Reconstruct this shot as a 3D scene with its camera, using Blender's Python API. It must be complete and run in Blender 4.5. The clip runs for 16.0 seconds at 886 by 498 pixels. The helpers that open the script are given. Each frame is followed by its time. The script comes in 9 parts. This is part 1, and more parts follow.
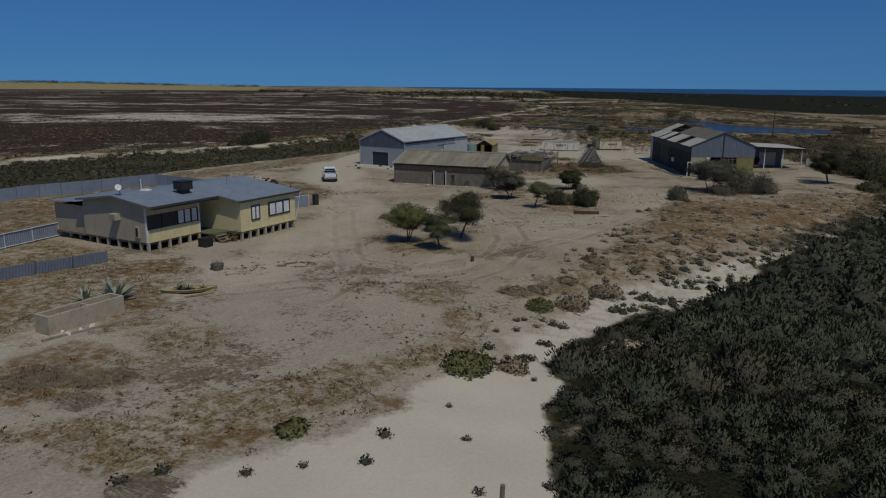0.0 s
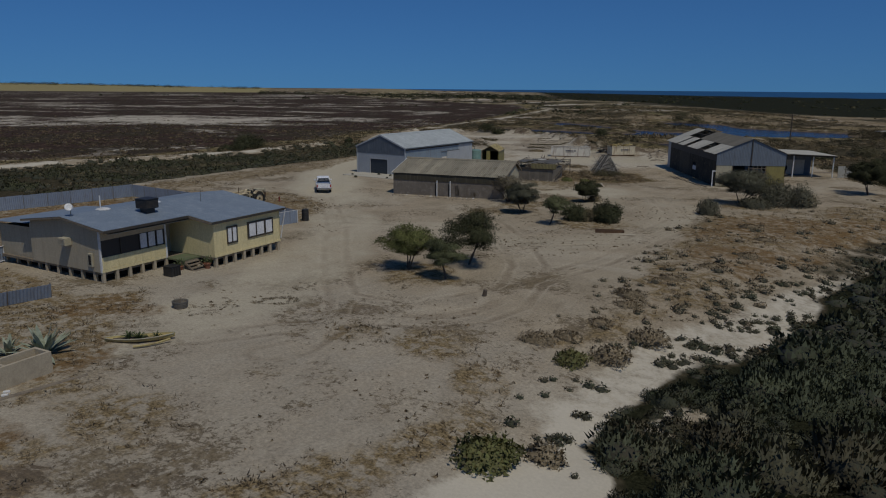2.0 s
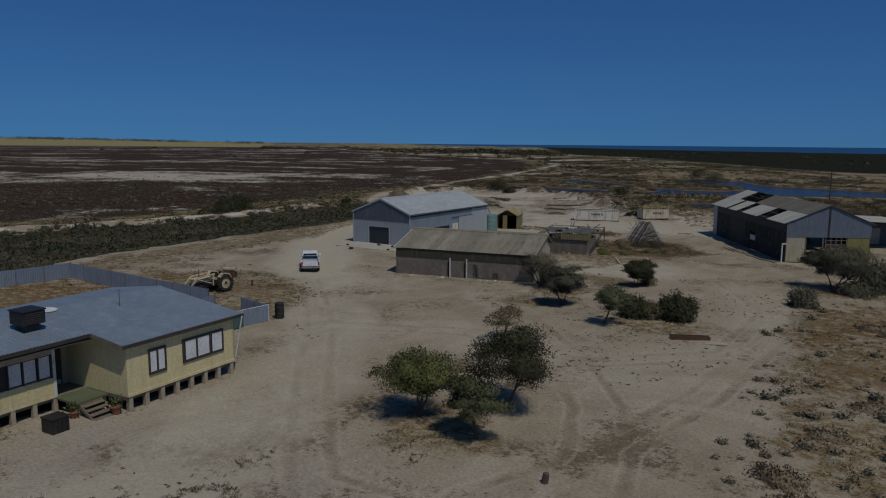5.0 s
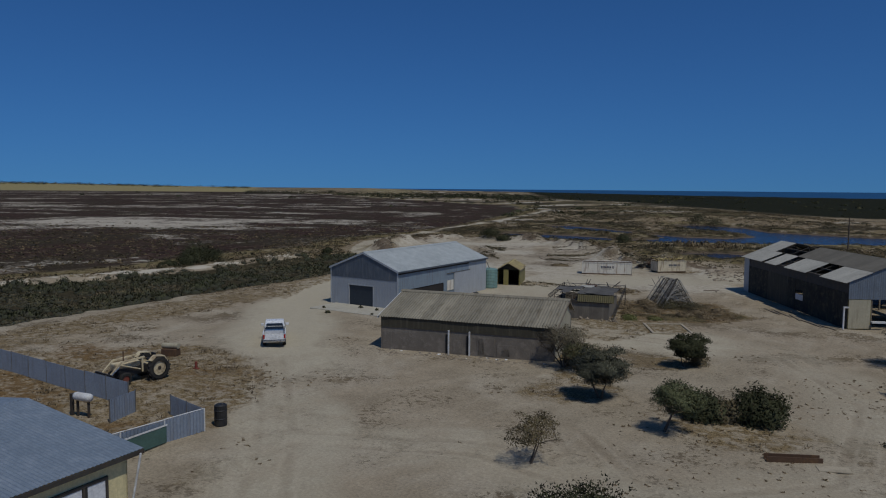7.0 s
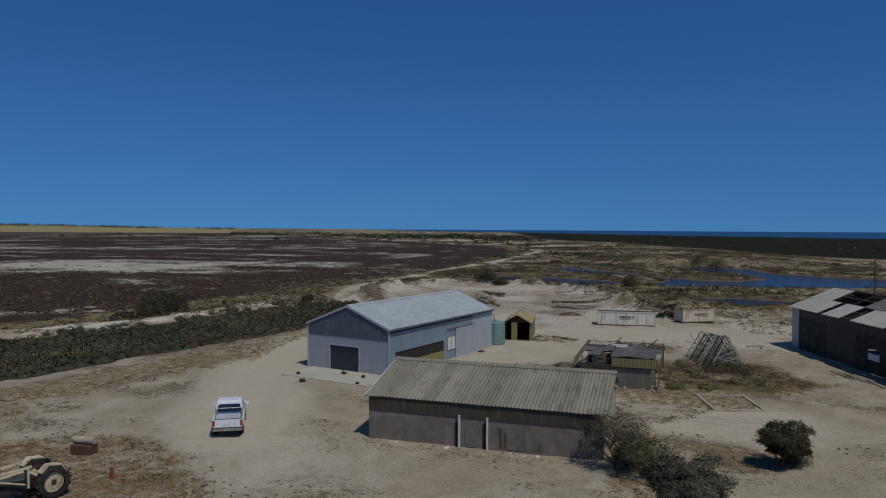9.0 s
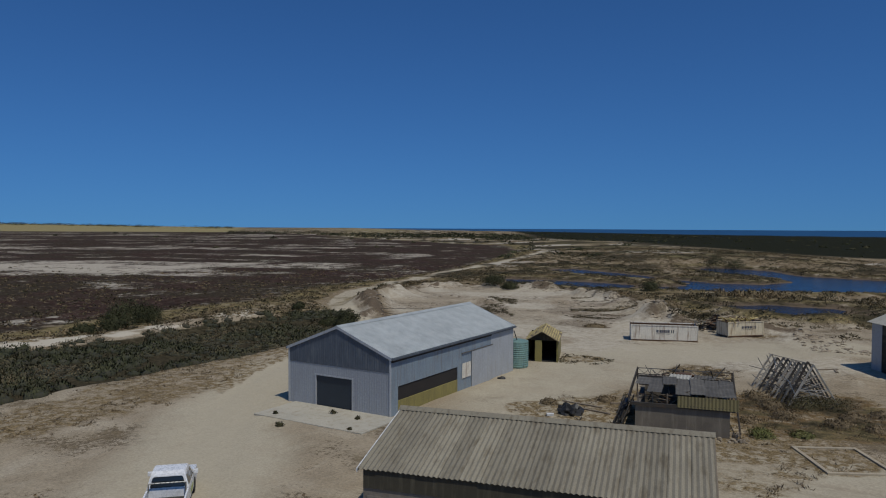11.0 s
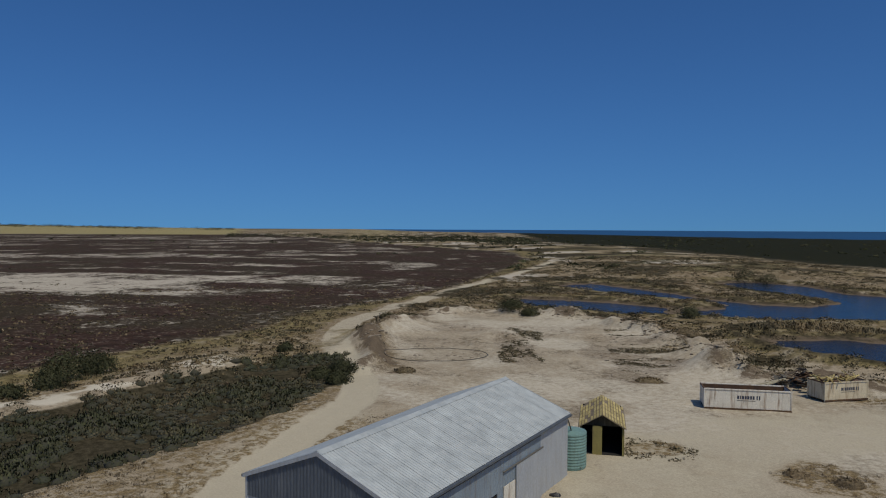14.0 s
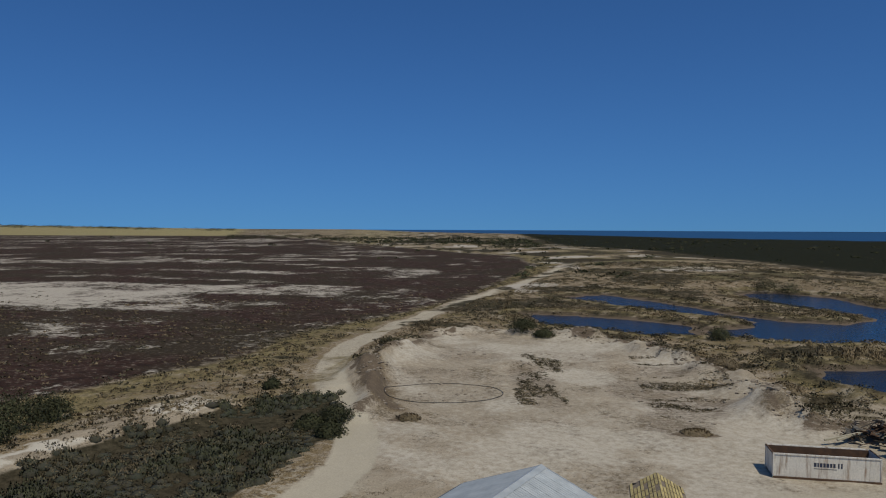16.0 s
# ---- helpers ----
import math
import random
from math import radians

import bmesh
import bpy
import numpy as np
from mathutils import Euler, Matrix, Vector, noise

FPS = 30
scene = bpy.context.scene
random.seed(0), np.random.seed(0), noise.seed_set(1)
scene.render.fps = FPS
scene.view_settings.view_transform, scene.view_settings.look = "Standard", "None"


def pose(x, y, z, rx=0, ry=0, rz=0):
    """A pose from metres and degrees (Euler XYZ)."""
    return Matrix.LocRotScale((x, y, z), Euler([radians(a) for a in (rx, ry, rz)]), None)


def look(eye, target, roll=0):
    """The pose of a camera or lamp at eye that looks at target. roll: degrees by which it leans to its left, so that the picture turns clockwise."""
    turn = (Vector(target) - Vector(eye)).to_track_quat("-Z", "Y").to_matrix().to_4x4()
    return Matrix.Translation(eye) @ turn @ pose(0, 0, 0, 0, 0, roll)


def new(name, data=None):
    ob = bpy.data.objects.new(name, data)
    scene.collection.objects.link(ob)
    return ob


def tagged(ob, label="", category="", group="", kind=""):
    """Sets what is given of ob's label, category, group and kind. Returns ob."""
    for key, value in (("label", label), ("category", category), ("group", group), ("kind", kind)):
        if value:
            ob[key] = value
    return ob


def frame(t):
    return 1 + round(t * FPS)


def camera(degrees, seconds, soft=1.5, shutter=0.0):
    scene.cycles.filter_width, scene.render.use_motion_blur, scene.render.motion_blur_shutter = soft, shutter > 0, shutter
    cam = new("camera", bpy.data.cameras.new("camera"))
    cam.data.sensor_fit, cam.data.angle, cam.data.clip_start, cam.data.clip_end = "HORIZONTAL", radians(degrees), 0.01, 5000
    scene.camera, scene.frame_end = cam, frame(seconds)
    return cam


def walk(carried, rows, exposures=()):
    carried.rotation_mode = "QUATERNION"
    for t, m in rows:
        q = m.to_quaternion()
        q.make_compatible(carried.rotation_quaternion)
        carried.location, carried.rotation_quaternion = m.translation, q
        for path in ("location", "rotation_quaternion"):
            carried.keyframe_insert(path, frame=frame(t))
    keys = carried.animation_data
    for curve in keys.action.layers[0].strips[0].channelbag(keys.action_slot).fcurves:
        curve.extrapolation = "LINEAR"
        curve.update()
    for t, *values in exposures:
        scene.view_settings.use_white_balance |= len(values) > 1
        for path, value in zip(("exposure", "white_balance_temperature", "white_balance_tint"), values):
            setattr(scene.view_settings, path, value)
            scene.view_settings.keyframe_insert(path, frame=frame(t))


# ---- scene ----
cam = camera(62.6, 16.0, soft=1.1)
METRES, EYE, TILT, LEAN, TURN = 95.62, 13.1, 0.35, 0.3, 32.8
ROWS = [
    (0.0, 0.0, 0.0, 0.0, 0.15, -13.03, -0.66),
    (0.5, -0.0005, 0.0186, -0.0003, 0.17, -13.03, -0.67),
    (1.0, -0.0014, 0.0398, -0.0005, 0.19, -13.05, -0.68),
    (1.5, -0.0027, 0.0635, -0.0006, 0.2, -13.03, -0.68),
    (2.0, -0.0042, 0.0888, -0.0005, 0.22, -12.88, -0.69),
    (2.5, -0.0061, 0.1142, -0.0004, 0.23, -12.63, -0.71),
    (3.0, -0.0083, 0.1428, -0.0004, 0.25, -12.21, -0.71),
    (3.5, -0.0107, 0.1724, -0.0003, 0.28, -11.38, -0.74),
    (4.0, -0.013, 0.2032, -0.0001, 0.31, -10.5, -0.73),
    (4.5, -0.0153, 0.2355, -0.0001, 0.33, -9.6, -0.73),
    (5.0, -0.0177, 0.2689, -0.0003, 0.36, -8.71, -0.74),
    (7.5, -0.0297, 0.4474, -0.0023, -1.14, -4.32, -0.66),
    (8.0, -0.0326, 0.4825, -0.003, -1.49, -3.43, -0.65),
    (8.5, -0.0355, 0.5171, -0.0035, -1.47, -2.56, -0.65),
    (9.0, -0.0381, 0.5509, -0.0041, -1.81, -2.02, -0.63),
    (11.5, -0.0472, 0.7191, -0.0025, -1.9, -2.13, -0.58),
    (12.0, -0.0493, 0.7512, 0.0009, -1.87, -2.12, -0.59),
    (12.5, -0.0514, 0.7827, 0.0057, -1.84, -2.11, -0.58),
    (13.0, -0.0534, 0.8134, 0.0124, -1.82, -2.1, -0.58),
    (13.5, -0.0552, 0.8435, 0.0202, -1.79, -2.08, -0.57),
    (14.0, -0.0565, 0.8739, 0.0277, -1.77, -2.07, -0.56),
    (14.5, -0.0578, 0.9041, 0.0333, -1.75, -2.06, -0.55),
    (15.0, -0.0591, 0.9339, 0.0388, -1.73, -2.07, -0.54),
    (15.5, -0.0603, 0.9632, 0.0441, -1.71, -2.07, -0.54),
    (16.0, -0.0615, 0.9928, 0.0496, -1.68, -2.07, -0.54),
]
EXPOSURES = [(0.0, -0.92, 6650, 10), (4.0, -1.16, 6600, 10), (5.0, -1.17, 6500, 10), (7.5, -0.89, 6300, 10), (9.0, -0.77, 6320, 10), (11.5, -0.57, 6650, 10), (12.2, -0.52, 6750, 10), (13.0, -0.5, 6980, 10), (16.0, -0.46, 6850, 10)]
walk(cam, [(t, pose(0, 0, EYE, TILT, LEAN, TURN) @ pose(METRES * x, METRES * y, METRES * z, 90 + pitch, roll, yaw)) for t, x, y, z, yaw, pitch, roll in ROWS], EXPOSURES)

# ---- sky and sun ----
SUN_EL, SUN_AZ = 61.0, 115.0      # degrees; azimuth clockwise from +y
sun_to = Vector((math.sin(radians(SUN_AZ)) * math.cos(radians(SUN_EL)), math.cos(radians(SUN_AZ)) * math.cos(radians(SUN_EL)), math.sin(radians(SUN_EL))))
world = bpy.data.worlds.new("sky")
scene.world = world
world.use_nodes = True
wn, wl = world.node_tree.nodes, world.node_tree.links
sky = wn.new("ShaderNodeTexSky")
sky.sky_type, sky.sun_disc = "NISHITA", False
sky.sun_elevation, sky.sun_rotation = radians(SUN_EL), radians(SUN_AZ)
sky.altitude, sky.air_density, sky.dust_density, sky.ozone_density = 2500.0, 1.0, 6.0, 5.0
gen = wn.new("ShaderNodeTexCoord")      # even, hazy air: near the horizon the sky keeps the blue from a little higher up
parts = wn.new("ShaderNodeSeparateXYZ")
wl.new(gen.outputs["Generated"], parts.inputs[0])


def sky_math(op, a, b):
    n = wn.new("ShaderNodeMath")
    n.operation = op
    for sock, v in zip(n.inputs, (a, b)):
        if isinstance(v, (int, float)):
            sock.default_value = v
        else:
            wl.new(v, sock)
    return n.outputs[0]


up = sky_math("MAXIMUM", parts.outputs[2], 0.0)
raised = sky_math("ADD", up, sky_math("MULTIPLY", sky_math("POWER", sky_math("SUBTRACT", 1.0, up), 4.0), 0.072))
whole = wn.new("ShaderNodeCombineXYZ")
wl.new(parts.outputs[0], whole.inputs[0])
wl.new(parts.outputs[1], whole.inputs[1])
wl.new(raised, whole.inputs[2])
wl.new(whole.outputs[0], sky.inputs["Vector"])
tone = wn.new("ShaderNodeMix")     # deep, clear coastal blue
tone.data_type, tone.blend_type = "RGBA", "MULTIPLY"
tone.inputs[0].default_value = 1.0
tone.inputs[7].default_value = (0.40, 0.835, 1.27, 1)
wl.new(sky.outputs["Color"], tone.inputs[6])
wl.new(tone.outputs[2], wn["Background"].inputs["Color"])
wn["Background"].inputs["Strength"].default_value = 0.089
sun = new("sun", bpy.data.lights.new("sun", "SUN"))
sun.data.energy, sun.data.angle, sun.data.color = 3.40, radians(0.6), (1.0, 0.965, 0.88)
sun.matrix_world = look((0, 0, 60), Vector((0, 0, 60)) - sun_to)

# ---- materials ----
MATS = {}


def nodes_of(name):
    m = bpy.data.materials.new(name)
    m.use_nodes = True
    nt = m.node_tree
    return m, nt.nodes, nt.links, nt.nodes["Principled BSDF"]


def ramp(N, L, src, stops):
    r = N.new("ShaderNodeValToRGB")
    e = r.color_ramp.elements
    while len(e) > 1:
        e.remove(e[-1])
    for i, (p, c) in enumerate(stops):
        el = e[0] if i == 0 else e.new(p)
        el.position = p
        el.color = (c, c, c, 1) if isinstance(c, (int, float)) else (*c, 1)
    L.new(src, r.inputs[0])
    return r.outputs[0]


def noise_of(N, L, vec, scale, detail=4.0, rough=0.6, dist=0.0):
    n = N.new("ShaderNodeTexNoise")
    n.inputs["Scale"].default_value, n.inputs["Detail"].default_value = scale, detail
    n.inputs["Roughness"].default_value, n.inputs["Distortion"].default_value = rough, dist
    L.new(vec, n.inputs["Vector"])
    return n.outputs["Fac"]


def mix(N, L, fac, a, b, mode="MIX"):
    x = N.new("ShaderNodeMix")
    x.data_type, x.blend_type = "RGBA", mode
    if isinstance(fac, (int, float)):
        x.inputs[0].default_value = fac
    else:
        L.new(fac, x.inputs[0])
    for sock, v in ((x.inputs[6], a), (x.inputs[7], b)):
        if isinstance(v, tuple):
            sock.default_value = (*v, 1)
        else:
            L.new(v, sock)
    return x.outputs[2]


def calc(N, L, op, a, b=0.0, clamp=False):
    x = N.new("ShaderNodeMath")
    x.operation, x.use_clamp = op, clamp
    for sock, v in ((x.inputs[0], a), (x.inputs[1], b)):
        if isinstance(v, (int, float)):
            sock.default_value = v
        else:
            L.new(v, sock)
    return x.outputs[0]


def bump(N, L, bsdf, height, strength, dist):
    b = N.new("ShaderNodeBump")
    b.inputs["Strength"].default_value, b.inputs["Distance"].default_value = strength, dist
    L.new(height, b.inputs["Height"])
    L.new(b.outputs[0], bsdf.inputs["Normal"])


def surface(name, c, c2=None, stain=None, rough=0.8, metal=0.0, grain=18.0, blotch=1.2, streak=False, relief=0.2, vary=0.0, run=None, warmed=True):
    """A worn surface: two base colours in blotches, fine grain, and stains (run down if streak)."""
    if name in MATS:
        return MATS[name]
    m, N, L, P = nodes_of(name)
    tc = N.new("ShaderNodeTexCoord")
    vec = tc.outputs["Object"]
    c2 = c2 or tuple(v * 0.8 for v in c)
    col = mix(N, L, ramp(N, L, noise_of(N, L, vec, blotch, 5), [(0.35, 0.0), (0.65, 1.0)]), c, c2)
    fine = noise_of(N, L, vec, grain, 5, 0.7)
    col = mix(N, L, 0.55, col, ramp(N, L, fine, [(0.25, 0.55), (0.75, 1.3)]), "MULTIPLY")
    if stain:
        mp = N.new("ShaderNodeMapping")
        mp.inputs["Scale"].default_value = run or ((2.2, 2.2, 0.25) if streak else (1, 1, 1))
        L.new(vec, mp.inputs["Vector"])
        f = ramp(N, L, noise_of(N, L, mp.outputs[0], 1.7, 6, 0.7), [(0.5, 0.0), (0.68, 0.85)])
        col = mix(N, L, f, col, stain)
    if vary:
        oi = N.new("ShaderNodeObjectInfo")
        col = mix(N, L, 1.0, col, ramp(N, L, oi.outputs["Random"], [(0.0, 1 - vary), (1.0, 1 + vary)]), "MULTIPLY")
    if warmed:     # warm tint put into outdoor colours, offsetting the blue of skylit shade
        col = mix(N, L, 1.0, col, (1.0, 0.955, 0.865), "MULTIPLY")
    L.new(col, P.inputs["Base Color"])
    L.new(ramp(N, L, fine, [(0.2, max(rough - 0.12, 0.05)), (0.8, min(rough + 0.1, 1.0))]), P.inputs["Roughness"])
    P.inputs["Metallic"].default_value = metal
    if relief:
        bump(N, L, P, fine, relief, 0.01)
    MATS[name] = m
    return m


def leafy(name, dark, light, dead=None):
    """Foliage: tint stored on the mesh for each plant, and each leaf a little different."""
    if name in MATS:
        return MATS[name]
    m, N, L, P = nodes_of(name)
    g = N.new("ShaderNodeNewGeometry")
    col = mix(N, L, g.outputs["Random Per Island"], dark, light)
    at = N.new("ShaderNodeAttribute")
    at.attribute_name = "tint"
    if dead:
        col = mix(N, L, at.outputs["Fac"], col, dead)
    tone = N.new("ShaderNodeAttribute")
    tone.attribute_name = "tone"
    # tone for each plant, with a warm tint that offsets blue skylight
    col = mix(N, L, 1.0, col, ramp(N, L, tone.outputs["Fac"], [(0.0, (0.62, 0.60, 0.54)), (0.5, (1.0, 0.96, 0.87)), (1.0, (1.42, 1.36, 1.24))]), "MULTIPLY")
    L.new(col, P.inputs["Base Color"])
    P.inputs["Roughness"].default_value = 0.75
    P.inputs["Specular IOR Level"].default_value = 0.2
    tr = N.new("ShaderNodeBsdfTranslucent")
    L.new(col, tr.inputs["Color"])
    ms = N.new("ShaderNodeMixShader")
    ms.inputs[0].default_value = 0.2
    L.new(P.outputs[0], ms.inputs[1])
    L.new(tr.outputs[0], ms.inputs[2])
    L.new(ms.outputs[0], N["Material Output"].inputs["Surface"])
    MATS[name] = m
    return m


def glassy(name, c, rough=0.08):
    if name in MATS:
        return MATS[name]
    m, N, L, P = nodes_of(name)
    P.inputs["Base Color"].default_value = (*c, 1)
    P.inputs["Roughness"].default_value = rough
    P.inputs["Specular IOR Level"].default_value = 0.6
    MATS[name] = m
    return m


def ground_material():
    m, N, L, P = nodes_of("dry_ground")
    geo = N.new("ShaderNodeNewGeometry")
    pos = geo.outputs["Position"]
    sep = []
    for nm in ("zone_a", "zone_b", "zone_c", "zone_d"):
        a = N.new("ShaderNodeAttribute")
        a.attribute_name = nm
        s = N.new("ShaderNodeSeparateColor")
        L.new(a.outputs["Color"], s.inputs[0])
        sep.append(s.outputs)
        paleness = a.outputs["Alpha"]
    (sand, grass, scrub), (pan, salt, track), (crop, orange, rut), (rake, green, thick) = [(s[0], s[1], s[2]) for s in sep]
    big = noise_of(N, L, pos, 0.045, 5, 0.55)
    mid = noise_of(N, L, pos, 0.35, 6, 0.65)
    sml = noise_of(N, L, pos, 1.6, 6, 0.7)
    fin = noise_of(N, L, pos, 7.0, 5, 0.75)
    grit = noise_of(N, L, pos, 30.0, 3, 0.7)

    def zone(mask, tex, soft=0.12):
        """Where mask outgrows a noise: patchy edges, full inside."""
        d = calc(N, L, "SUBTRACT", mask, tex)
        return ramp(N, L, calc(N, L, "ADD", d, 0.5), [(0.5 - soft, 0.0), (0.5 + soft, 1.0)])

    # compacted yard
    col = mix(N, L, ramp(N, L, mid, [(0.32, 0.0), (0.68, 1.0)]), (0.255, 0.216, 0.168), (0.405, 0.352, 0.284))
    col = mix(N, L, ramp(N, L, big, [(0.35, 0.0), (0.65, 0.6)]), col, (0.36, 0.327, 0.27))
    # grey hard earth at the front of the yard
    col = mix(N, L, zone(paleness, mid, 0.3), col, mix(N, L, sml, (0.312, 0.288, 0.252), (0.440, 0.410, 0.364)))
    # pale dust in wide sweeps
    col = mix(N, L, ramp(N, L, noise_of(N, L, pos, 0.11, 6, 0.62, 0.8), [(0.5, 0.0), (0.62, 0.55)]), col, (0.45, 0.415, 0.36))
    # drift of dust and earth between the wheel lines
    mpd = N.new("ShaderNodeMapping")
    mpd.inputs["Rotation"].default_value = (0, 0, radians(-35))
    mpd.inputs["Scale"].default_value = (0.55, 0.2, 1)
    L.new(pos, mpd.inputs["Vector"])
    drift = noise_of(N, L, mpd.outputs[0], 1.0, 7, 0.68, 1.1)
    col = mix(N, L, calc(N, L, "MULTIPLY", ramp(N, L, drift, [(0.52, 0.0), (0.68, 1.0)]), 0.32), col, (0.215, 0.185, 0.15))
    col = mix(N, L, calc(N, L, "MULTIPLY", ramp(N, L, drift, [(0.32, 1.0), (0.46, 0.0)]), 0.45), col, (0.44, 0.405, 0.35))
    # litter, twigs and clods, lying thick in places and missing in others
    lie = noise_of(N, L, pos, 0.17, 4, 0.6)
    speck = noise_of(N, L, pos, 3.1, 9, 0.84)
    chip = noise_of(N, L, pos, 1.15, 9, 0.82, 0.6)
    thickly = calc(N, L, "MULTIPLY", calc(N, L, "SUBTRACT", lie, 0.5), 0.8)
    dirt = ramp(N, L, calc(N, L, "ADD", speck, thickly), [(0.57, 0.0), (0.615, 0.9)])
    col = mix(N, L, dirt, col, mix(N, L, fin, (0.075, 0.062, 0.048), (0.185, 0.152, 0.115)))
    col = mix(N, L, ramp(N, L, calc(N, L, "ADD", chip, thickly), [(0.605, 0.0), (0.65, 0.75)]), col, mix(N, L, fin, (0.13, 0.105, 0.075), (0.27, 0.225, 0.16)))
    # bright sand
    smooth = zone(sand, sml, 0.2)
    col = mix(N, L, smooth, col, mix(N, L, mid, (0.475, 0.448, 0.400), (0.575, 0.55, 0.50)))
    # vehicle track
    col = mix(N, L, zone(track, mid, 0.25), col, mix(N, L, sml, (0.41, 0.38, 0.318), (0.495, 0.463, 0.395)))
    # dry grass, straw and brown weeds
    straw = mix(N, L, ramp(N, L, fin, [(0.36, 0.0), (0.62, 1.0)]), (0.095, 0.073, 0.046), (0.29, 0.228, 0.14))
    col = mix(N, L, calc(N, L, "MULTIPLY", zone(grass, mid, 0.10), ramp(N, L, sml, [(0.42, 0.12), (0.54, 1.0)])), col, straw)
    col = mix(N, L, calc(N, L, "MULTIPLY", zone(orange, mid, 0.12), ramp(N, L, sml, [(0.40, 0.15), (0.54, 0.85)])), col, mix(N, L, fin, (0.105, 0.068, 0.036), (0.235, 0.155, 0.08)))
    # belt of green and yellow tussocks along the pan
    col = mix(N, L, zone(green, mid, 0.14), col, mix(N, L, ramp(N, L, sml, [(0.36, 0.0), (0.62, 1.0)]), (0.095, 0.085, 0.045), (0.27, 0.225, 0.125)))
    # raked and scraped earth in the clearing
    mpr = N.new("ShaderNodeMapping")
    mpr.inputs["Rotation"].default_value = (0, 0, radians(-33))
    mpr.inputs["Scale"].default_value = (0.8, 2.3, 1)
    L.new(pos, mpr.inputs["Vector"])
    scrape = noise_of(N, L, mpr.outputs[0], 1.0, 10, 0.82, 1.8)
    col = mix(N, L, zone(rake, scrape, 0.055), col, mix(N, L, sml, (0.07, 0.058, 0.045), (0.17, 0.142, 0.11)))
    # damp reddish crust in the scraped earth
    col = mix(N, L, calc(N, L, "MULTIPLY", zone(rake, chip, 0.16), 0.4), col, (0.20, 0.155, 0.125))
    # saltpan: samphire-brown mud with white crust
    mud = mix(N, L, ramp(N, L, mid, [(0.35, 0.0), (0.65, 1.0)]), (0.028, 0.019, 0.017), (0.068, 0.041, 0.036))
    mud = mix(N, L, calc(N, L, "MULTIPLY", ramp(N, L, noise_of(N, L, pos, 0.75, 3, 0.6), [(0.58, 0.0), (0.66, 1.0)]), 0.5), mud, (0.2, 0.175, 0.15))
    mud = mix(N, L, ramp(N, L, big, [(0.42, 0.0), (0.58, 0.85)]), mud, mix(N, L, sml, (0.028, 0.025, 0.018), (0.066, 0.055, 0.041)))
    mud = mix(N, L, calc(N, L, "MULTIPLY", ramp(N, L, sml, [(0.56, 0.0), (0.62, 1.0)]), calc(N, L, "MULTIPLY", ramp(N, L, mid, [(0.45, 0.1), (0.6, 1.0)]), 0.7)), mud, (0.27, 0.24, 0.21))
    mud = mix(N, L, ramp(N, L, noise_of(N, L, pos, 0.9, 4, 0.7), [(0.56, 0.0), (0.62, 0.7)]), mud, (0.03, 0.026, 0.022))
    col = mix(N, L, zone(pan, mid, 0.12), col, mud)
    crust = noise_of(N, L, pos, 0.075, 9, 0.68, 0.3)
    ragged = calc(N, L, "ADD", calc(N, L, "MULTIPLY", crust, 0.45), calc(N, L, "ADD", calc(N, L, "MULTIPLY", mid, 0.3), calc(N, L, "MULTIPLY", noise_of(N, L, pos, 1.1, 4, 0.7), 0.25)))
    col = mix(N, L, zone(salt, ragged, 0.035), col, mix(N, L, sml, (0.36, 0.335, 0.305), (0.53, 0.505, 0.465)))
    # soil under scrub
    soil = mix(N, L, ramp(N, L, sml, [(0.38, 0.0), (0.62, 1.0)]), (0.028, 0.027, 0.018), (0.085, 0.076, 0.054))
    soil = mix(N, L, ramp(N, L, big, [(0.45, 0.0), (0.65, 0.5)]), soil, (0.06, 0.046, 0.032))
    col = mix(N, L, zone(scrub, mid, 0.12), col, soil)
    # near-black green ground where the thicket and the coastal scrub stand
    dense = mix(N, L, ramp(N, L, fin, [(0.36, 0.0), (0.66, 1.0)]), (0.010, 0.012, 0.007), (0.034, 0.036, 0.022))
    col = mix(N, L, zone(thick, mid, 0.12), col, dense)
    col = mix(N, L, zone(crop, big, 0.2), col, mix(N, L, mid, (0.27, 0.242, 0.135), (0.335, 0.30, 0.17)))
    # wheel ruts and grain
    gap = calc(N, L, "ABSOLUTE", calc(N, L, "SUBTRACT", calc(N, L, "ADD", calc(N, L, "MULTIPLY", rut, 4.0), calc(N, L, "MULTIPLY", calc(N, L, "SUBTRACT", sml, 0.5), 0.35)), 0.85))
    worn = ramp(N, L, noise_of(N, L, pos, 0.3, 3, 0.6), [(0.38, 0.15), (0.6, 1.0)])
    col = mix(N, L, calc(N, L, "MULTIPLY", calc(N, L, "MULTIPLY", ramp(N, L, gap, [(0.08, 1.0), (0.34, 0.0)]), worn), calc(N, L, "MULTIPLY", calc(N, L, "SUBTRACT", 1.0, track, True), 0.6)), col, (0.22, 0.185, 0.148))
    col = mix(N, L, calc(N, L, "MULTIPLY", calc(N, L, "MULTIPLY", ramp(N, L, calc(N, L, "ABSOLUTE", calc(N, L, "SUBTRACT", gap, 0.42)), [(0.03, 1.0), (0.14, 0.0)]), worn), 0.42), col, (0.45, 0.41, 0.35))
    rolled = calc(N, L, "MAXIMUM", smooth, calc(N, L, "MULTIPLY", track, 0.8))
    col = mix(N, L, ramp(N, L, rolled, [(0.0, 0.7), (1.0, 0.2)]), col, ramp(N, L, fin, [(0.28, 0.48), (0.72, 1.38)]), "MULTIPLY")
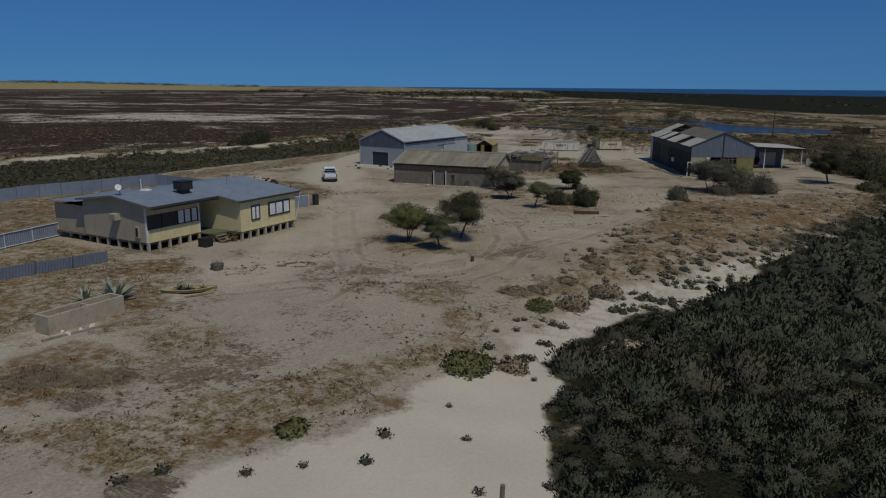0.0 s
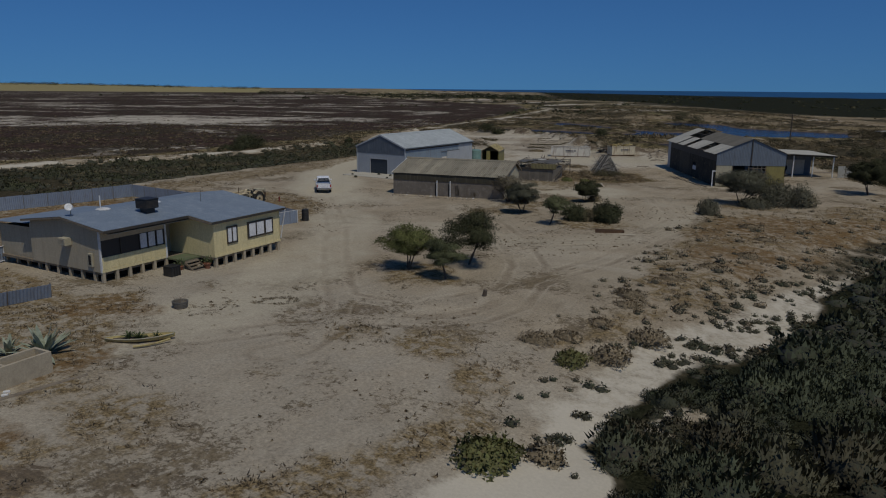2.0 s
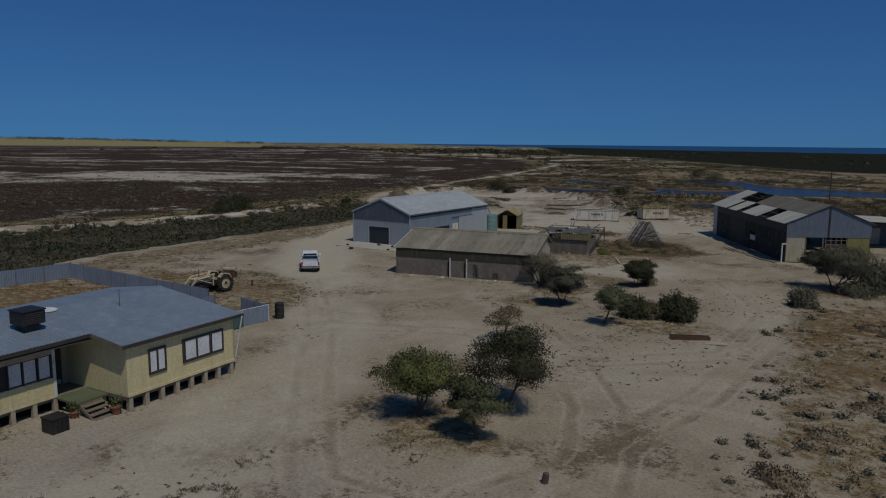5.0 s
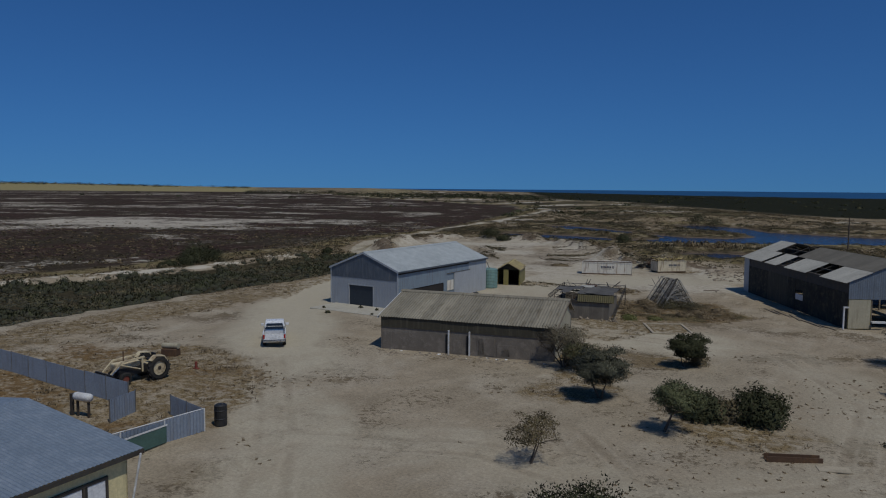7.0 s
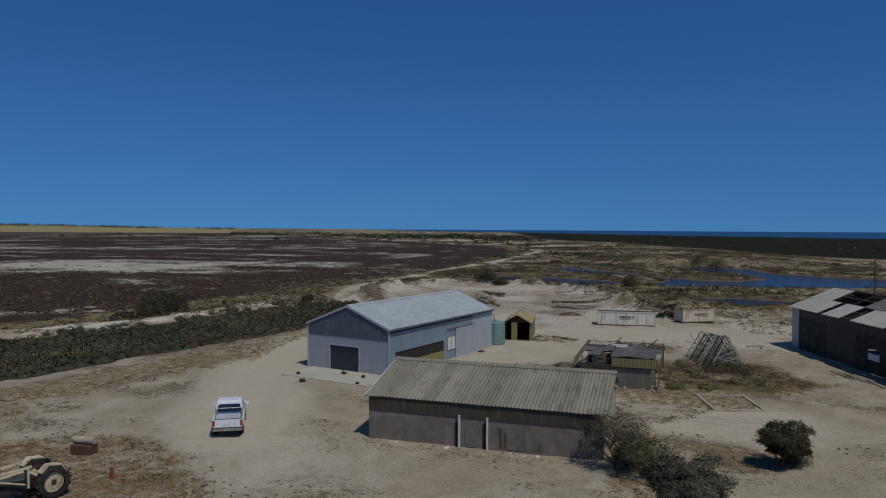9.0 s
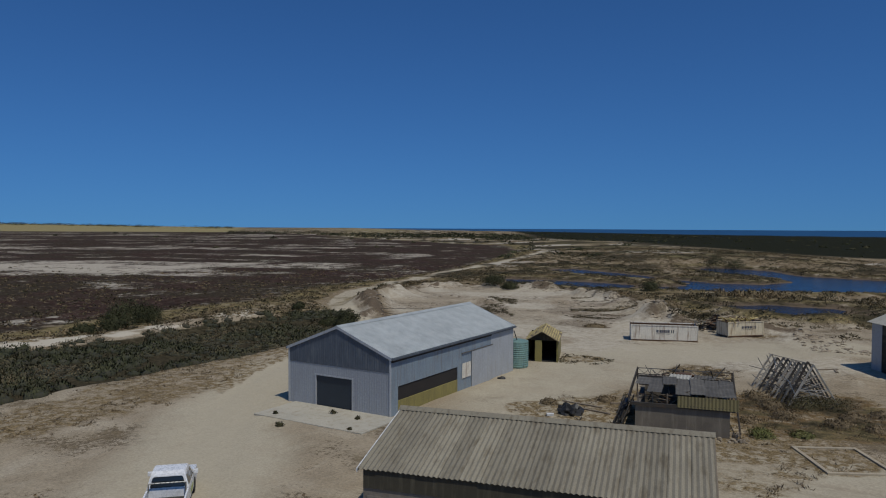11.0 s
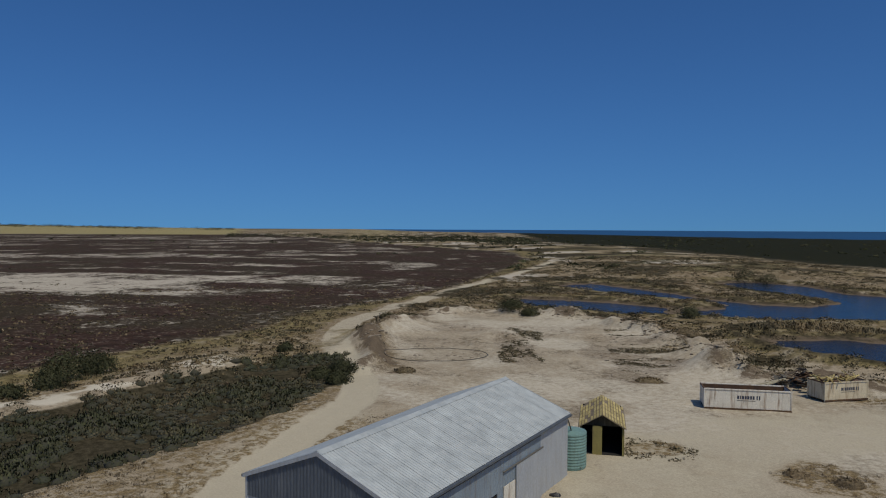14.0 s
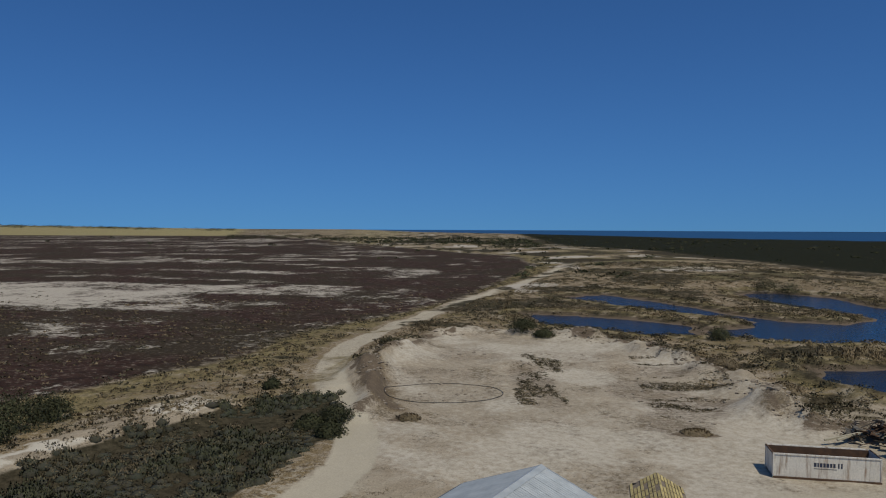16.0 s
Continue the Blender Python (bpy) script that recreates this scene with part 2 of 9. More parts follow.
    col = mix(N, L, ramp(N, L, rolled, [(0.0, 0.5), (1.0, 0.15)]), col, ramp(N, L, grit, [(0.25, 0.65), (0.75, 1.3)]), "MULTIPLY")
    # warm tint over the whole ground, so its shaded parts look less blue
    col = mix(N, L, 1.0, col, (1.02, 0.955, 0.825), "MULTIPLY")
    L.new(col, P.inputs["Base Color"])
    P.inputs["Roughness"].default_value = 0.95
    P.inputs["Specular IOR Level"].default_value = 0.02
    bump(N, L, P, calc(N, L, "MULTIPLY", calc(N, L, "ADD", calc(N, L, "MULTIPLY", sml, 0.9), calc(N, L, "ADD", calc(N, L, "MULTIPLY", fin, 0.35), calc(N, L, "MULTIPLY", speck, 0.35))), ramp(N, L, smooth, [(0.0, 1.0), (1.0, 0.3)])), 0.45, 0.16)
    return m


def water_material(name, c, rough, wave):
    m, N, L, P = nodes_of(name)
    geo = N.new("ShaderNodeNewGeometry")
    P.inputs["Base Color"].default_value = (*c, 1)
    P.inputs["Roughness"].default_value = rough
    P.inputs["IOR"].default_value = 1.33
    P.inputs["Specular IOR Level"].default_value = 0.38
    n = noise_of(N, L, geo.outputs["Position"], wave, 4, 0.6)
    bump(N, L, P, n, 0.7, 0.2)
    col = mix(N, L, ramp(N, L, noise_of(N, L, geo.outputs["Position"], 0.02, 4, 0.6), [(0.35, 0.0), (0.65, 1.0)]), c, tuple(v * 0.7 for v in c))
    L.new(col, P.inputs["Base Color"])
    return m


M_YELLOW = surface("yellow_cladding", (0.73, 0.65, 0.39), (0.69, 0.61, 0.36), (0.56, 0.49, 0.29), 0.7, grain=9, blotch=0.8, streak=True, relief=0.05)
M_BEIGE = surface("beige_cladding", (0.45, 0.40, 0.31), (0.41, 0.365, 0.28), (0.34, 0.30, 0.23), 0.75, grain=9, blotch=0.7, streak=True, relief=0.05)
M_HOUSEROOF = surface("house_roof_iron", (0.25, 0.295, 0.34), (0.225, 0.27, 0.315), (0.31, 0.35, 0.39), 0.5, 0.25, 8, 0.5, relief=0.03, vary=0.03, warmed=False)
M_GALV = surface("shed_roof_iron", (0.43, 0.455, 0.44), (0.405, 0.43, 0.415), (0.47, 0.48, 0.455), 0.5, 0.1, 1.2, 0.25, relief=0.01, vary=0.03, warmed=False)
M_SHEDLOW = surface("shed_wall_pale_iron", (0.375, 0.40, 0.42), (0.34, 0.36, 0.385), (0.31, 0.325, 0.335), 0.5, 0.15, 8, 0.6, True, 0.03, warmed=False)
M_SHEDTOP = surface("shed_wall_weathered_iron", (0.115, 0.135, 0.16), (0.09, 0.108, 0.13), (0.17, 0.185, 0.20), 0.55, 0.25, 8, 0.8, True, 0.03, warmed=False)
M_SHEDSIDE = surface("shed_side_iron", (0.29, 0.355, 0.405), (0.25, 0.31, 0.36), (0.22, 0.22, 0.22), 0.5, 0.25, 8, 0.7, True, 0.03, warmed=False)
M_PALEDOOR = surface("pale_sliding_door_iron", (0.46, 0.48, 0.49), (0.42, 0.44, 0.455), (0.36, 0.35, 0.33), 0.5, 0.15, 8, 0.6, True, 0.03, warmed=False)
M_NAVY = surface("dark_roller_door", (0.030, 0.042, 0.055), (0.024, 0.034, 0.045), None, 0.5, 0.1, 10, 1.0, relief=0.03, warmed=False)
# near-black that paints shade inside and under buildings; also the meter glass
M_DARK = surface("shade_and_glass_black", (0.016, 0.015, 0.013), (0.012, 0.011, 0.010), None, 0.9, relief=0.0)
# dark brown that paints shade under the shed eave and in its opening
M_DARKBROWN = surface("dark_brown_shade", (0.030, 0.025, 0.022), (0.024, 0.020, 0.018), None, 0.8, 0, 8, 0.8, relief=0.02)
M_MUSTARD = surface("mustard_panel", (0.29, 0.255, 0.09), (0.245, 0.215, 0.075), (0.18, 0.155, 0.07), 0.7, grain=9, blotch=0.9, streak=True, relief=0.05, vary=0.1)
M_ASBESTOS = surface("grey_fibro_roof", (0.27, 0.25, 0.20), (0.23, 0.212, 0.17), (0.14, 0.118, 0.082), 0.9, 0, 14, 0.5, relief=0.15, vary=0.16, run=(2.0, 0.35, 1.0))
M_TRUSS = surface("weathered_pale_steel", (0.40, 0.39, 0.365), (0.31, 0.30, 0.28), (0.17, 0.13, 0.10), 0.75, 0.0, 14, 2.0, relief=0.1, vary=0.12)
M_STONE = surface("grey_render_wall", (0.21, 0.185, 0.16), (0.165, 0.146, 0.127), (0.28, 0.25, 0.22), 0.95, 0, 10, 0.9, relief=0.4)
M_FASCIA = surface("faded_yellow_iron", (0.165, 0.145, 0.065), (0.14, 0.122, 0.06), (0.09, 0.076, 0.045), 0.75, 0.1, 9, 1.2, True, 0.05)
M_OLIVE = surface("olive_board", (0.062, 0.055, 0.037), (0.05, 0.045, 0.031), (0.11, 0.10, 0.07), 0.85, 0, 10, 1.0, True, 0.1)
M_CREAM = surface("cream_wall", (0.46, 0.43, 0.33), (0.41, 0.38, 0.29), (0.30, 0.27, 0.20), 0.85, 0, 10, 0.8, True, 0.1)
M_CONC = surface("concrete", (0.45, 0.395, 0.305), (0.40, 0.35, 0.27), (0.29, 0.25, 0.19), 0.9, 0, 16, 0.9, relief=0.3)
M_DARKCONC = surface("dark_concrete", (0.19, 0.17, 0.145), (0.145, 0.13, 0.11), (0.24, 0.215, 0.18), 0.92, 0, 14, 0.8, True, 0.3)
M_SLAB = surface("concrete_apron", (0.48, 0.46, 0.40), (0.43, 0.415, 0.365), (0.34, 0.30, 0.24), 0.9, 0, 16, 0.5, relief=0.2)
M_WHITE = surface("white_paint", (0.72, 0.71, 0.68), (0.64, 0.63, 0.60), (0.45, 0.42, 0.37), 0.6, 0, 12, 1.0, relief=0.05, warmed=False)
M_BINWHITE = surface("chipped_white_steel", (0.78, 0.76, 0.70), (0.70, 0.68, 0.62), (0.27, 0.17, 0.10), 0.65, 0, 9, 1.3, True, 0.08)
M_BINCREAM = surface("grimy_cream_steel", (0.68, 0.62, 0.48), (0.60, 0.54, 0.41), (0.24, 0.15, 0.08), 0.7, 0, 9, 1.3, True, 0.08)
M_RUST = surface("rusty_steel", (0.13, 0.075, 0.045), (0.09, 0.055, 0.036), (0.18, 0.10, 0.05), 0.85, 0.2, 16, 2.0, relief=0.2)
M_OLDSTEEL = surface("old_galvanised_steel", (0.20, 0.20, 0.195), (0.15, 0.15, 0.145), (0.17, 0.12, 0.085), 0.6, 0.4, 14, 2.0, relief=0.1)
M_DARKSTEEL = surface("dark_steel", (0.075, 0.07, 0.062), (0.055, 0.05, 0.046), (0.10, 0.07, 0.05), 0.7, 0.3, 14, 2.0, relief=0.1)
M_FENCE = surface("blue_grey_fence_iron", (0.26, 0.30, 0.36), (0.235, 0.275, 0.335), (0.20, 0.21, 0.23), 0.55, 0.15, 8, 0.7, True, 0.03, vary=0.06, warmed=False)
M_WOOD = surface("weathered_timber", (0.24, 0.20, 0.155), (0.19, 0.16, 0.125), (0.12, 0.10, 0.08), 0.9, 0, 22, 2.0, relief=0.3)
M_BARNWALL = surface("barn_grimy_sheet", (0.042, 0.038, 0.026), (0.022, 0.020, 0.016), (0.115, 0.10, 0.055), 0.9, 0, 8, 0.6, relief=0.1)
M_BARNGABLE = surface("barn_gable_iron", (0.19, 0.22, 0.25), (0.165, 0.19, 0.22), (0.13, 0.14, 0.145), 0.55, 0.2, 8, 0.7, True, 0.03, warmed=False)
M_BARNROOF = surface("barn_grey_roof", (0.17, 0.16, 0.14), (0.14, 0.132, 0.115), (0.13, 0.12, 0.10), 0.8, 0.1, 9, 0.7, relief=0.08, vary=0.1)
M_BARNNEW = surface("barn_pale_sheet", (0.47, 0.465, 0.43), (0.41, 0.405, 0.375), (0.33, 0.32, 0.29), 0.6, 0.15, 9, 0.7, relief=0.05, vary=0.1)
M_TIN = surface("grey_sheet_roof", (0.13, 0.122, 0.108), (0.10, 0.095, 0.086), (0.19, 0.18, 0.16), 0.75, 0.15, 10, 0.8, relief=0.1, vary=0.15)
M_TANK = surface("green_tank_iron", (0.20, 0.33, 0.285), (0.17, 0.28, 0.245), (0.14, 0.20, 0.18), 0.55, 0.1, 9, 0.9, True, 0.03, warmed=False)
M_GREENBOARD = surface("green_board", (0.075, 0.15, 0.135), (0.06, 0.12, 0.11), None, 0.6, 0, 10, 1.0, relief=0.05)
M_BLACK = surface("black_plastic", (0.022, 0.022, 0.023), (0.016, 0.016, 0.017), (0.05, 0.048, 0.045), 0.55, 0, 12, 1.5, relief=0.1)
M_TYRE = surface("tyre_rubber", (0.018, 0.0175, 0.017), (0.024, 0.023, 0.022), (0.06, 0.054, 0.045), 0.9, 0, 20, 3.0, relief=0.2)
M_TRACTOR = surface("faded_cream_paint", (0.70, 0.61, 0.42), (0.62, 0.53, 0.36), (0.19, 0.12, 0.065), 0.65, 0, 10, 2.0, relief=0.08)
M_REDRIM = surface("faded_red_paint", (0.26, 0.055, 0.04), (0.20, 0.05, 0.035), (0.14, 0.08, 0.05), 0.7, 0, 10, 2.0, relief=0.05)
M_CARWHITE = surface("white_car_paint", (0.80, 0.80, 0.79), (0.77, 0.77, 0.76), None, 0.3, 0, 6, 0.6, relief=0.0, warmed=False)
M_CHROME = surface("bare_metal", (0.55, 0.55, 0.55), (0.48, 0.48, 0.48), None, 0.3, 0.9, 10, 2.0, relief=0.0)
M_LAMP_RED = glassy("red_lamp_lens", (0.35, 0.02, 0.015), 0.2)
M_GLASS = glassy("dark_window_glass", (0.02, 0.023, 0.025))
M_FLY = glassy("flywire_screen", (0.022, 0.020, 0.019), 0.6)
M_CURTAIN = surface("pale_curtain", (0.75, 0.75, 0.74), (0.62, 0.62, 0.62), None, 0.9, 0, 8, 1.5, relief=0.1, warmed=False)
M_TERRA = surface("terracotta", (0.30, 0.13, 0.075), (0.24, 0.10, 0.06), None, 0.85, relief=0.1)
M_DECK = surface("green_deck_carpet", (0.12, 0.15, 0.085), (0.10, 0.125, 0.07), (0.15, 0.14, 0.10), 0.95, relief=0.2)
M_BARK = surface("grey_brown_bark", (0.115, 0.09, 0.07), (0.085, 0.066, 0.052), (0.16, 0.135, 0.11), 0.95, 0, 26, 4.0, relief=0.5)
M_BLUEBAR = surface("dark_blue_lettering", (0.03, 0.04, 0.075), (0.035, 0.045, 0.08), None, 0.6, relief=0.0)
M_TAPE = surface("worn_yellow_roof", (0.52, 0.43, 0.19), (0.43, 0.355, 0.155), (0.22, 0.17, 0.09), 0.8, 0, 12, 2.2, relief=0.1, vary=0.2)
M_LIME = surface("lime_decal", (0.42, 0.48, 0.12), (0.40, 0.46, 0.12), None, 0.5, relief=0.0)
L_SCRUB = leafy("saltbush_leaf", (0.058, 0.056, 0.032), (0.118, 0.110, 0.062), (0.235, 0.186, 0.125))
L_STRIP = leafy("strip_saltbush_leaf", (0.038, 0.045, 0.025), (0.084, 0.090, 0.050), (0.185, 0.15, 0.098))
L_DRYBUSH = leafy("dry_bush_leaf", (0.095, 0.085, 0.058), (0.20, 0.178, 0.128), (0.285, 0.235, 0.168))
L_GREY = leafy("grey_shrub_leaf", (0.066, 0.072, 0.052), (0.145, 0.15, 0.115), (0.20, 0.17, 0.125))
L_THICKET = leafy("thicket_leaf", (0.050, 0.062, 0.041), (0.094, 0.110, 0.072), (0.108, 0.088, 0.062))
L_TREE = leafy("gum_leaf", (0.07, 0.084, 0.042), (0.16, 0.178, 0.10), (0.15, 0.12, 0.07))
L_BRIGHT = leafy("wattle_leaf", (0.085, 0.10, 0.034), (0.185, 0.205, 0.08), (0.15, 0.12, 0.07))
L_DARK = leafy("dark_tree_leaf", (0.029, 0.035, 0.017), (0.07, 0.077, 0.039), (0.10, 0.08, 0.05))
L_STRAW = leafy("straw_tuft", (0.17, 0.13, 0.08), (0.33, 0.265, 0.172), (0.19, 0.14, 0.092))
M_CLOD = surface("dug_earth", (0.37, 0.32, 0.25), (0.16, 0.13, 0.10), (0.30, 0.26, 0.20), 0.95, 0, 6, 1.4, relief=0.3)
# dark foliage colour of the added hulls that fill leaf gaps as shade
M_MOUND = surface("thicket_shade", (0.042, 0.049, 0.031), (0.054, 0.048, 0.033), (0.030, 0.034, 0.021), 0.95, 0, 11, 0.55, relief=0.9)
L_AGAVE = surface("agave_leaf", (0.23, 0.27, 0.21), (0.37, 0.41, 0.32), None, 0.6, 0, 12, 3.0, relief=0.0)
L_BANK = leafy("bank_shrub_leaf", (0.044, 0.043, 0.027), (0.098, 0.092, 0.058), (0.21, 0.165, 0.105))
M_POTLEAF = surface("pot_plant_leaf", (0.07, 0.10, 0.035), (0.12, 0.15, 0.06), None, 0.7, 0, 12, 6.0, relief=0.0)

# ---- building helpers ----
def part(name, bm, material, parent=None, label="", smooth=False):
    """Links a bmesh as one mesh object under a thing or a part."""
    me = bpy.data.meshes.new(name)
    bm.to_mesh(me)
    bm.free()
    me.materials.append(material)
    if smooth:
        me.polygons.foreach_set("use_smooth", [True] * len(me.polygons))
    ob = new(name, me)
    if parent is not None:
        ob.parent = parent
    if label:
        ob["label"] = label
    return ob


def thing(name, m, label, category, group="", kind=""):
    """An Empty at the base of a thing that parents its parts."""
    ob = new(name)
    ob.matrix_world = m
    return tagged(ob, label, category, group, kind)


def spot(x, y, z, turn=0.0):
    return pose(x, y, z, 0, 0, turn)


def box(bm, x0, x1, y0, y1, z0, z1, m=None, bev=0.0):
    vs = [bm.verts.new((x, y, z)) for z in (z0, z1) for y in (y0, y1) for x in (x0, x1)]
    fs = [bm.faces.new([vs[i] for i in f]) for f in ((0, 2, 3, 1), (4, 5, 7, 6), (0, 1, 5, 4), (2, 6, 7, 3), (0, 4, 6, 2), (1, 3, 7, 5))]
    if bev:
        es = list({e for f in fs for e in f.edges})
        r = bmesh.ops.bevel(bm, geom=es, offset=bev, segments=2, affect="EDGES", profile=0.6)
        vs = list({v for f in r["faces"] for v in f.verts} | {v for v in vs if v.is_valid})
    if m is not None:
        for v in vs:
            v.co = m @ v.co
    return vs


def boxed(*a, **k):
    bm = bmesh.new()
    box(bm, *a, **k)
    return bm


def tube(bm, p, q, r0, r1=None, n=6, cap=True):
    """A tapered bar from p to q."""
    p, q = Vector(p), Vector(q)
    r1 = r0 if r1 is None else r1
    w = (q - p).normalized()
    a = w.orthogonal().normalized()
    b = w.cross(a)
    ring = [[bm.verts.new(c + r * (math.cos(2 * math.pi * i / n) * a + math.sin(2 * math.pi * i / n) * b)) for i in range(n)] for c, r in ((p, r0), (q, r1))]
    for i in range(n):
        bm.faces.new((ring[0][i], ring[0][(i + 1) % n], ring[1][(i + 1) % n], ring[1][i]))
    if cap:
        bm.faces.new(ring[0][::-1])
        bm.faces.new(ring[1])


def tubed(*a, **k):
    bm = bmesh.new()
    tube(bm, *a, **k)
    return bm


def lathe(bm, rows, n=20, m=None, cap=True):
    """A turned body: rows of (radius, z)."""
    rings = [[bm.verts.new((r * math.cos(2 * math.pi * i / n), r * math.sin(2 * math.pi * i / n), z)) for i in range(n)] for r, z in rows]
    for a, b in zip(rings, rings[1:]):
        for i in range(n):
            bm.faces.new((a[i], a[(i + 1) % n], b[(i + 1) % n], b[i]))
    if cap:
        bm.faces.new(rings[0][::-1])
        bm.faces.new(rings[-1])
    if m is not None:
        for r in rings:
            for v in r:
                v.co = m @ v.co


def prism(bm, pts, axis, a, b):
    """A flat outline pts pushed from a to b along x, y or z (outline in the two other axes, in order)."""
    def at(p, t):
        return {"x": (t, *p), "y": (p[0], t, p[1]), "z": (*p, t)}[axis]
    v0 = [bm.verts.new(at(p, a)) for p in pts]
    v1 = [bm.verts.new(at(p, b)) for p in pts]
    bm.faces.new(v0[::-1])
    bm.faces.new(v1)
    n = len(pts)
    for i in range(n):
        bm.faces.new((v0[i], v0[(i + 1) % n], v1[(i + 1) % n], v1[i]))
    bmesh.ops.recalc_face_normals(bm, faces=bm.faces)
    return v0 + v1


def sheet(bm, o, u, v, pitch=0.2, amp=0.02, flat=False, thick=0.012):
    """Corrugated iron: from corner o, ridges run along v and repeat along u."""
    o, u, v = Vector(o), Vector(u), Vector(v)
    nrm = u.cross(v).normalized()
    n = max(2, int(round(u.length / pitch * 4)))
    cols = []
    for i in range(n + 1):
        k = i % 4
        h = (0, amp, 0, -amp)[k] if not flat else (0, 0, 0, amp)[k]
        p = o + u * (i / n) + nrm * h
        cols.append((bm.verts.new(p), bm.verts.new(p + v)))
    for a, b in zip(cols, cols[1:]):
        bm.faces.new((a[0], b[0], b[1], a[1]))
    if thick:
        low = [(bm.verts.new(a.co - nrm * thick), bm.verts.new(b.co - nrm * thick)) for a, b in cols]
        for a, b in zip(low, low[1:]):
            bm.faces.new((a[1], b[1], b[0], a[0]))
        for (a, b), (c, d) in zip(list(zip(cols, low))[:-1], list(zip(cols, low))[1:]):
            bm.faces.new((a[0], b[0], d[0], c[0]))
            bm.faces.new((a[1], c[1], d[1], b[1]))


def sheeted(*a, **k):
    bm = bmesh.new()
    sheet(bm, *a, **k)
    return bm


def sheets(parent, name, mat, o, u, v, width, pitch=0.2, amp=0.02, rng=None, sag=0.0, skip=(), special=None):
    """A row of separate corrugated sheets side by side along u."""
    o, u, v = Vector(o), Vector(u), Vector(v)
    n = max(1, int(round(u.length / width)))
    step = u / n
    nrm = u.cross(v).normalized()
    for i in range(n):
        if i in skip:
            continue
        lift = nrm * (0.002 * (i % 2) + (rng.uniform(-sag, sag) if rng else 0.0))
        slide = v.normalized() * (rng.uniform(-sag, sag) * 3 if rng else 0.0)
        mm = (special or {}).get(i, mat)
        part(name, sheeted(o + step * i - step * 0.01 + lift + slide, step * 1.03, v, pitch, amp), mm, parent)


# ---- terrain ----
rngn = np.random.default_rng(7)
LAT = rngn.random((256, 256))


def vnoise(x, y):
    """Smooth value noise in 0..1."""
    xi, yi = np.floor(x).astype(int), np.floor(y).astype(int)
    fx, fy = x - xi, y - yi
    fx, fy = fx * fx * (3 - 2 * fx), fy * fy * (3 - 2 * fy)
    a, b = LAT[xi % 256, yi % 256], LAT[(xi + 1) % 256, yi % 256]
    c, d = LAT[xi % 256, (yi + 1) % 256], LAT[(xi + 1) % 256, (yi + 1) % 256]
    return (a * (1 - fx) + b * fx) * (1 - fy) + (c * (1 - fx) + d * fx) * fy


def fbm(x, y, size, octaves=4):
    s, t, amp = 0.0, 0.0, 1.0
    for k in range(octaves):
        s = s + amp * vnoise(x / size * 2 ** k + 17.3 * k, y / size * 2 ** k + 5.1 * k)
        t += amp
        amp *= 0.5
    return s / t


def inside(poly, x, y):
    """Signed distance to a polygon, positive inside."""
    d = np.full(np.shape(x), 1e18)
    s = np.zeros(np.shape(x), bool)
    n = len(poly)
    for i in range(n):
        (ax, ay), (bx, by) = poly[i], poly[(i + 1) % n]
        ex, ey = bx - ax, by - ay
        t = np.clip(((x - ax) * ex + (y - ay) * ey) / (ex * ex + ey * ey + 1e-9), 0, 1)
        d = np.minimum(d, (x - ax - t * ex) ** 2 + (y - ay - t * ey) ** 2)
        cross = ((ay > y) != (by > y)) & (x < (bx - ax) * (y - ay) / (by - ay + 1e-12) + ax)
        s ^= cross
    return np.where(s, 1, -1) * np.sqrt(d)


def along(line, x, y):
    """Distance to an open line."""
    d = np.full(np.shape(x), 1e18)
    for (ax, ay), (bx, by) in zip(line, line[1:]):
        ex, ey = bx - ax, by - ay
        t = np.clip(((x - ax) * ex + (y - ay) * ey) / (ex * ex + ey * ey), 0, 1)
        d = np.minimum(d, (x - ax - t * ex) ** 2 + (y - ay - t * ey) ** 2)
    return np.sqrt(d)


def step01(a, b, x):
    t = np.clip((x - a) / (b - a), 0, 1)
    return t * t * (3 - 2 * t)


SCRUB_RIGHT = [(60, -60), (-2, 2), (-8.6, 19.7), (-9.7, 21.6), (-11.2, 24.3), (-13.0, 28.9), (-15.3, 31.0), (-15.0, 34.2), (-14.7, 37.0), (-13.2, 41.2), (-11.7, 45.5), (-10.5, 51.6), (-9.4, 56.7), (-8.4, 65), (-5.6, 77.8), (-2.2, 94.4), (3, 125), (2, 165), (-6, 205), (60, 240), (400, 200), (400, -100)]
SAND_STRIP = [(2, 2), (-20, 9), (-18.5, 15.9), (-17.0, 19.2), (-17.4, 23.1), (-17.3, 26.1), (-16.2, 29.5), (-18.0, 34.4), (-16.9, 39.9), (-15.4, 46.3), (-13.6, 53.3), (-11.3, 61.7), (-8.6, 72.2), (-5.9, 81.2), (-3, 92), (-2, 92), (-5, 77.8), (-7, 64.5), (-8, 52.8), (-9, 45.6), (-11, 38), (-12, 30), (-8, 20)]
GRASS_RIGHT = [(-20.3, 39.0), (-19.3, 45.4), (-20.6, 55.2), (-21.1, 66.5), (-22.7, 76.8), (-21.7, 84), (-14, 92), (-9, 104), (-1, 116), (-2, 94), (-6.5, 79), (-9, 70), (-12.0, 61.0), (-14.5, 50.0), (-17.0, 40)]
GRASS_FRONT = [(-19, 12), (-17, 19.5), (-17.5, 24), (-16.5, 29), (-18.5, 35), (-21, 33), (-21.5, 26), (-24, 19), (-28, 10)]
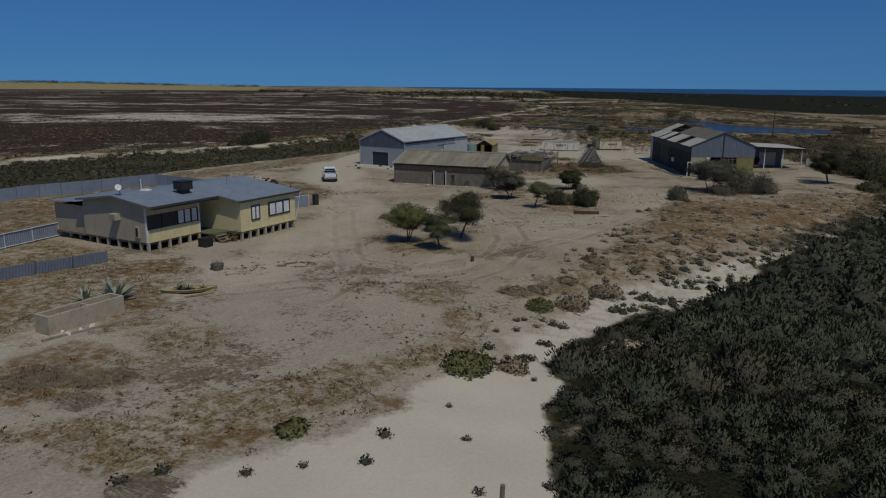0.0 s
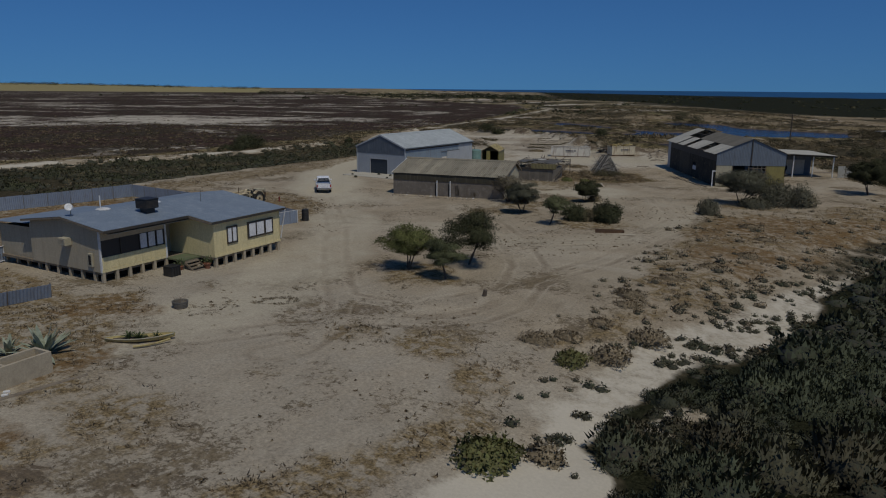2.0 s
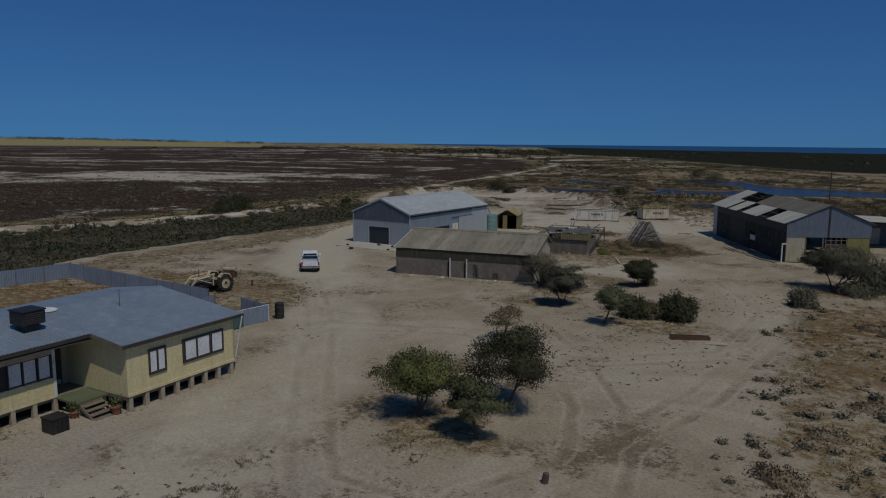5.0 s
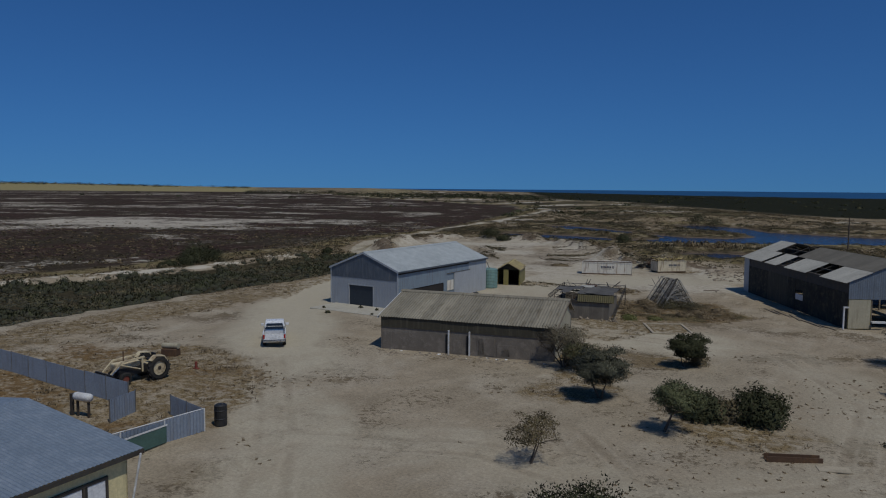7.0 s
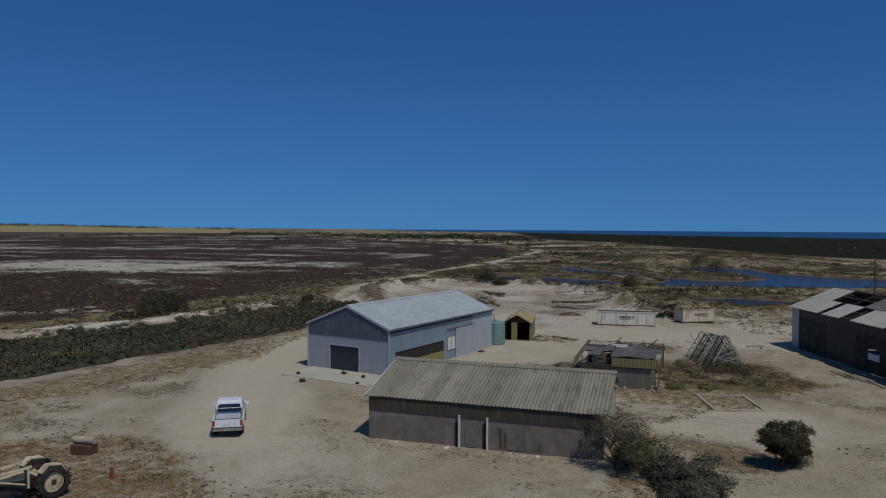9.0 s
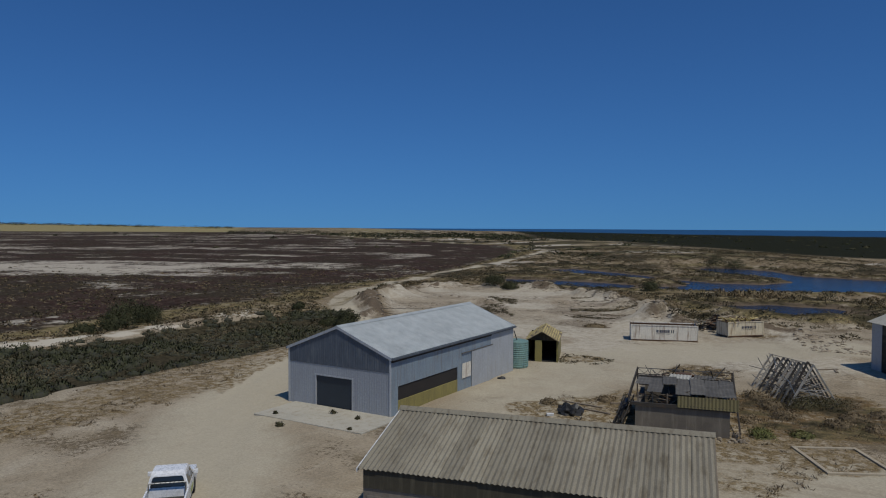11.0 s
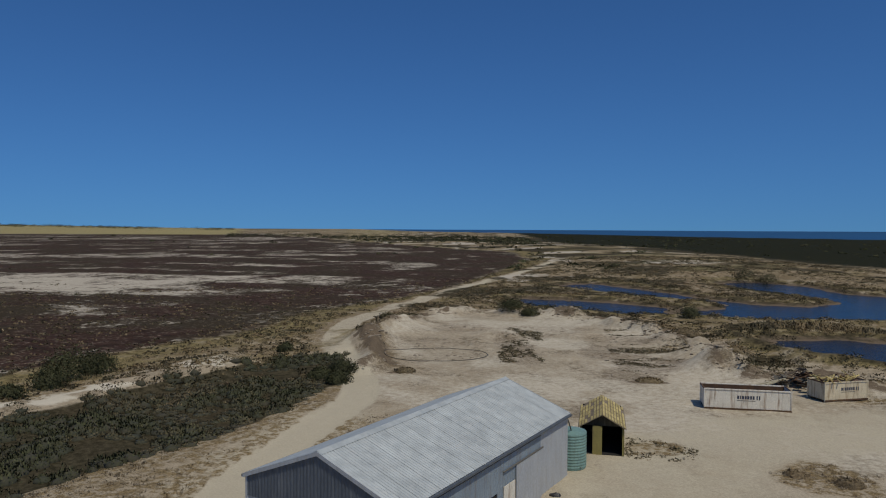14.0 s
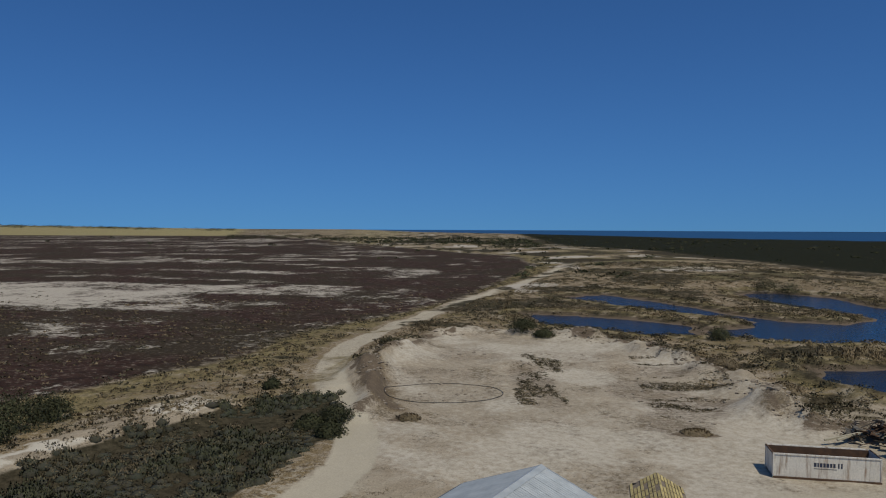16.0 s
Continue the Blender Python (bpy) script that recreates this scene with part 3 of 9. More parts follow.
WILD_RIGHT = [(-12.5, 124), (-17, 136), (-24, 150), (-40, 158), (-48, 166), (-40, 176), (-34, 200), (-6, 205), (2, 165), (3, 125), (-2, 104), (-6, 106), (-5, 114)]
HOUSE_YARD = [(-36.5, 14), (-34.5, 24), (-38.5, 30), (-41.5, 33.5), (-47.5, 32.2), (-60, 32), (-60, 52), (-54, 51.5), (-52.5, 57.5), (-56, 64), (-66, 70), (-82, 62), (-90, 40), (-75, 10), (-50, 0)]
TRACTOR_GRASS = [(-53, 54), (-54.5, 61), (-59, 67.5), (-66, 71), (-74, 69), (-78, 60), (-62, 59)]
SCRUB_LEFT = [(-60, -40), (-75, 20), (-88, 50), (-91.5, 68), (-92.5, 80), (-92.5, 94), (-93.3, 104), (-93.5, 112), (-95.5, 119), (-98.5, 128.0), (-101.5, 132.5), (-106, 136.5), (-111.0, 133.3), (-111.5, 124.6), (-111.5, 112), (-110, 104), (-111, 95), (-114, 84), (-118, 60), (-118, 20), (-110, -40)]
SALT_BANK = [(-118, 60), (-114.5, 84), (-111, 95), (-110, 104), (-111.5, 113), (-111.5, 124.6), (-112.5, 130), (-116, 129), (-117.6, 123), (-115.6, 115), (-114.5, 106), (-117, 98), (-120, 84), (-124, 60)]
PAN = [(-150, -200), (-140, 60), (-131.5, 104), (-133.0, 114), (-135.0, 128.5), (-137, 146), (-141.0, 173.9), (-144.0, 205), (-152, 240), (-165, 293), (-190, 380), (-240, 470), (-330, 540), (-640, 790), (-1150, 1150), (-1650, 1200), (-1900, 950), (-2600, 300), (-1500, -600)]
CLEARING = [(-96, 122), (-104, 136), (-112, 150), (-117, 163), (-119, 180), (-112, 190), (-99.8, 191), (-87.7, 184.6), (-77.5, 176), (-71, 170), (-67, 164), (-64, 152), (-55, 150), (-46, 147), (-40, 134), (-28, 112), (-30, 92), (-52, 92), (-66, 112), (-80, 116)]
POND_1 = [(-120.6, 218.3), (-110.9, 221.5), (-97.9, 220.0), (-87.2, 217.2), (-82.8, 206.6), (-91.4, 202.2), (-100.8, 203.9), (-110.4, 203.2)]
POND_2 = [(-128.4, 255.8), (-121, 270), (-100.6, 255.9), (-85.0, 241.5), (-73.9, 235.0), (-61.8, 235.6), (-55.5, 248.3), (-40, 246), (-30, 228), (-55.6, 213.0), (-64.8, 207.2), (-79.0, 207.4), (-83.2, 211.8), (-79.3, 217.1), (-75.1, 221.7), (-78.7, 231.8), (-92.4, 236.7), (-104.7, 242.7), (-118.9, 249.6)]
POND_3 = [(-90.1, 295.2), (-81.3, 301.0), (-68, 295), (-58, 274), (-45, 268), (-24, 262), (-19, 233), (-30, 227), (-55.6, 240), (-57.5, 250.9), (-70.8, 262), (-83.3, 276.7)]
POND_4 = [(-63.0, 182.4), (-55.7, 187.5), (-46, 188), (-40, 176), (-46, 167), (-55.7, 168.4), (-59.5, 171.8), (-62.2, 177.0)]
SALT_1 = [(-300, 165), (-285, 215), (-240, 208), (-240, 232), (-228.5, 249), (-210, 224), (-217, 197), (-211, 182), (-212, 166), (-240, 158)]
SALT_2 = [(-177.4, 205.3), (-187.6, 247.2), (-184.2, 268.1), (-165.0, 254.0), (-165.1, 231.8), (-167.7, 211.7)]
SALT_3 = [(-560, 290), (-421, 315), (-436, 367), (-406, 434), (-341, 338), (-366, 295), (-416, 284)]
SALT_4 = [(-330, 150), (-310, 128), (-205, 124), (-190, 150), (-215, 140)]
TRACK = [(-36, 12), (-38, 36), (-42.5, 48), (-49.3, 58.6), (-59.6, 68.0), (-67.0, 75.0), (-77, 88.0), (-83.0, 98.0), (-88.2, 112.0), (-90.4, 119.4), (-92.6, 123.4), (-96.0, 127.5), (-102, 133), (-109.2, 139.9), (-115.2, 147.0), (-120.4, 154.5), (-125.5, 165.3), (-130.0, 178.8), (-134.7, 193.9), (-140.0, 216), (-146, 240.0), (-154.0, 287.0), (-161.0, 321.0), (-172.0, 364.1), (-191.8, 435.4), (-208, 470), (-235, 520)]
TRACK_YARD = [(-49, 58), (-40, 62), (-31, 60), (-24, 66), (-24, 80), (-30, 92), (-42, 92)]
TRACK_SHED = [(-38, 92), (-52, 92), (-61, 100), (-62, 112), (-58, 126), (-46, 136), (-36, 140)]
LOOP = [(-33, 39.8), (-27.8, 39.8), (-26.2, 42.7), (-25.6, 46.0), (-26.4, 49.4), (-27.9, 53.0), (-31.4, 58.3), (-36, 63)]
LOOP_3 = [(-66, 73), (-58, 66), (-48.5, 56.5), (-40.5, 47), (-35.7, 41.7), (-32.6, 38.9), (-30.6, 36.2), (-29.8, 34.1), (-29.5, 32.0), (-30.2, 30.1)]
LOOP_4 = [(-29.3, 37.1), (-26.4, 38.3), (-24.7, 40.2), (-24.0, 43.6), (-25.0, 47.7), (-27.3, 53.4), (-31.9, 60.2), (-38.1, 66.9)]
LOOP_2 = [(-24, 84), (-22.5, 72), (-23.5, 58), (-26, 46), (-30, 36), (-36, 28)]
SHORE = [(-5000, 6200), (-2600, 3500), (-1500, 2350), (-800, 1900), (-350, 1500), (0, 1330), (400, 1180), (900, 1000), (3000, 400), (6000, 6000)]


def terrain(x, y):
    """Ground height and the zone masks."""
    x, y = np.asarray(x, float), np.asarray(y, float)
    wob = (fbm(x, y, 6.0, 3) - 0.5)
    wx, wy = x + 3.0 * (fbm(x + 90, y, 5.0, 3) - 0.5), y + 3.0 * (fbm(x, y + 70, 5.0, 3) - 0.5)
    fwd = -0.5417 * x + 0.8406 * y
    side = 0.8406 * x + 0.5417 * y
    z = 0.55 + 0 * x
    scr = inside(SCRUB_RIGHT, wx, wy)
    for hx, hy, hr in ((-12.2, 37.0, 0.45), (-12.4, 35.4, 0.4), (-11.2, 31.2, 0.3), (-10.3, 25.6, 0.3)):
        scr = np.minimum(scr, np.hypot(wx - hx, wy - hy) - hr)
    z = z - 1.25 * step01(-9, 3, scr) + 0.35 * step01(0.2, 2.0, scr) * step01(150, 110, np.hypot(x, y)) * np.clip(fbm(x + 5, y, 2.6, 3) * 1.9 - 0.55, 0, 1)
    pan = inside(PAN, x + 14 * (fbm(x, y, 30, 3) - 0.5), y)
    z = z - 0.45 * step01(-25, 4, pan)
    scl = inside(SCRUB_LEFT, wx, wy)
    bank = inside(SALT_BANK, wx, wy)
    z = z - 0.5 * step01(-2, 3, scl) + 0.7 * step01(-3, 1.5, bank) * (0.4 + 0.9 * fbm(x, y, 4, 3))
    # mounds behind the sheds and round the clearing
    cl = inside(CLEARING, wx, wy)
    edge = np.exp(-(cl / 3.0) ** 2) * step01(128, 150, y)
    z = z + edge * (0.3 + 2.4 * np.clip(fbm(x, y, 6, 4) - 0.35, 0, 1) * 1.6 + 1.0 * (fbm(x, y + 60, 1.8, 3) - 0.5))
    for mx, my, r, h in ((-113, 158, 4.0, 1.3), (-108, 148, 2.6, 0.9), (-69.4, 160.5, 2.6, 1.1), (-74.5, 168, 3.0, 0.9), (-66.5, 155, 2.2, 0.9), (-61.0, 149.5, 1.8, 0.7), (-98, 162, 2.5, 0.8), (-86, 168, 3, 0.7), (-66, 152, 3, 0.6), (-105.5, 141.5, 1.6, 0.6)):
        z = z + h * np.exp(-((x - mx) ** 2 + (y - my) ** 2) / r ** 2)
    for line, hgt in (([(-97.5, 131.5), (-103, 138.5), (-109.5, 147.5), (-113, 157), (-114, 167)], 1.1), ([(-61.5, 149.5), (-65, 154), (-68, 160), (-72.5, 167), (-78.5, 176), (-88, 183)], 0.7)):
        d = along(line, wx, wy)
        rim = np.exp(-(d / 1.25) ** 2)
        z = z + hgt * rim * (0.35 + 1.1 * fbm(x + 40, y, 2.4, 3))
        edge = np.maximum(edge, 0.9 * rim)
    # ponds and their banks
    pond = np.full(x.shape, -1e9)
    for p in (POND_1, POND_2, POND_3, POND_4):
        pond = np.maximum(pond, inside(p, x + 2.5 * (fbm(x, y, 5, 2) - 0.5), y + 2.5 * (fbm(x + 40, y, 5, 2) - 0.5)))
    z = z - 0.25 * step01(-40, -6, pond) + 0.45 * np.exp(-((pond + 4.5) / 3.0) ** 2) * (0.5 + fbm(x, y, 5, 2))
    levee = np.exp(-(along([(-67, 177), (-62, 168), (-55, 163.5), (-45, 161.5), (-36, 169)], wx, wy) / 2.0) ** 2)
    z = z + 0.9 * levee * (0.6 + 0.8 * fbm(x, y, 5, 2))
    z = np.where(pond > -4, z * (1 - step01(-4, 0.0, pond)) + 0.0 * step01(-4, 0.0, pond) - 0.7 * step01(0, 2.5, pond), z)
    # far low ridge and rising fields on the land side
    z = z + step01(-13.0, -30.0, np.degrees(np.arctan2(side, fwd + 1e-6))) * (step01(1500, 2600, fwd) * 11.0 + step01(2300, 4200, fwd) * 6.0) * (fwd > 0) * (0.82 + 0.3 * fbm(x, y, 700, 2))
    ridge = np.exp(-((side - 95 - 0.02 * fwd) / 60.0) ** 2) * step01(240, 340, fwd) * step01(900, 560, fwd)
    z = z + 2.6 * ridge * step01(-3, -12, pond)
    sea = inside(SHORE, x, y)
    z = z - 4.0 * step01(-60, 60, sea)
    # small relief
    near = step01(600, 120, np.abs(fwd)) * step01(500, 150, np.abs(side))
    z = z + near * (0.16 * (fbm(x, y, 3.2, 4) - 0.5) + 0.12 * (fbm(x, y, 14, 2) - 0.5))
    wild = step01(145, 175, fwd) * step01(-2, 6, -pan) * step01(-1, 3, -cl) * step01(-2, -8, pond)
    z = z + wild * step01(420, 240, fwd) * 1.25 * (fbm(x, y, 9, 5) - 0.42)

    near_ruin = step01(-1.5, 2.5, inside([(-51.5, 108), (-47.5, 113), (-40, 116), (-34, 109), (-36.5, 102.5), (-41.5, 99.5), (-46, 97.5), (-46.5, 101)], wx, wy))
    tr = along(TRACK, x, y)
    shoulder = step01(2.2, 3.2, tr + 0.8 * wob) * step01(8.5, 5.5, tr + 4 * wob) * step01(131, 136, y) * step01(172, 160, y) * step01(-4, 0, cl)
    sand = np.maximum(step01(-0.6, 1.5, inside(SAND_STRIP, wx, wy)) * (1.0 - 0.36 * step01(30, 36, y)), 0.9 * step01(-0.5, 1.0, bank) * step01(0.42, 0.54, fbm(x + 21, y, 3.6, 3)))
    sand = np.maximum(sand, (0.36 + 0.2 * step01(0.4, 0.6, fbm(x, y + 9, 8, 3))) * step01(-3, 3, cl) * step01(112, 124, y) * (1 - shoulder))
    worked = step01(1, 5, cl) * step01(140, 146, y)
    rake = fbm(x * 0.35 + 0.2 * y, y * 1.3, 2.6, 3)
    sand = np.maximum(sand, (0.5 - 0.22 * step01(-92, -84, x)) * (1 - shoulder) * edge * step01(0.35, 0.55, fbm(x, y, 5, 3)))
    onroad = step01(2.2, 1.5, tr + 0.6 * wob) * (0.35 + 0.65 * step01(62, 80, y))
    wide = np.minimum(along(TRACK_YARD, x, y), along(TRACK_SHED, x, y))
    track = np.maximum(onroad, 0.45 * step01(5.5, 1.0, wide + 2 * wob))
    track = np.maximum(track, 0.56 * step01(5.2, 2.2, tr + 2.5 * wob) * step01(72, 62, y) * step01(24, 32, y))
    track = np.maximum(track, 0.66 * step01(8.5, 3.0, along(TRACK_SHED, x, y) + 3 * wob) * (1 - near_ruin))
    track = np.maximum(track, 0.8 * step01(7.5, 2.0, tr + 2 * wob) * step01(60, 75, y) * step01(124, 112, y))
    z = z - 0.10 * onroad
    grass_edge = step01(-6, -1.5, scl) * step01(60, 75, y) * step01(1.0, 2.4, tr) * step01(16, 12, tr) * (x > -104)
    wheel_way = np.full(x.shape, 4.0)
    for line in (LOOP, LOOP_2, LOOP_3, LOOP_4, TRACK_YARD):
        wheel_way = np.minimum(wheel_way, along(line, x + 0.6 * wob, y))
    rut = wheel_way / 4.0
    z = z - 0.07 * np.exp(-((wheel_way - 0.85) / 0.3) ** 2) + worked * 0.22 * (rake - 0.5)

    grass = (0.5 + 0.28 * step01(0.4, 0.6, fbm(x + 47, y, 5, 3))) * step01(-2.5, 2, inside(GRASS_RIGHT, wx, wy))
    grass = np.maximum(grass, 0.66 * step01(-1.5, 2, inside(GRASS_FRONT, wx, wy)))
    grass = np.maximum(grass, 0.66 * step01(-1.5, 2.5, inside(HOUSE_YARD, wx, wy)))
    grass = np.maximum(grass, 0.58 * step01(-1, 2, inside(TRACTOR_GRASS, wx, wy)))
    grass = np.maximum(grass, 0.9 * near_ruin)
    for gx, gy, r in ((-32.5, 46.5, 5.5), (-30, 71.5, 6), (-36.5, 84, 4), (-46, 93, 7), (-40, 74, 5), (-20, 93, 8), (-63.5, 119.5, 3), (-29, 35, 3), (-38.5, 84, 4), (-24, 36, 4.5), (-29.5, 22, 5), (-20.2, 34.5, 3.2), (-19, 31, 2.2), (-29.5, 16, 5.5), (-33.5, 22, 4)):
        grass = np.maximum(grass, 0.56 * step01(r, 0.35 * r, np.hypot(wx - gx, wy - gy)))
    for gx, gy, r in ((-43.5, 108, 9), (-55, 101, 6.5), (-50, 105, 10), (-56, 97.5, 5), (-45, 99, 7), (-62.5, 120, 2.6), (-46, 83, 5), (-41, 78.5, 4), (-31, 72.3, 4.5), (-32.5, 47.5, 3.5), (-36.3, 84.5, 3), (-41, 97, 3), (-44, 30.2, 4.5), (-58.5, 100, 4), (-52.5, 118.5, 4), (-47, 107, 5), (-49, 144, 4)):
        grass = np.maximum(grass, 0.74 * step01(r, 0.5 * r, np.hypot(wx - gx, wy - gy)))
    belt = step01(-26, -3, pan) * step01(3, -1, pan) * step01(1, 3, -scl)
    green = 0.66 * belt * step01(-1.5, -4, tr * 0 - np.abs(tr))
    green = np.maximum(green, 0.5 * wild * step01(0.5, 0.62, fbm(x, y + 77, 14, 4)) * step01(420, 300, fwd))
    green = np.maximum(green, 0.62 * step01(-9, -6, pond) * step01(-0.6, -2.5, pond))
    green = np.maximum(green, 0.6 * near_ruin * step01(0.4, 0.55, fbm(x + 13, y, 3.5, 3)))
    raked = np.zeros(x.shape)
    # ovals at (-93.9, 132.8) and (-69.9, 142.2) paint dark ground under low shrubs
    for gx, gy, rx, ry, k in ((-91, 154, 2.4, 12, 0.5), (-87, 147, 2.5, 6, 0.46), (-103, 150, 7, 6, 0.45), (-95, 143, 6, 3, 0.43), (-78, 157, 5, 6, 0.5), (-72.4, 145.5, 4, 5, 0.5), (-72.5, 152.5, 4.5, 6, 0.51), (-80, 168, 6, 5, 0.48), (-93.9, 132.8, 1.6, 0.8, 0.6), (-69.9, 142.2, 2.2, 0.9, 0.6), (-106, 166, 6, 6, 0.45), (-95, 172, 8, 5, 0.44), (-84, 138, 6, 2, 0.42), (-65.0, 155.5, 2.0, 3.5, 0.6), (-60.5, 148.6, 2.2, 1.5, 0.58)):
        uu, vv = 0.8406 * (wx - gx) + 0.5417 * (wy - gy), -0.5417 * (wx - gx) + 0.8406 * (wy - gy)
        raked = np.maximum(raked, (k - 0.02) * step01(1.6, 0.7, np.hypot(uu / rx, vv / ry)))
    for gx, gy, rx in ((-30.6, 16.0, 2.2), (-28.3, 17.2, 1.6), (-19.5, 12.2, 1.8), (-26.5, 15.3, 1.4)):
        raked = np.maximum(raked, 0.535 * step01(1.5 * rx, 0.5 * rx, np.hypot(wx - gx, wy - gy)))
    raked = np.maximum(raked, 0.66 * edge * step01(0.45, 0.6, fbm(x + 3, y, 3.5, 3)))
    raked = np.maximum(raked, 0.85 * step01(-3.6, -1.8, pond))
    raked = np.maximum(raked, 0.42 * wild * step01(420, 300, fwd))
    grass = np.maximum(grass, 0.62 * wild)
    flank = np.maximum(step01(-2, 3, inside(WILD_RIGHT, wx, wy)), levee)
    grass = np.maximum(grass, 0.8 * flank)
    grass = np.maximum(grass, 0.5 * step01(78, 70, y) * step01(-74, -80, x) * step01(1, 4, -scl))
    grass = np.maximum(grass, 0.62 * step01(-79, -84, x) * step01(1, 4, -scl) * step01(125, 110, y))
    for gx, gy, r in ((-63.5, 154.5, 4), (-60.5, 148.8, 2.6), (-72.5, 163, 3.5)):
        grass = np.maximum(grass, 0.6 * step01(r, 0.3 * r, np.hypot(wx - gx, wy - gy)))
    grass = np.maximum(grass, 0.66 * grass_edge)
    grass = grass * (1 - 0.9 * step01(0.35, 0.8, onroad)) * (1 - step01(0, 2, cl) * step01(126, 132, y) * (1 - worked) * 0.9)
    grass = np.maximum(grass, 0.7 * shoulder)
    raked = np.maximum(raked, 0.6 * shoulder)
    scrub = np.maximum(0.95 * step01(-0.8, 1.2, scr), 0.95 * step01(-0.6, 1.4, scl))
    scrub = np.maximum(scrub, 0.52 * step01(-9, -3, pond) * step01(1.0, -1.5, pond))
    scrub = np.maximum(scrub, 0.56 * step01(-6, -1, scr) * step01(52, 68, y) * step01(110, 100, y))
    scrub = np.maximum(np.maximum(scrub, 0.62 * flank), 0.5 * near_ruin)
    scrub = np.maximum(scrub, 0.64 * wild * step01(0.44, 0.58, fbm(x + 33, y, 16, 5)))
    scrub = np.maximum(scrub, 0.95 * step01(-20, 40, side - 75 - 0.1 * (fwd - 330)) * step01(300, 380, fwd) * (1 - 0.9 * np.clip(ridge * 1.5, 0, 1)))
    bands = fbm(side * 0.16, fwd, 24, 4)
    open_land = step01(330, 460, fwd) * step01(1500, 1200, fwd) * step01(-2, -12, pan)
    scrub = np.maximum(scrub, 0.8 * open_land * step01(0.5, 0.56, bands))
    grass = np.maximum(grass, 0.7 * open_land)
    scrub = scrub * (1 - step01(-1, 2, pond))
    salt = np.zeros(x.shape)
    for p, k in ((SALT_1, 1.0), (SALT_2, 0.75), (SALT_3, 0.7), (SALT_4, 0.6)):
        s = inside(p, x + 30 * (fbm(x, y, 40, 3) - 0.5), y + 20 * (fbm(x + 50, y, 40, 3) - 0.5))
        salt = np.maximum(salt, k * (0.455 + 0.10 * step01(-6, 14, s)) * step01(-14, 0, s))
    streak = fbm(x * 0.35 + y * 0.2, y * 1.0 - x * 0.25, 20, 5)
    salt = np.maximum(salt, (0.39 + 0.105 * step01(0.45, 0.62, streak)) * step01(8, 40, pan))
    salt = np.maximum(salt, 0.455 * step01(-6, 2, pan) * step01(44, 26, pan) * step01(0.45, 0.6, fbm(x, y, 12, 3)))
    salt = np.maximum(salt, 0.55 * wild * step01(0.56, 0.66, fbm(x * 0.8, y + 500, 26, 4)) * step01(230, 290, fwd) * step01(-6, -14, pond))
    salt = np.maximum(salt, 0.56 * step01(27, 14, np.hypot((side - 94) / 1.3, fwd - 366)) + 0 * x)
    salt = np.maximum(salt, 0.6 * open_land * step01(0.45, 0.41, bands) * step01(60, 20, side - 75 - 0.1 * (fwd - 330)))
    panm = 0.95 * step01(-11, 10, pan)
    crop = step01(-12.0, -15.0, np.degrees(np.arctan2(side, fwd + 1e-6))) * step01(1350, 1600, fwd) * (fwd > 0)
    crop = np.maximum(crop, 0.45 * step01(500, 900, fwd) * step01(-12, -3, np.degrees(np.arctan2(side, fwd + 1e-6))) * step01(60, -100, side))
    crop = np.maximum(crop, 0.35 * ridge)
    orange = 0.5 * step01(-1.0, 1.5, inside(HOUSE_YARD, wx, wy)) * step01(0.42, 0.6, fbm(x + 11, y, 9, 3))
    orange = np.maximum(orange, 0.85 * step01(13, 5.0, np.hypot(wx + 71.5, (wy - 48) * 0.9)) ** 0.5)
    orange = np.maximum(orange, 0.6 * step01(7, 2, np.hypot(wx + 75, (wy - 63.5) * 1.6)))
    orange = np.maximum(orange, (0.34 + 0.26 * step01(0.45, 0.6, fbm(x, y + 31, 8, 3))) * step01(-1, 2, inside(GRASS_RIGHT, wx, wy)))
    orange = np.maximum(orange, 0.66 * near_ruin)
    orange = np.maximum(orange, 0.4 * step01(-1, 2, inside(TRACTOR_GRASS, wx, wy)))
    for gx, gy, r in ((-44.0, 30.4, 4.2), (-40.5, 30.8, 2.6), (-29.5, 15.6, 3.6), (-32.5, 17.5, 3.0), (-36, 24, 2.5), (-19.9, 16.3, 2.0), (-17.4, 21.6, 1.6)):
        orange = np.maximum(orange, 0.62 * step01(r, 0.4 * r, np.hypot(wx - gx, wy - gy)))
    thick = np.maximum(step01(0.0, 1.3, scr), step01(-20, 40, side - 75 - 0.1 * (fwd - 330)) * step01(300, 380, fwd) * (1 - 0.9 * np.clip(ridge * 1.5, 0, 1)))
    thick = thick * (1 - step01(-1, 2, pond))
    return z, (sand, grass, scrub), (panm, salt, track), (crop, orange, rut), (raked, green, thick), dict(scr=scr, scl=scl, pan=pan, pond=pond, cl=cl, road=tr, wild=wild, bank=bank, flank=flank, pale=0.62 * step01(52, 37, y + 0.25 * x + 9) * step01(-60, -50, x) * step01(1.0, 3.0, -scr), belt=belt)


def gz(x, y):
    return float(terrain(np.array([x]), np.array([y]))[0][0])


def axis_steps(lo, hi, fine, far, slow_up, slow_down):
    """Even steps between lo and hi, growing slowly and then fast beyond them."""
    mid = list(np.arange(lo, hi, fine))
    d, a, b = fine, [], []
    p = hi
    while p < far:
        b.append(p)
        d *= slow_up if d < 3 else 1.09
        p += d
    d, p = fine, lo
    while p > -far:
        d *= slow_down if d < 3 else 1.09
        p -= d
        a.append(p)
    return np.array(a[::-1] + mid + b + [far])


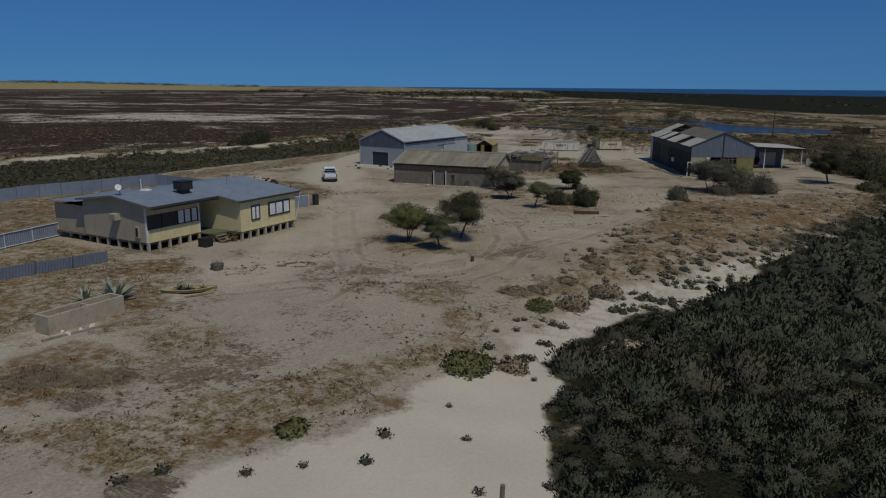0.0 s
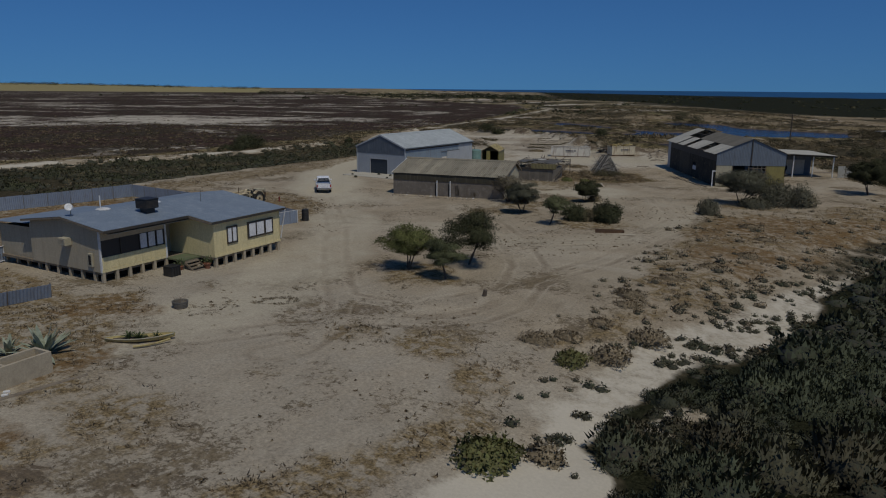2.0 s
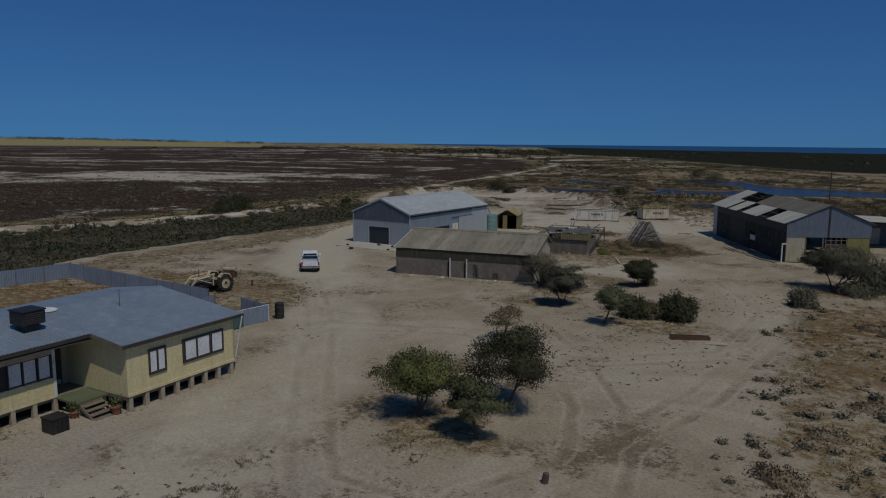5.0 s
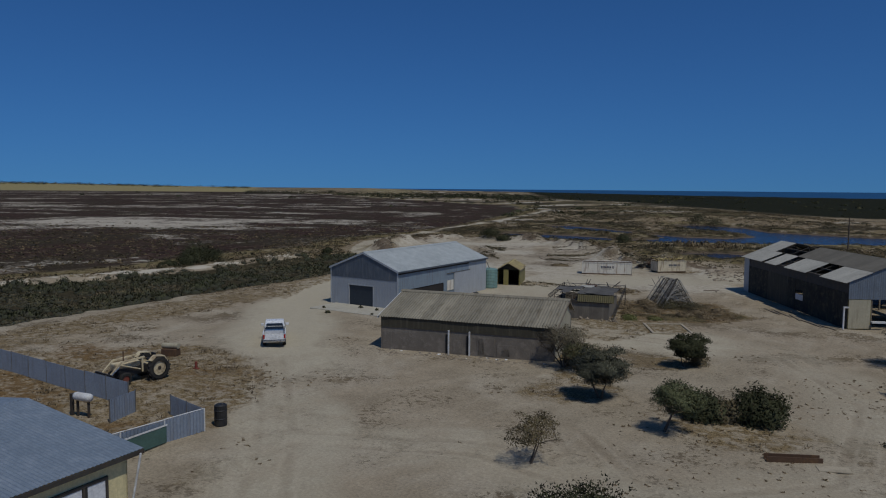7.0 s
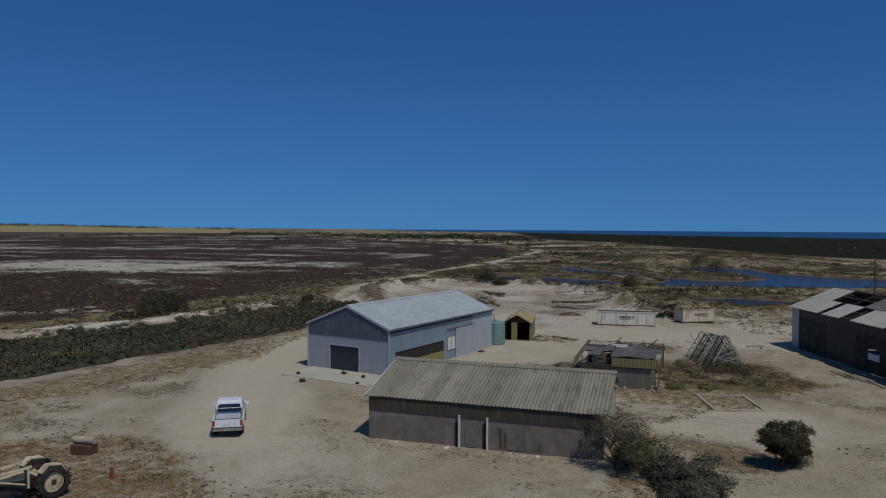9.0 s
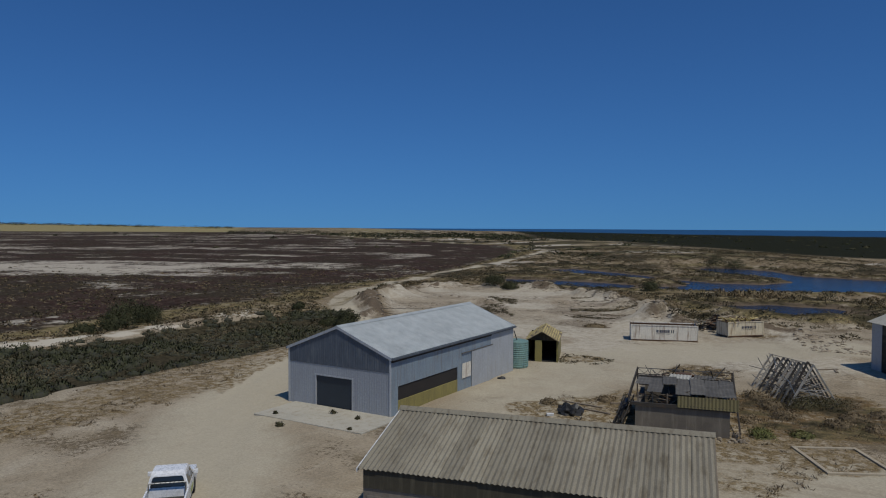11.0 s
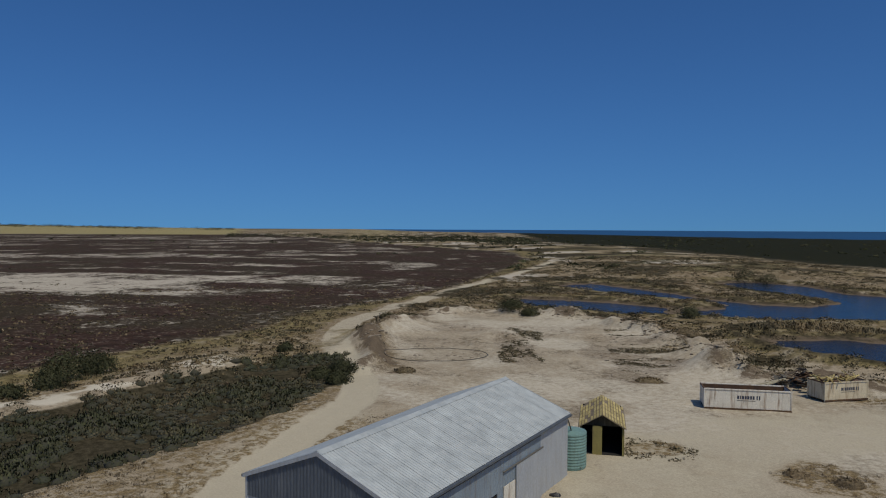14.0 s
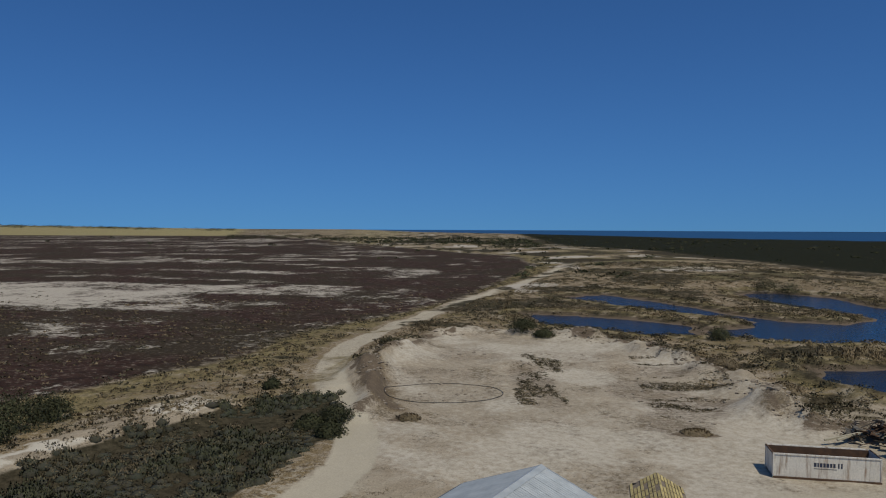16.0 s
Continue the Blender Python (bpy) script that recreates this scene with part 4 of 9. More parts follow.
def grid_mesh(name, gx, gy, z, faces_keep=None):
    nx, ny = gx.shape
    co = np.stack([gx, gy, z], -1).reshape(-1, 3)
    i = np.arange(nx * ny).reshape(nx, ny)
    q = np.stack([i[:-1, :-1], i[1:, :-1], i[1:, 1:], i[:-1, 1:]], -1).reshape(-1, 4)
    if faces_keep is not None:
        q = q[faces_keep[:-1, :-1].reshape(-1)]
    return mesh_from(name, co, q)


def mesh_from(name, co, faces):
    me = bpy.data.meshes.new(name)
    k = faces.shape[1]
    me.vertices.add(len(co))
    me.vertices.foreach_set("co", np.ascontiguousarray(co, np.float32).ravel())
    me.loops.add(faces.size)
    me.loops.foreach_set("vertex_index", np.ascontiguousarray(faces, np.int32).ravel())
    me.polygons.add(len(faces))
    me.polygons.foreach_set("loop_start", np.arange(0, faces.size, k, dtype=np.int32))
    me.polygons.foreach_set("loop_total", np.full(len(faces), k, np.int32))
    me.update(calc_edges=True)
    return me


def build_ground():
    vs = axis_steps(14, 196, 0.48, 4950, 1.02, 1.12)
    us = axis_steps(-56, 50, 0.48, 4950, 1.04, 1.03)
    U, V = np.meshgrid(us, vs, indexing="ij")
    X, Y = 0.8406 * U - 0.5417 * V, 0.5417 * U + 0.8406 * V
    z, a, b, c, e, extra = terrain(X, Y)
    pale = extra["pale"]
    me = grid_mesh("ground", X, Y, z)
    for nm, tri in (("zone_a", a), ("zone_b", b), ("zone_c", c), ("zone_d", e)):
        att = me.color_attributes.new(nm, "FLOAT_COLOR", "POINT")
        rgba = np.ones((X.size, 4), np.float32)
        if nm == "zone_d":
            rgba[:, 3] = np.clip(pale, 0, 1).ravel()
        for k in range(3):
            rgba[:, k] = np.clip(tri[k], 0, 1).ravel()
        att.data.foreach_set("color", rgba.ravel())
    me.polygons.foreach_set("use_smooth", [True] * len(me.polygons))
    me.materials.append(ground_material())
    tagged(new("ground", me), "dry sandy ground with straw, saltpan and tracks", "ground", kind="structure")


build_ground()
def build_ponds():
    X, Y = np.meshgrid(np.arange(-140, 10, 1.5), np.arange(155, 312, 1.5), indexing="ij")
    keep = terrain(X, Y)[5]["pond"] > -3.0
    me = grid_mesh("water_pond", X, Y, 0 * X - 0.03, keep)
    me.materials.append(water_material("pond_water", (0.006, 0.020, 0.046), 0.12, 2.2))
    tagged(new("water_pond", me), "still dark blue pond water between scrubby banks", "pond", kind="structure")


build_ponds()
bm = bmesh.new()
sv = [bm.verts.new((x, y, -1.6)) for x, y in ((-4900, 1000), (4900, 300), (4900, 4900), (-4900, 4900))]
bm.faces.new(sv)
tagged(part("water_sea", bm, water_material("sea_water", (0.012, 0.055, 0.12), 0.35, 0.05)), "flat blue sea along the horizon", "sea", kind="structure")

# ---- buildings ----
def slab_wall(name, mat, parent, o, u, h, t, pitch=0.2, amp=0.009, label=""):
    """A corrugated wall sheet standing on o, running along u, of height h; t is its backing's thickness, inwards."""
    o, u = Vector(o), Vector(u)
    bm = bmesh.new()
    sheet(bm, o, u, (0, 0, h), pitch, amp, thick=0.0)
    n = u.cross(Vector((0, 0, 1))).normalized()
    back = [bm.verts.new(o + d - n * t) for d in (Vector(), u, u + Vector((0, 0, h)), Vector((0, 0, h)))]
    bm.faces.new(back[::-1])
    return part(name, bm, mat, parent, label)


def gable(bm, x0, x1, xr, z0, ze, zr, y, pitch=0.2, amp=0.010, ze2=None, sgn=-1):
    """A corrugated gable face in the plane y between x0 and x1, from z0 up to the roof line with its ridge at xr."""
    ze2 = ze if ze2 is None else ze2
    n = int(round((x1 - x0) / pitch * 4))
    cols = []
    for i in range(n + 1):
        x = x0 + (x1 - x0) * i / n
        top = ze + (zr - ze) * (x - x0) / (xr - x0) if x < xr else ze2 + (zr - ze2) * (x1 - x) / (x1 - xr)
        yy = y + sgn * (0, amp, 0, -amp)[i % 4]
        cols.append((bm.verts.new((x, yy, z0)), bm.verts.new((x, yy, top))))
    for a, b in zip(cols, cols[1:]):
        bm.faces.new((a[0], b[0], b[1], a[1]))


def shed():
    w, l, e, r = 8.85, 18.8, 4.0, 5.72
    T = thing("machinery_shed", spot(-75.5, 92.0, 0.5), "blue-grey corrugated iron shed with pale gable roof", "shed")
    # front: pale sheets below, weathered ones in the gable
    front = part("front_wall", boxed(0, 2.42, 0.02, 0.12, 0, 2.98), M_SHEDLOW, T, "pale grey corrugated lower wall")
    for x0, x1, z0 in ((0, 2.42, 0), (5.76, w, 0), (2.42, 5.76, 2.25)):
        slab_wall("wall_sheet", M_SHEDLOW, front, (x0, 0, z0), (x1 - x0, 0, 0), 2.98 - z0, 0.1, 0.2, 0.007)
    bm = bmesh.new()
    gable(bm, 0, w, w / 2, 2.98, e, r, -0.03)
    gable(bm, 0, w, w / 2, 2.98, e, r, 0.05)
    part("front_gable", bm, M_SHEDTOP, T, "weathered dark grey gable sheets")
    door = part("roller_door", boxed(2.5, 5.68, 0.10, 0.14, 0, 2.2), M_NAVY, T, "dark navy roller door")
    for i in range(9):
        part("slat", boxed(2.5, 5.68, 0.094, 0.10, i * 0.2445, 0.2435 + i * 0.2445), M_NAVY, door)
    fr = part("door_frame", boxed(2.40, 2.50, -0.03, 0.1, 0, 2.3), M_PALEDOOR, T)
    part("door_jamb", boxed(5.68, 5.78, -0.03, 0.1, 0, 2.3), M_PALEDOOR, T)
    part("door_head", boxed(2.50, 5.68, -0.03, 0.1, 2.2, 2.3), M_PALEDOOR, T)
    # west and rear walls
    slab_wall("side_wall", M_SHEDSIDE, T, (0, l, 0), (0, -l, 0), e, 0.1)
    slab_wall("rear_wall", M_SHEDSIDE, T, (w, l, 0), (-w, 0, 0), e, 0.1)
    bm = bmesh.new()
    gable(bm, 0, w, w / 2, e - 0.02, e, r, l, sgn=1)
    part("rear_gable", bm, M_SHEDTOP, T)
    # east wall with its long opening, mustard panel and sliding door
    side = part("east_wall", boxed(w - 0.1, w, 0, 0.9, 0, e - 0.2), M_SHEDSIDE, T)
    slab_wall("wall_sheet", M_SHEDSIDE, side, (w + 0.02, 0, 0), (0, 0.9, 0), e - 0.05, 0.05)
    slab_wall("wall_sheet", M_SHEDSIDE, side, (w + 0.02, 0.9, 1.95), (0, 8.0, 0), e - 2.0, 0.05)
    slab_wall("wall_sheet", M_SHEDSIDE, side, (w + 0.02, 8.9, 0), (0, 2.2, 0), e - 0.05, 0.05)
    slab_wall("wall_sheet", M_SHEDSIDE, side, (w + 0.02, 11.1, 2.75), (0, 3.4, 0), e - 2.8, 0.05)
    slab_wall("wall_sheet", M_PALEDOOR, side, (w + 0.02, 14.5, 0), (0, l - 14.5, 0), e - 0.3, 0.05)
    part("mustard_panel", boxed(w - 0.05, w + 0.03, 0.9, 8.9, 0.0, 0.98), M_MUSTARD, T, "mustard-yellow lower panel")
    # dark sheet across the opening, painted as the unlit room behind
    part("opening_shade", boxed(w - 0.08, w - 0.04, 0.9, 8.9, 0.98, 1.95), M_DARKBROWN, T, "dark brown sheet standing in for the unlit opening")
    # added dark strip, painted as the eave's shadow on the wall
    part("eave_shade_strip", boxed(w + 0.04, w + 0.07, 0.05, 14.5, e - 0.36, e - 0.06), M_DARKBROWN, T, "dark strip put in for the shade under the eave")
    # near-black panel added for the room's darkness
    part("room_shade_panel", boxed(w - 1.4, w - 1.3, 0.2, 9.6, 0.0, 2.6), M_DARK, T)
    sd = part("sliding_door", boxed(w + 0.05, w + 0.09, 11.08, 14.6, 0.02, 2.85), M_PALEDOOR, T, "pale grey sliding door")
    for i in range(4):
        slab_wall("door_sheet", M_PALEDOOR, sd, (w + 0.10, 11.08 + i * 0.88, 0.02), (0, 0.86, 0), 2.83, 0.01)
    part("door_rail", boxed(w + 0.05, w + 0.12, 9.5, 14.7, 2.87, 2.94), M_OLDSTEEL, T)
    part("notice_board", boxed(w + 0.06, w + 0.09, 9.55, 10.95, 0.95, 2.1), M_BINWHITE, T, "white notice sheet")
    part("corner_flashing", boxed(w - 0.06, w + 0.05, -0.05, 0.07, 0, e), M_PALEDOOR, T)
    part("corner_flashing", boxed(-0.05, 0.07, -0.05, 0.07, 0, e), M_PALEDOOR, T)
    # roof
    rf = part("roof", boxed(w / 2 - 0.05, w / 2 + 0.05, 0, l, r - 0.2, r - 0.04), M_OLDSTEEL, T, "pale weathered corrugated iron roof")
    ov = 0.16
    sl = Vector((w / 2 + ov, 0, -(r - e) * (w / 2 + ov) / (w / 2)))
    rg = random.Random(3)
    sheets(rf, "roof_sheet", M_GALV, (w / 2, l + 0.08, r + 0.05), (0, -(l + 0.16), 0), Vector((-sl.x, 0, sl.z)), 0.78, 0.195, 0.014, rg, 0.0)
    sheets(rf, "roof_sheet", M_GALV, (w / 2, -0.08, r + 0.05), (0, l + 0.16, 0), sl, 0.78, 0.195, 0.014, rg, 0.0)
    bm = bmesh.new()
    prism(bm, [(w / 2 - 0.28, r - 0.02), (w / 2, r + 0.12), (w / 2 + 0.28, r - 0.02), (w / 2, r + 0.09)], "y", -0.1, l + 0.1)
    part("ridge_cap", bm, M_GALV, T)
    for s in (-1, 1):
        bm = bmesh.new()
        x = w / 2 + s * (w / 2 + ov + 0.06)
        ze = r + sl.z + 0.0
        prism(bm, [(x - 0.07, ze + 0.02), (x - 0.06, ze - 0.1), (x + 0.06, ze - 0.1), (x + 0.07, ze + 0.02), (x + 0.045, ze + 0.0), (x - 0.045, ze + 0.0)], "y", -0.08, l + 0.08)
        part("gutter", bm, M_SHEDTOP, T)
        for yy in (-0.1, l + 0.1):
            bm = bmesh.new()
            a, b = Vector((w / 2, yy, r + 0.08)), Vector((w / 2 + s * sl.x, yy, r + sl.z + 0.08))
            q = [bm.verts.new(v) for p in (a, b) for v in (p + Vector((0, -0.02, 0)), p + Vector((0, 0.02, 0)), p + Vector((0, 0.02, -0.2)), p + Vector((0, -0.02, -0.2)))]
            for f in ((0, 1, 5, 4), (1, 2, 6, 5), (2, 3, 7, 6), (3, 0, 4, 7)):
                bm.faces.new([q[i] for i in f])
            part("barge_board", bm, M_PALEDOOR, T)
    tagged(part("apron", boxed(-74.9, -65.9, 87.9, 92.0, 0.3, 0.60, bev=0.02), M_SLAB), "cracked pale concrete apron before the shed door", "concrete slab")


def low_building():
    T = thing("low_store_building", spot(-57.5, 77.0, 0.42, 12.6), "low rendered store with mottled grey fibro roof", "building")
    l, dep, rx = 13.7, 7.1, 4.95
    bm = boxed(0, l, 0, 0.3, -0.2, 1.85)
    front = part("front_wall", bm, M_STONE, T, "rough grey rendered wall")
    rg = random.Random(5)
    for i in range(7):
        x = rg.uniform(0, l - 1)
        part("render_patch", boxed(x, x + rg.uniform(0.5, 1.6), -0.025, 0.0, rg.uniform(0, 0.3), rg.uniform(0.7, 1.6), bev=0.01), M_STONE, front)
    part("fascia_board", boxed(0.02, l - 0.02, -0.05, 0.28, 1.85, 2.62), M_OLIVE, T, "dark olive boarding under the eave")
    part("rear_wall", boxed(0, l, dep - 0.3, dep, -0.2, 2.6), M_STONE, T)
    for x0, x1 in ((0, 0.28), (l - 0.28, l)):
        bm = bmesh.new()
        prism(bm, [(0.3, -0.2), (dep - 0.3, -0.2), (dep - 0.3, 2.6), (rx, 3.95), (0.3, 2.6)], "x", x0, x1)
        part("gable_wall", bm, M_CREAM, T, "cream-painted gable wall")
    for x in (5.6, 7.25):
        p = part("post_pair", boxed(x, x + 0.10, -0.16, -0.05, 0, 1.95), M_WHITE, T, "white post")
        # near-black strip on the wall, painted as the dark beside the post
        part("post_shade_strip", boxed(x - 0.2, x - 0.02, -0.06, -0.01, 0.05, 1.6), M_DARK, T)
    slope = Vector((0, -(rx + 0.14), -1.36))
    rf = part("roof", boxed(0, l, rx - 0.06, rx + 0.06, 3.7, 3.93), M_WOOD, T, "mottled grey corrugated fibro roof")
    sheets(rf, "roof_sheet", M_ASBESTOS, Vector((-0.2, rx, 4.02)) + slope, (l + 0.4, 0, 0), -slope, 0.9, 0.225, 0.03, rg, 0.006)
    sheets(rf, "roof_sheet", M_ASBESTOS, (-0.25, rx, 4.02), (l + 0.5, 0, 0), (0, dep - rx + 0.3, -1.15), 0.9, 0.225, 0.03, rg, 0.006)
    bm = bmesh.new()
    prism(bm, [(rx - 0.3, 3.98), (rx, 4.13), (rx + 0.3, 3.93), (rx, 4.08)], "x", -0.28, l + 0.28)
    part("ridge_cap", bm, M_ASBESTOS, T)
    for x in (-0.26, l + 0.2):
        bm = bmesh.new()
        prism(bm, [(-0.16, 2.5), (rx, 3.86), (dep + 0.25, 2.72), (dep + 0.25, 2.88), (rx, 4.02), (-0.16, 2.66)], "x", x, x + 0.05)
        part("barge_board", bm, M_WHITE if x < 0 else M_WOOD, T)


def house():
    T = thing("fibro_house", spot(-48.05, 33.15, 0.5, 4.0), "raised yellow fibro farmhouse with grey iron roof", "house")
    f, h, yl, yw, wx = 0.75, 3.35, 13.6, 6.8, 2.95   # floor, wall top, length, wing start, wing front
    bx = -7.2
    # walls
    main = part("front_wall", boxed(-0.12, 0.0, 0.0, 5.1, f, f + 0.98), M_YELLOW, T, "yellow fibro panels below the verandah windows")
    for i in range(4):
        part("panel", boxed(0.0, 0.02, 0.06 + i * 1.27, 1.27 + i * 1.27, f + 0.2, f + 0.96), M_YELLOW, main)
        part("batten", boxed(0.02, 0.045, 1.275 + i * 1.27 - 0.03, 1.275 + i * 1.27 + 0.03, f + 0.18, f + 0.98), M_YELLOW, main)
    part("skirting_board", boxed(0.0, 0.04, 0.0, 5.1, f, f + 0.18), M_YELLOW, main)
    # beige, duller than the yellow panels, painted for the shade under the eave
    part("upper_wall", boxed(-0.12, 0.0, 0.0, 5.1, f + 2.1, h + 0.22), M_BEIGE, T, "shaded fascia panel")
    scr = part("flywire_window", boxed(-0.09, -0.05, 0.1, 3.0, f + 0.98, f + 2.1), M_FLY, T, "dark flywire screen")
    win = part("verandah_window", boxed(-0.09, -0.05, 3.0, 5.0, f + 1.0, f + 2.1), M_GLASS, T, "aluminium window with pale curtains")
    for y0, y1 in ((3.06, 3.62), (3.72, 4.3), (4.42, 4.96)):
        part("curtain", boxed(-0.052, -0.045, y0, y1, f + 1.06, f + 2.05), M_CURTAIN, win)
    for y in (0.04, 1.5, 2.98, 3.66, 4.36, 5.0):
        part("window_frame", boxed(-0.12, 0.02, y, y + 0.06, f + 0.98, f + 2.1), M_DARKSTEEL, win)
    part("corner_post", boxed(-0.1, 0.05, 5.06, 5.2, f, h + 0.2), M_WHITE, T)
    part("corner_post", boxed(-0.12, 0.03, -0.04, 0.05, f, h + 0.2), M_WHITE, T)
    wing = part("wing_wall", boxed(wx - 0.12, wx, yw, yl, f, h - 0.02), M_YELLOW, T, "pale yellow fibro wing wall")
    part("wing_side_wall", boxed(-1.5, wx - 0.12, yw, yw + 0.12, f, h - 0.02), M_YELLOW, T)
    part("porch_wall", boxed(-1.6, -1.5, 5.1, yw, f, h + 0.3), M_BEIGE, T)
    part("porch_side_wall", boxed(-1.5, -0.12, 5.0, 5.1, f, h + 0.3), M_BEIGE, T)
    door = part("front_door", boxed(-1.5, -1.46, 5.55, 6.45, f + 0.02, f + 2.05), M_DARKSTEEL, T, "dark screen door")
    part("kick_panel", boxed(-1.46, -1.45, 5.62, 6.38, f + 0.06, f + 0.3), M_CREAM, door)
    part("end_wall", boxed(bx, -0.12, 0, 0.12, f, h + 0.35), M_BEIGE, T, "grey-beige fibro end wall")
    bm = bmesh.new()
    prism(bm, [(bx, h + 0.35), (0.0, h + 0.35), (-3.4, h + 0.78)], "y", 0.0, 0.12)
    part("end_gable", bm, M_BEIGE, T)
    part("north_wall", boxed(bx, wx, yl - 0.12, yl, f, h - 0.04), M_YELLOW, T)
    bm = bmesh.new()
    prism(bm, [(bx, h - 0.04), (wx, h - 0.04), (-3.4, h + 0.74)], "y", yl - 0.12, yl)
    part("north_gable", bm, M_YELLOW, T)
    part("rear_wall", boxed(bx - 0.12, bx, 0, yl, f, h), M_BEIGE, T)
    part("lean_to_wall", boxed(-11.4, bx, 0.3, 0.42, f, h - 0.42), M_BEIGE, T, "grey-beige lean-to wall")
    part("lean_to_wall", boxed(-11.4, -11.28, 0.42, 7.0, f, h - 0.55), M_BEIGE, T)
    part("lean_to_wall", boxed(-11.4, bx, 7.0, 7.12, f, h - 0.42), M_BEIGE, T)
    part("floor", boxed(-11.3, -0.1, 0.1, yw, f - 0.18, f - 0.01), M_WOOD, T)
    part("floor", boxed(-7.1, wx - 0.1, yw, yl - 0.1, f - 0.18, f - 0.01), M_WOOD, T)
    # windows of the wing
    for y0, y1, z0, z1, n in ((8.05, 9.0, 1.55, 2.72, 2), (10.1, 12.75, 1.6, 2.72, 3)):
        wd = part("wing_window", boxed(wx, wx + 0.03, y0, y1, z0, z1), M_GLASS, T, "dark-framed window with pale curtains")
        st = (y1 - y0) / n
        for i in range(n):
            k = 0.1 if (n == 3 and i != 1) else 0.0
            part("curtain", boxed(wx + 0.03, wx + 0.036, y0 + i * st + 0.06 + k, y0 + (i + 1) * st - 0.06, z0 + 0.08, z1 - 0.08), M_CURTAIN, wd)
        for i in range(n + 1):
            part("window_frame", boxed(wx, wx + 0.07, y0 + i * st - 0.04, y0 + i * st + 0.04, z0 - 0.05, z1 + 0.05), M_DARKSTEEL, wd)
        for z in (z0, z1):
            part("window_frame", boxed(wx + 0.002, wx + 0.066, y0 - 0.03, y1 + 0.03, z - 0.05, z + 0.05), M_DARKSTEEL, wd)
    part("wing_skirting", boxed(wx, wx + 0.03, yw, yl, f, f + 0.14), M_YELLOW, wing)
    # stumps
    rg = random.Random(9)
    for i in range(6):
        part("stump", boxed(-0.2, 0.02, 0.02 + i * 1.0, 0.22 + i * 1.0, -0.35, f, bev=0.015), M_CONC, T)
    for i in range(8):
        part("stump", boxed(wx - 0.26, wx - 0.02, yw + 0.06 + i * 0.92, yw + 0.28 + i * 0.92, -0.35, f, bev=0.015), M_CONC, T)
    for i in range(9):
        part("stump", boxed(-11.2 + i * 1.27, -11.0 + i * 1.27, 0.35 if i < 4 else 0.06, 0.57 if i < 4 else 0.28, -0.35, f, bev=0.015), M_CONC, T)
    for x in (-7, -4.5, -2):
        for y in (2.6, 5.2, 7.8, 10.4, 13.2):
            part("stump", boxed(x, x + 0.22, y, y + 0.22, -0.35, f - 0.18, bev=0.015), M_CONC, T)
    # roof: one low gable, pushed forward over the wing
    zr = h + 0.85
    k = 0.128
    rf = part("roof", boxed(-3.46, -3.34, 0.0, yl, zr - 0.2, zr - 0.06), M_WOOD, T, "low-pitched grey corrugated iron roof")
    sheets(rf, "roof_sheet", M_HOUSEROOF, (-3.4, -0.35, zr), (0, yw - 0.35 + 0.35, 0), (4.35, 0, -4.35 * k), 0.8, 0.16, 0.012, rg, 0.003)
    sheets(rf, "roof_sheet", M_HOUSEROOF, (-3.4, yw - 0.35, zr), (0, yl + 0.5 - yw + 0.35, 0), (6.6, 0, -6.6 * k), 0.8, 0.16, 0.012, rg, 0.003)
    sheets(rf, "roof_sheet", M_HOUSEROOF, (-3.4, yl + 0.5, zr), (0, -(yl + 0.85), 0), (-4.3, 0, -4.3 * k), 0.8, 0.16, 0.012, rg, 0.003)
    sheets(rf, "lean_to_sheet", M_HOUSEROOF, (-7.3, 7.4, zr - 0.85), (0, -7.5, 0), (-4.4, 0, -0.22), 0.8, 0.16, 0.012, rg, 0.003)
    for x, y0, y1 in ((0.95, -0.35, yw - 0.35), (3.2, yw - 0.35, yl + 0.5)):
        z = zr - (x + 3.4) * k
        bm = boxed(x - 0.03, x + 0.05, y0, y1, z - 0.17, z - 0.02)
        part("fascia", bm, M_DARKSTEEL, rf, "dark gutter")
    for y in (-0.36, yl + 0.46):
        bm = bmesh.new()
        e = 0.95 if y < 0 else 3.2
        ze = zr - (e + 3.4) * k
        prism(bm, [(e, ze - 0.16), (-3.4, zr - 0.14), (-7.7, zr - 4.3 * k - 0.16), (-7.7, zr - 4.3 * k - 0.02), (-3.4, zr + 0.0), (e, ze - 0.02)], "y", y, y + 0.04)
        part("barge_board", bm, M_WOOD, rf)
    bm = bmesh.new()
    z1, z2 = zr - 4.35 * k, zr - 6.6 * k
    prism(bm, [(0.95, z1 - 0.2), (3.2, z2 - 0.2), (3.2, z2 - 0.02), (0.95, z1 - 0.02)], "y", yw - 0.38, yw - 0.33)
    part("barge_board", bm, M_WOOD, rf)
    part("ceiling_lining", boxed(-7.1, 0.9, 0.14, yl - 0.15, h - 0.02, h + 0.02), M_BEIGE, T)
    # solid near-black boxes added under the floor to stand in for shade
    part("crawl_shade_box", boxed(-6.9, -0.7, 0.7, yl - 0.6, -0.3, f - 0.19), M_DARK, T)
    part("crawl_shade_box", boxed(-0.7, wx - 0.8, yw + 0.5, yl - 0.6, -0.3, f - 0.19), M_DARK, T)
    part("crawl_shade_box", boxed(-10.9, -7.0, 0.9, 6.6, -0.3, f - 0.19), M_DARK, T)
    # porch deck and steps
    part("porch_deck", boxed(-1.46, 1.55, 5.15, yw - 0.02, f - 0.12, f - 0.02), M_DECK, T, "green-carpeted porch floor")
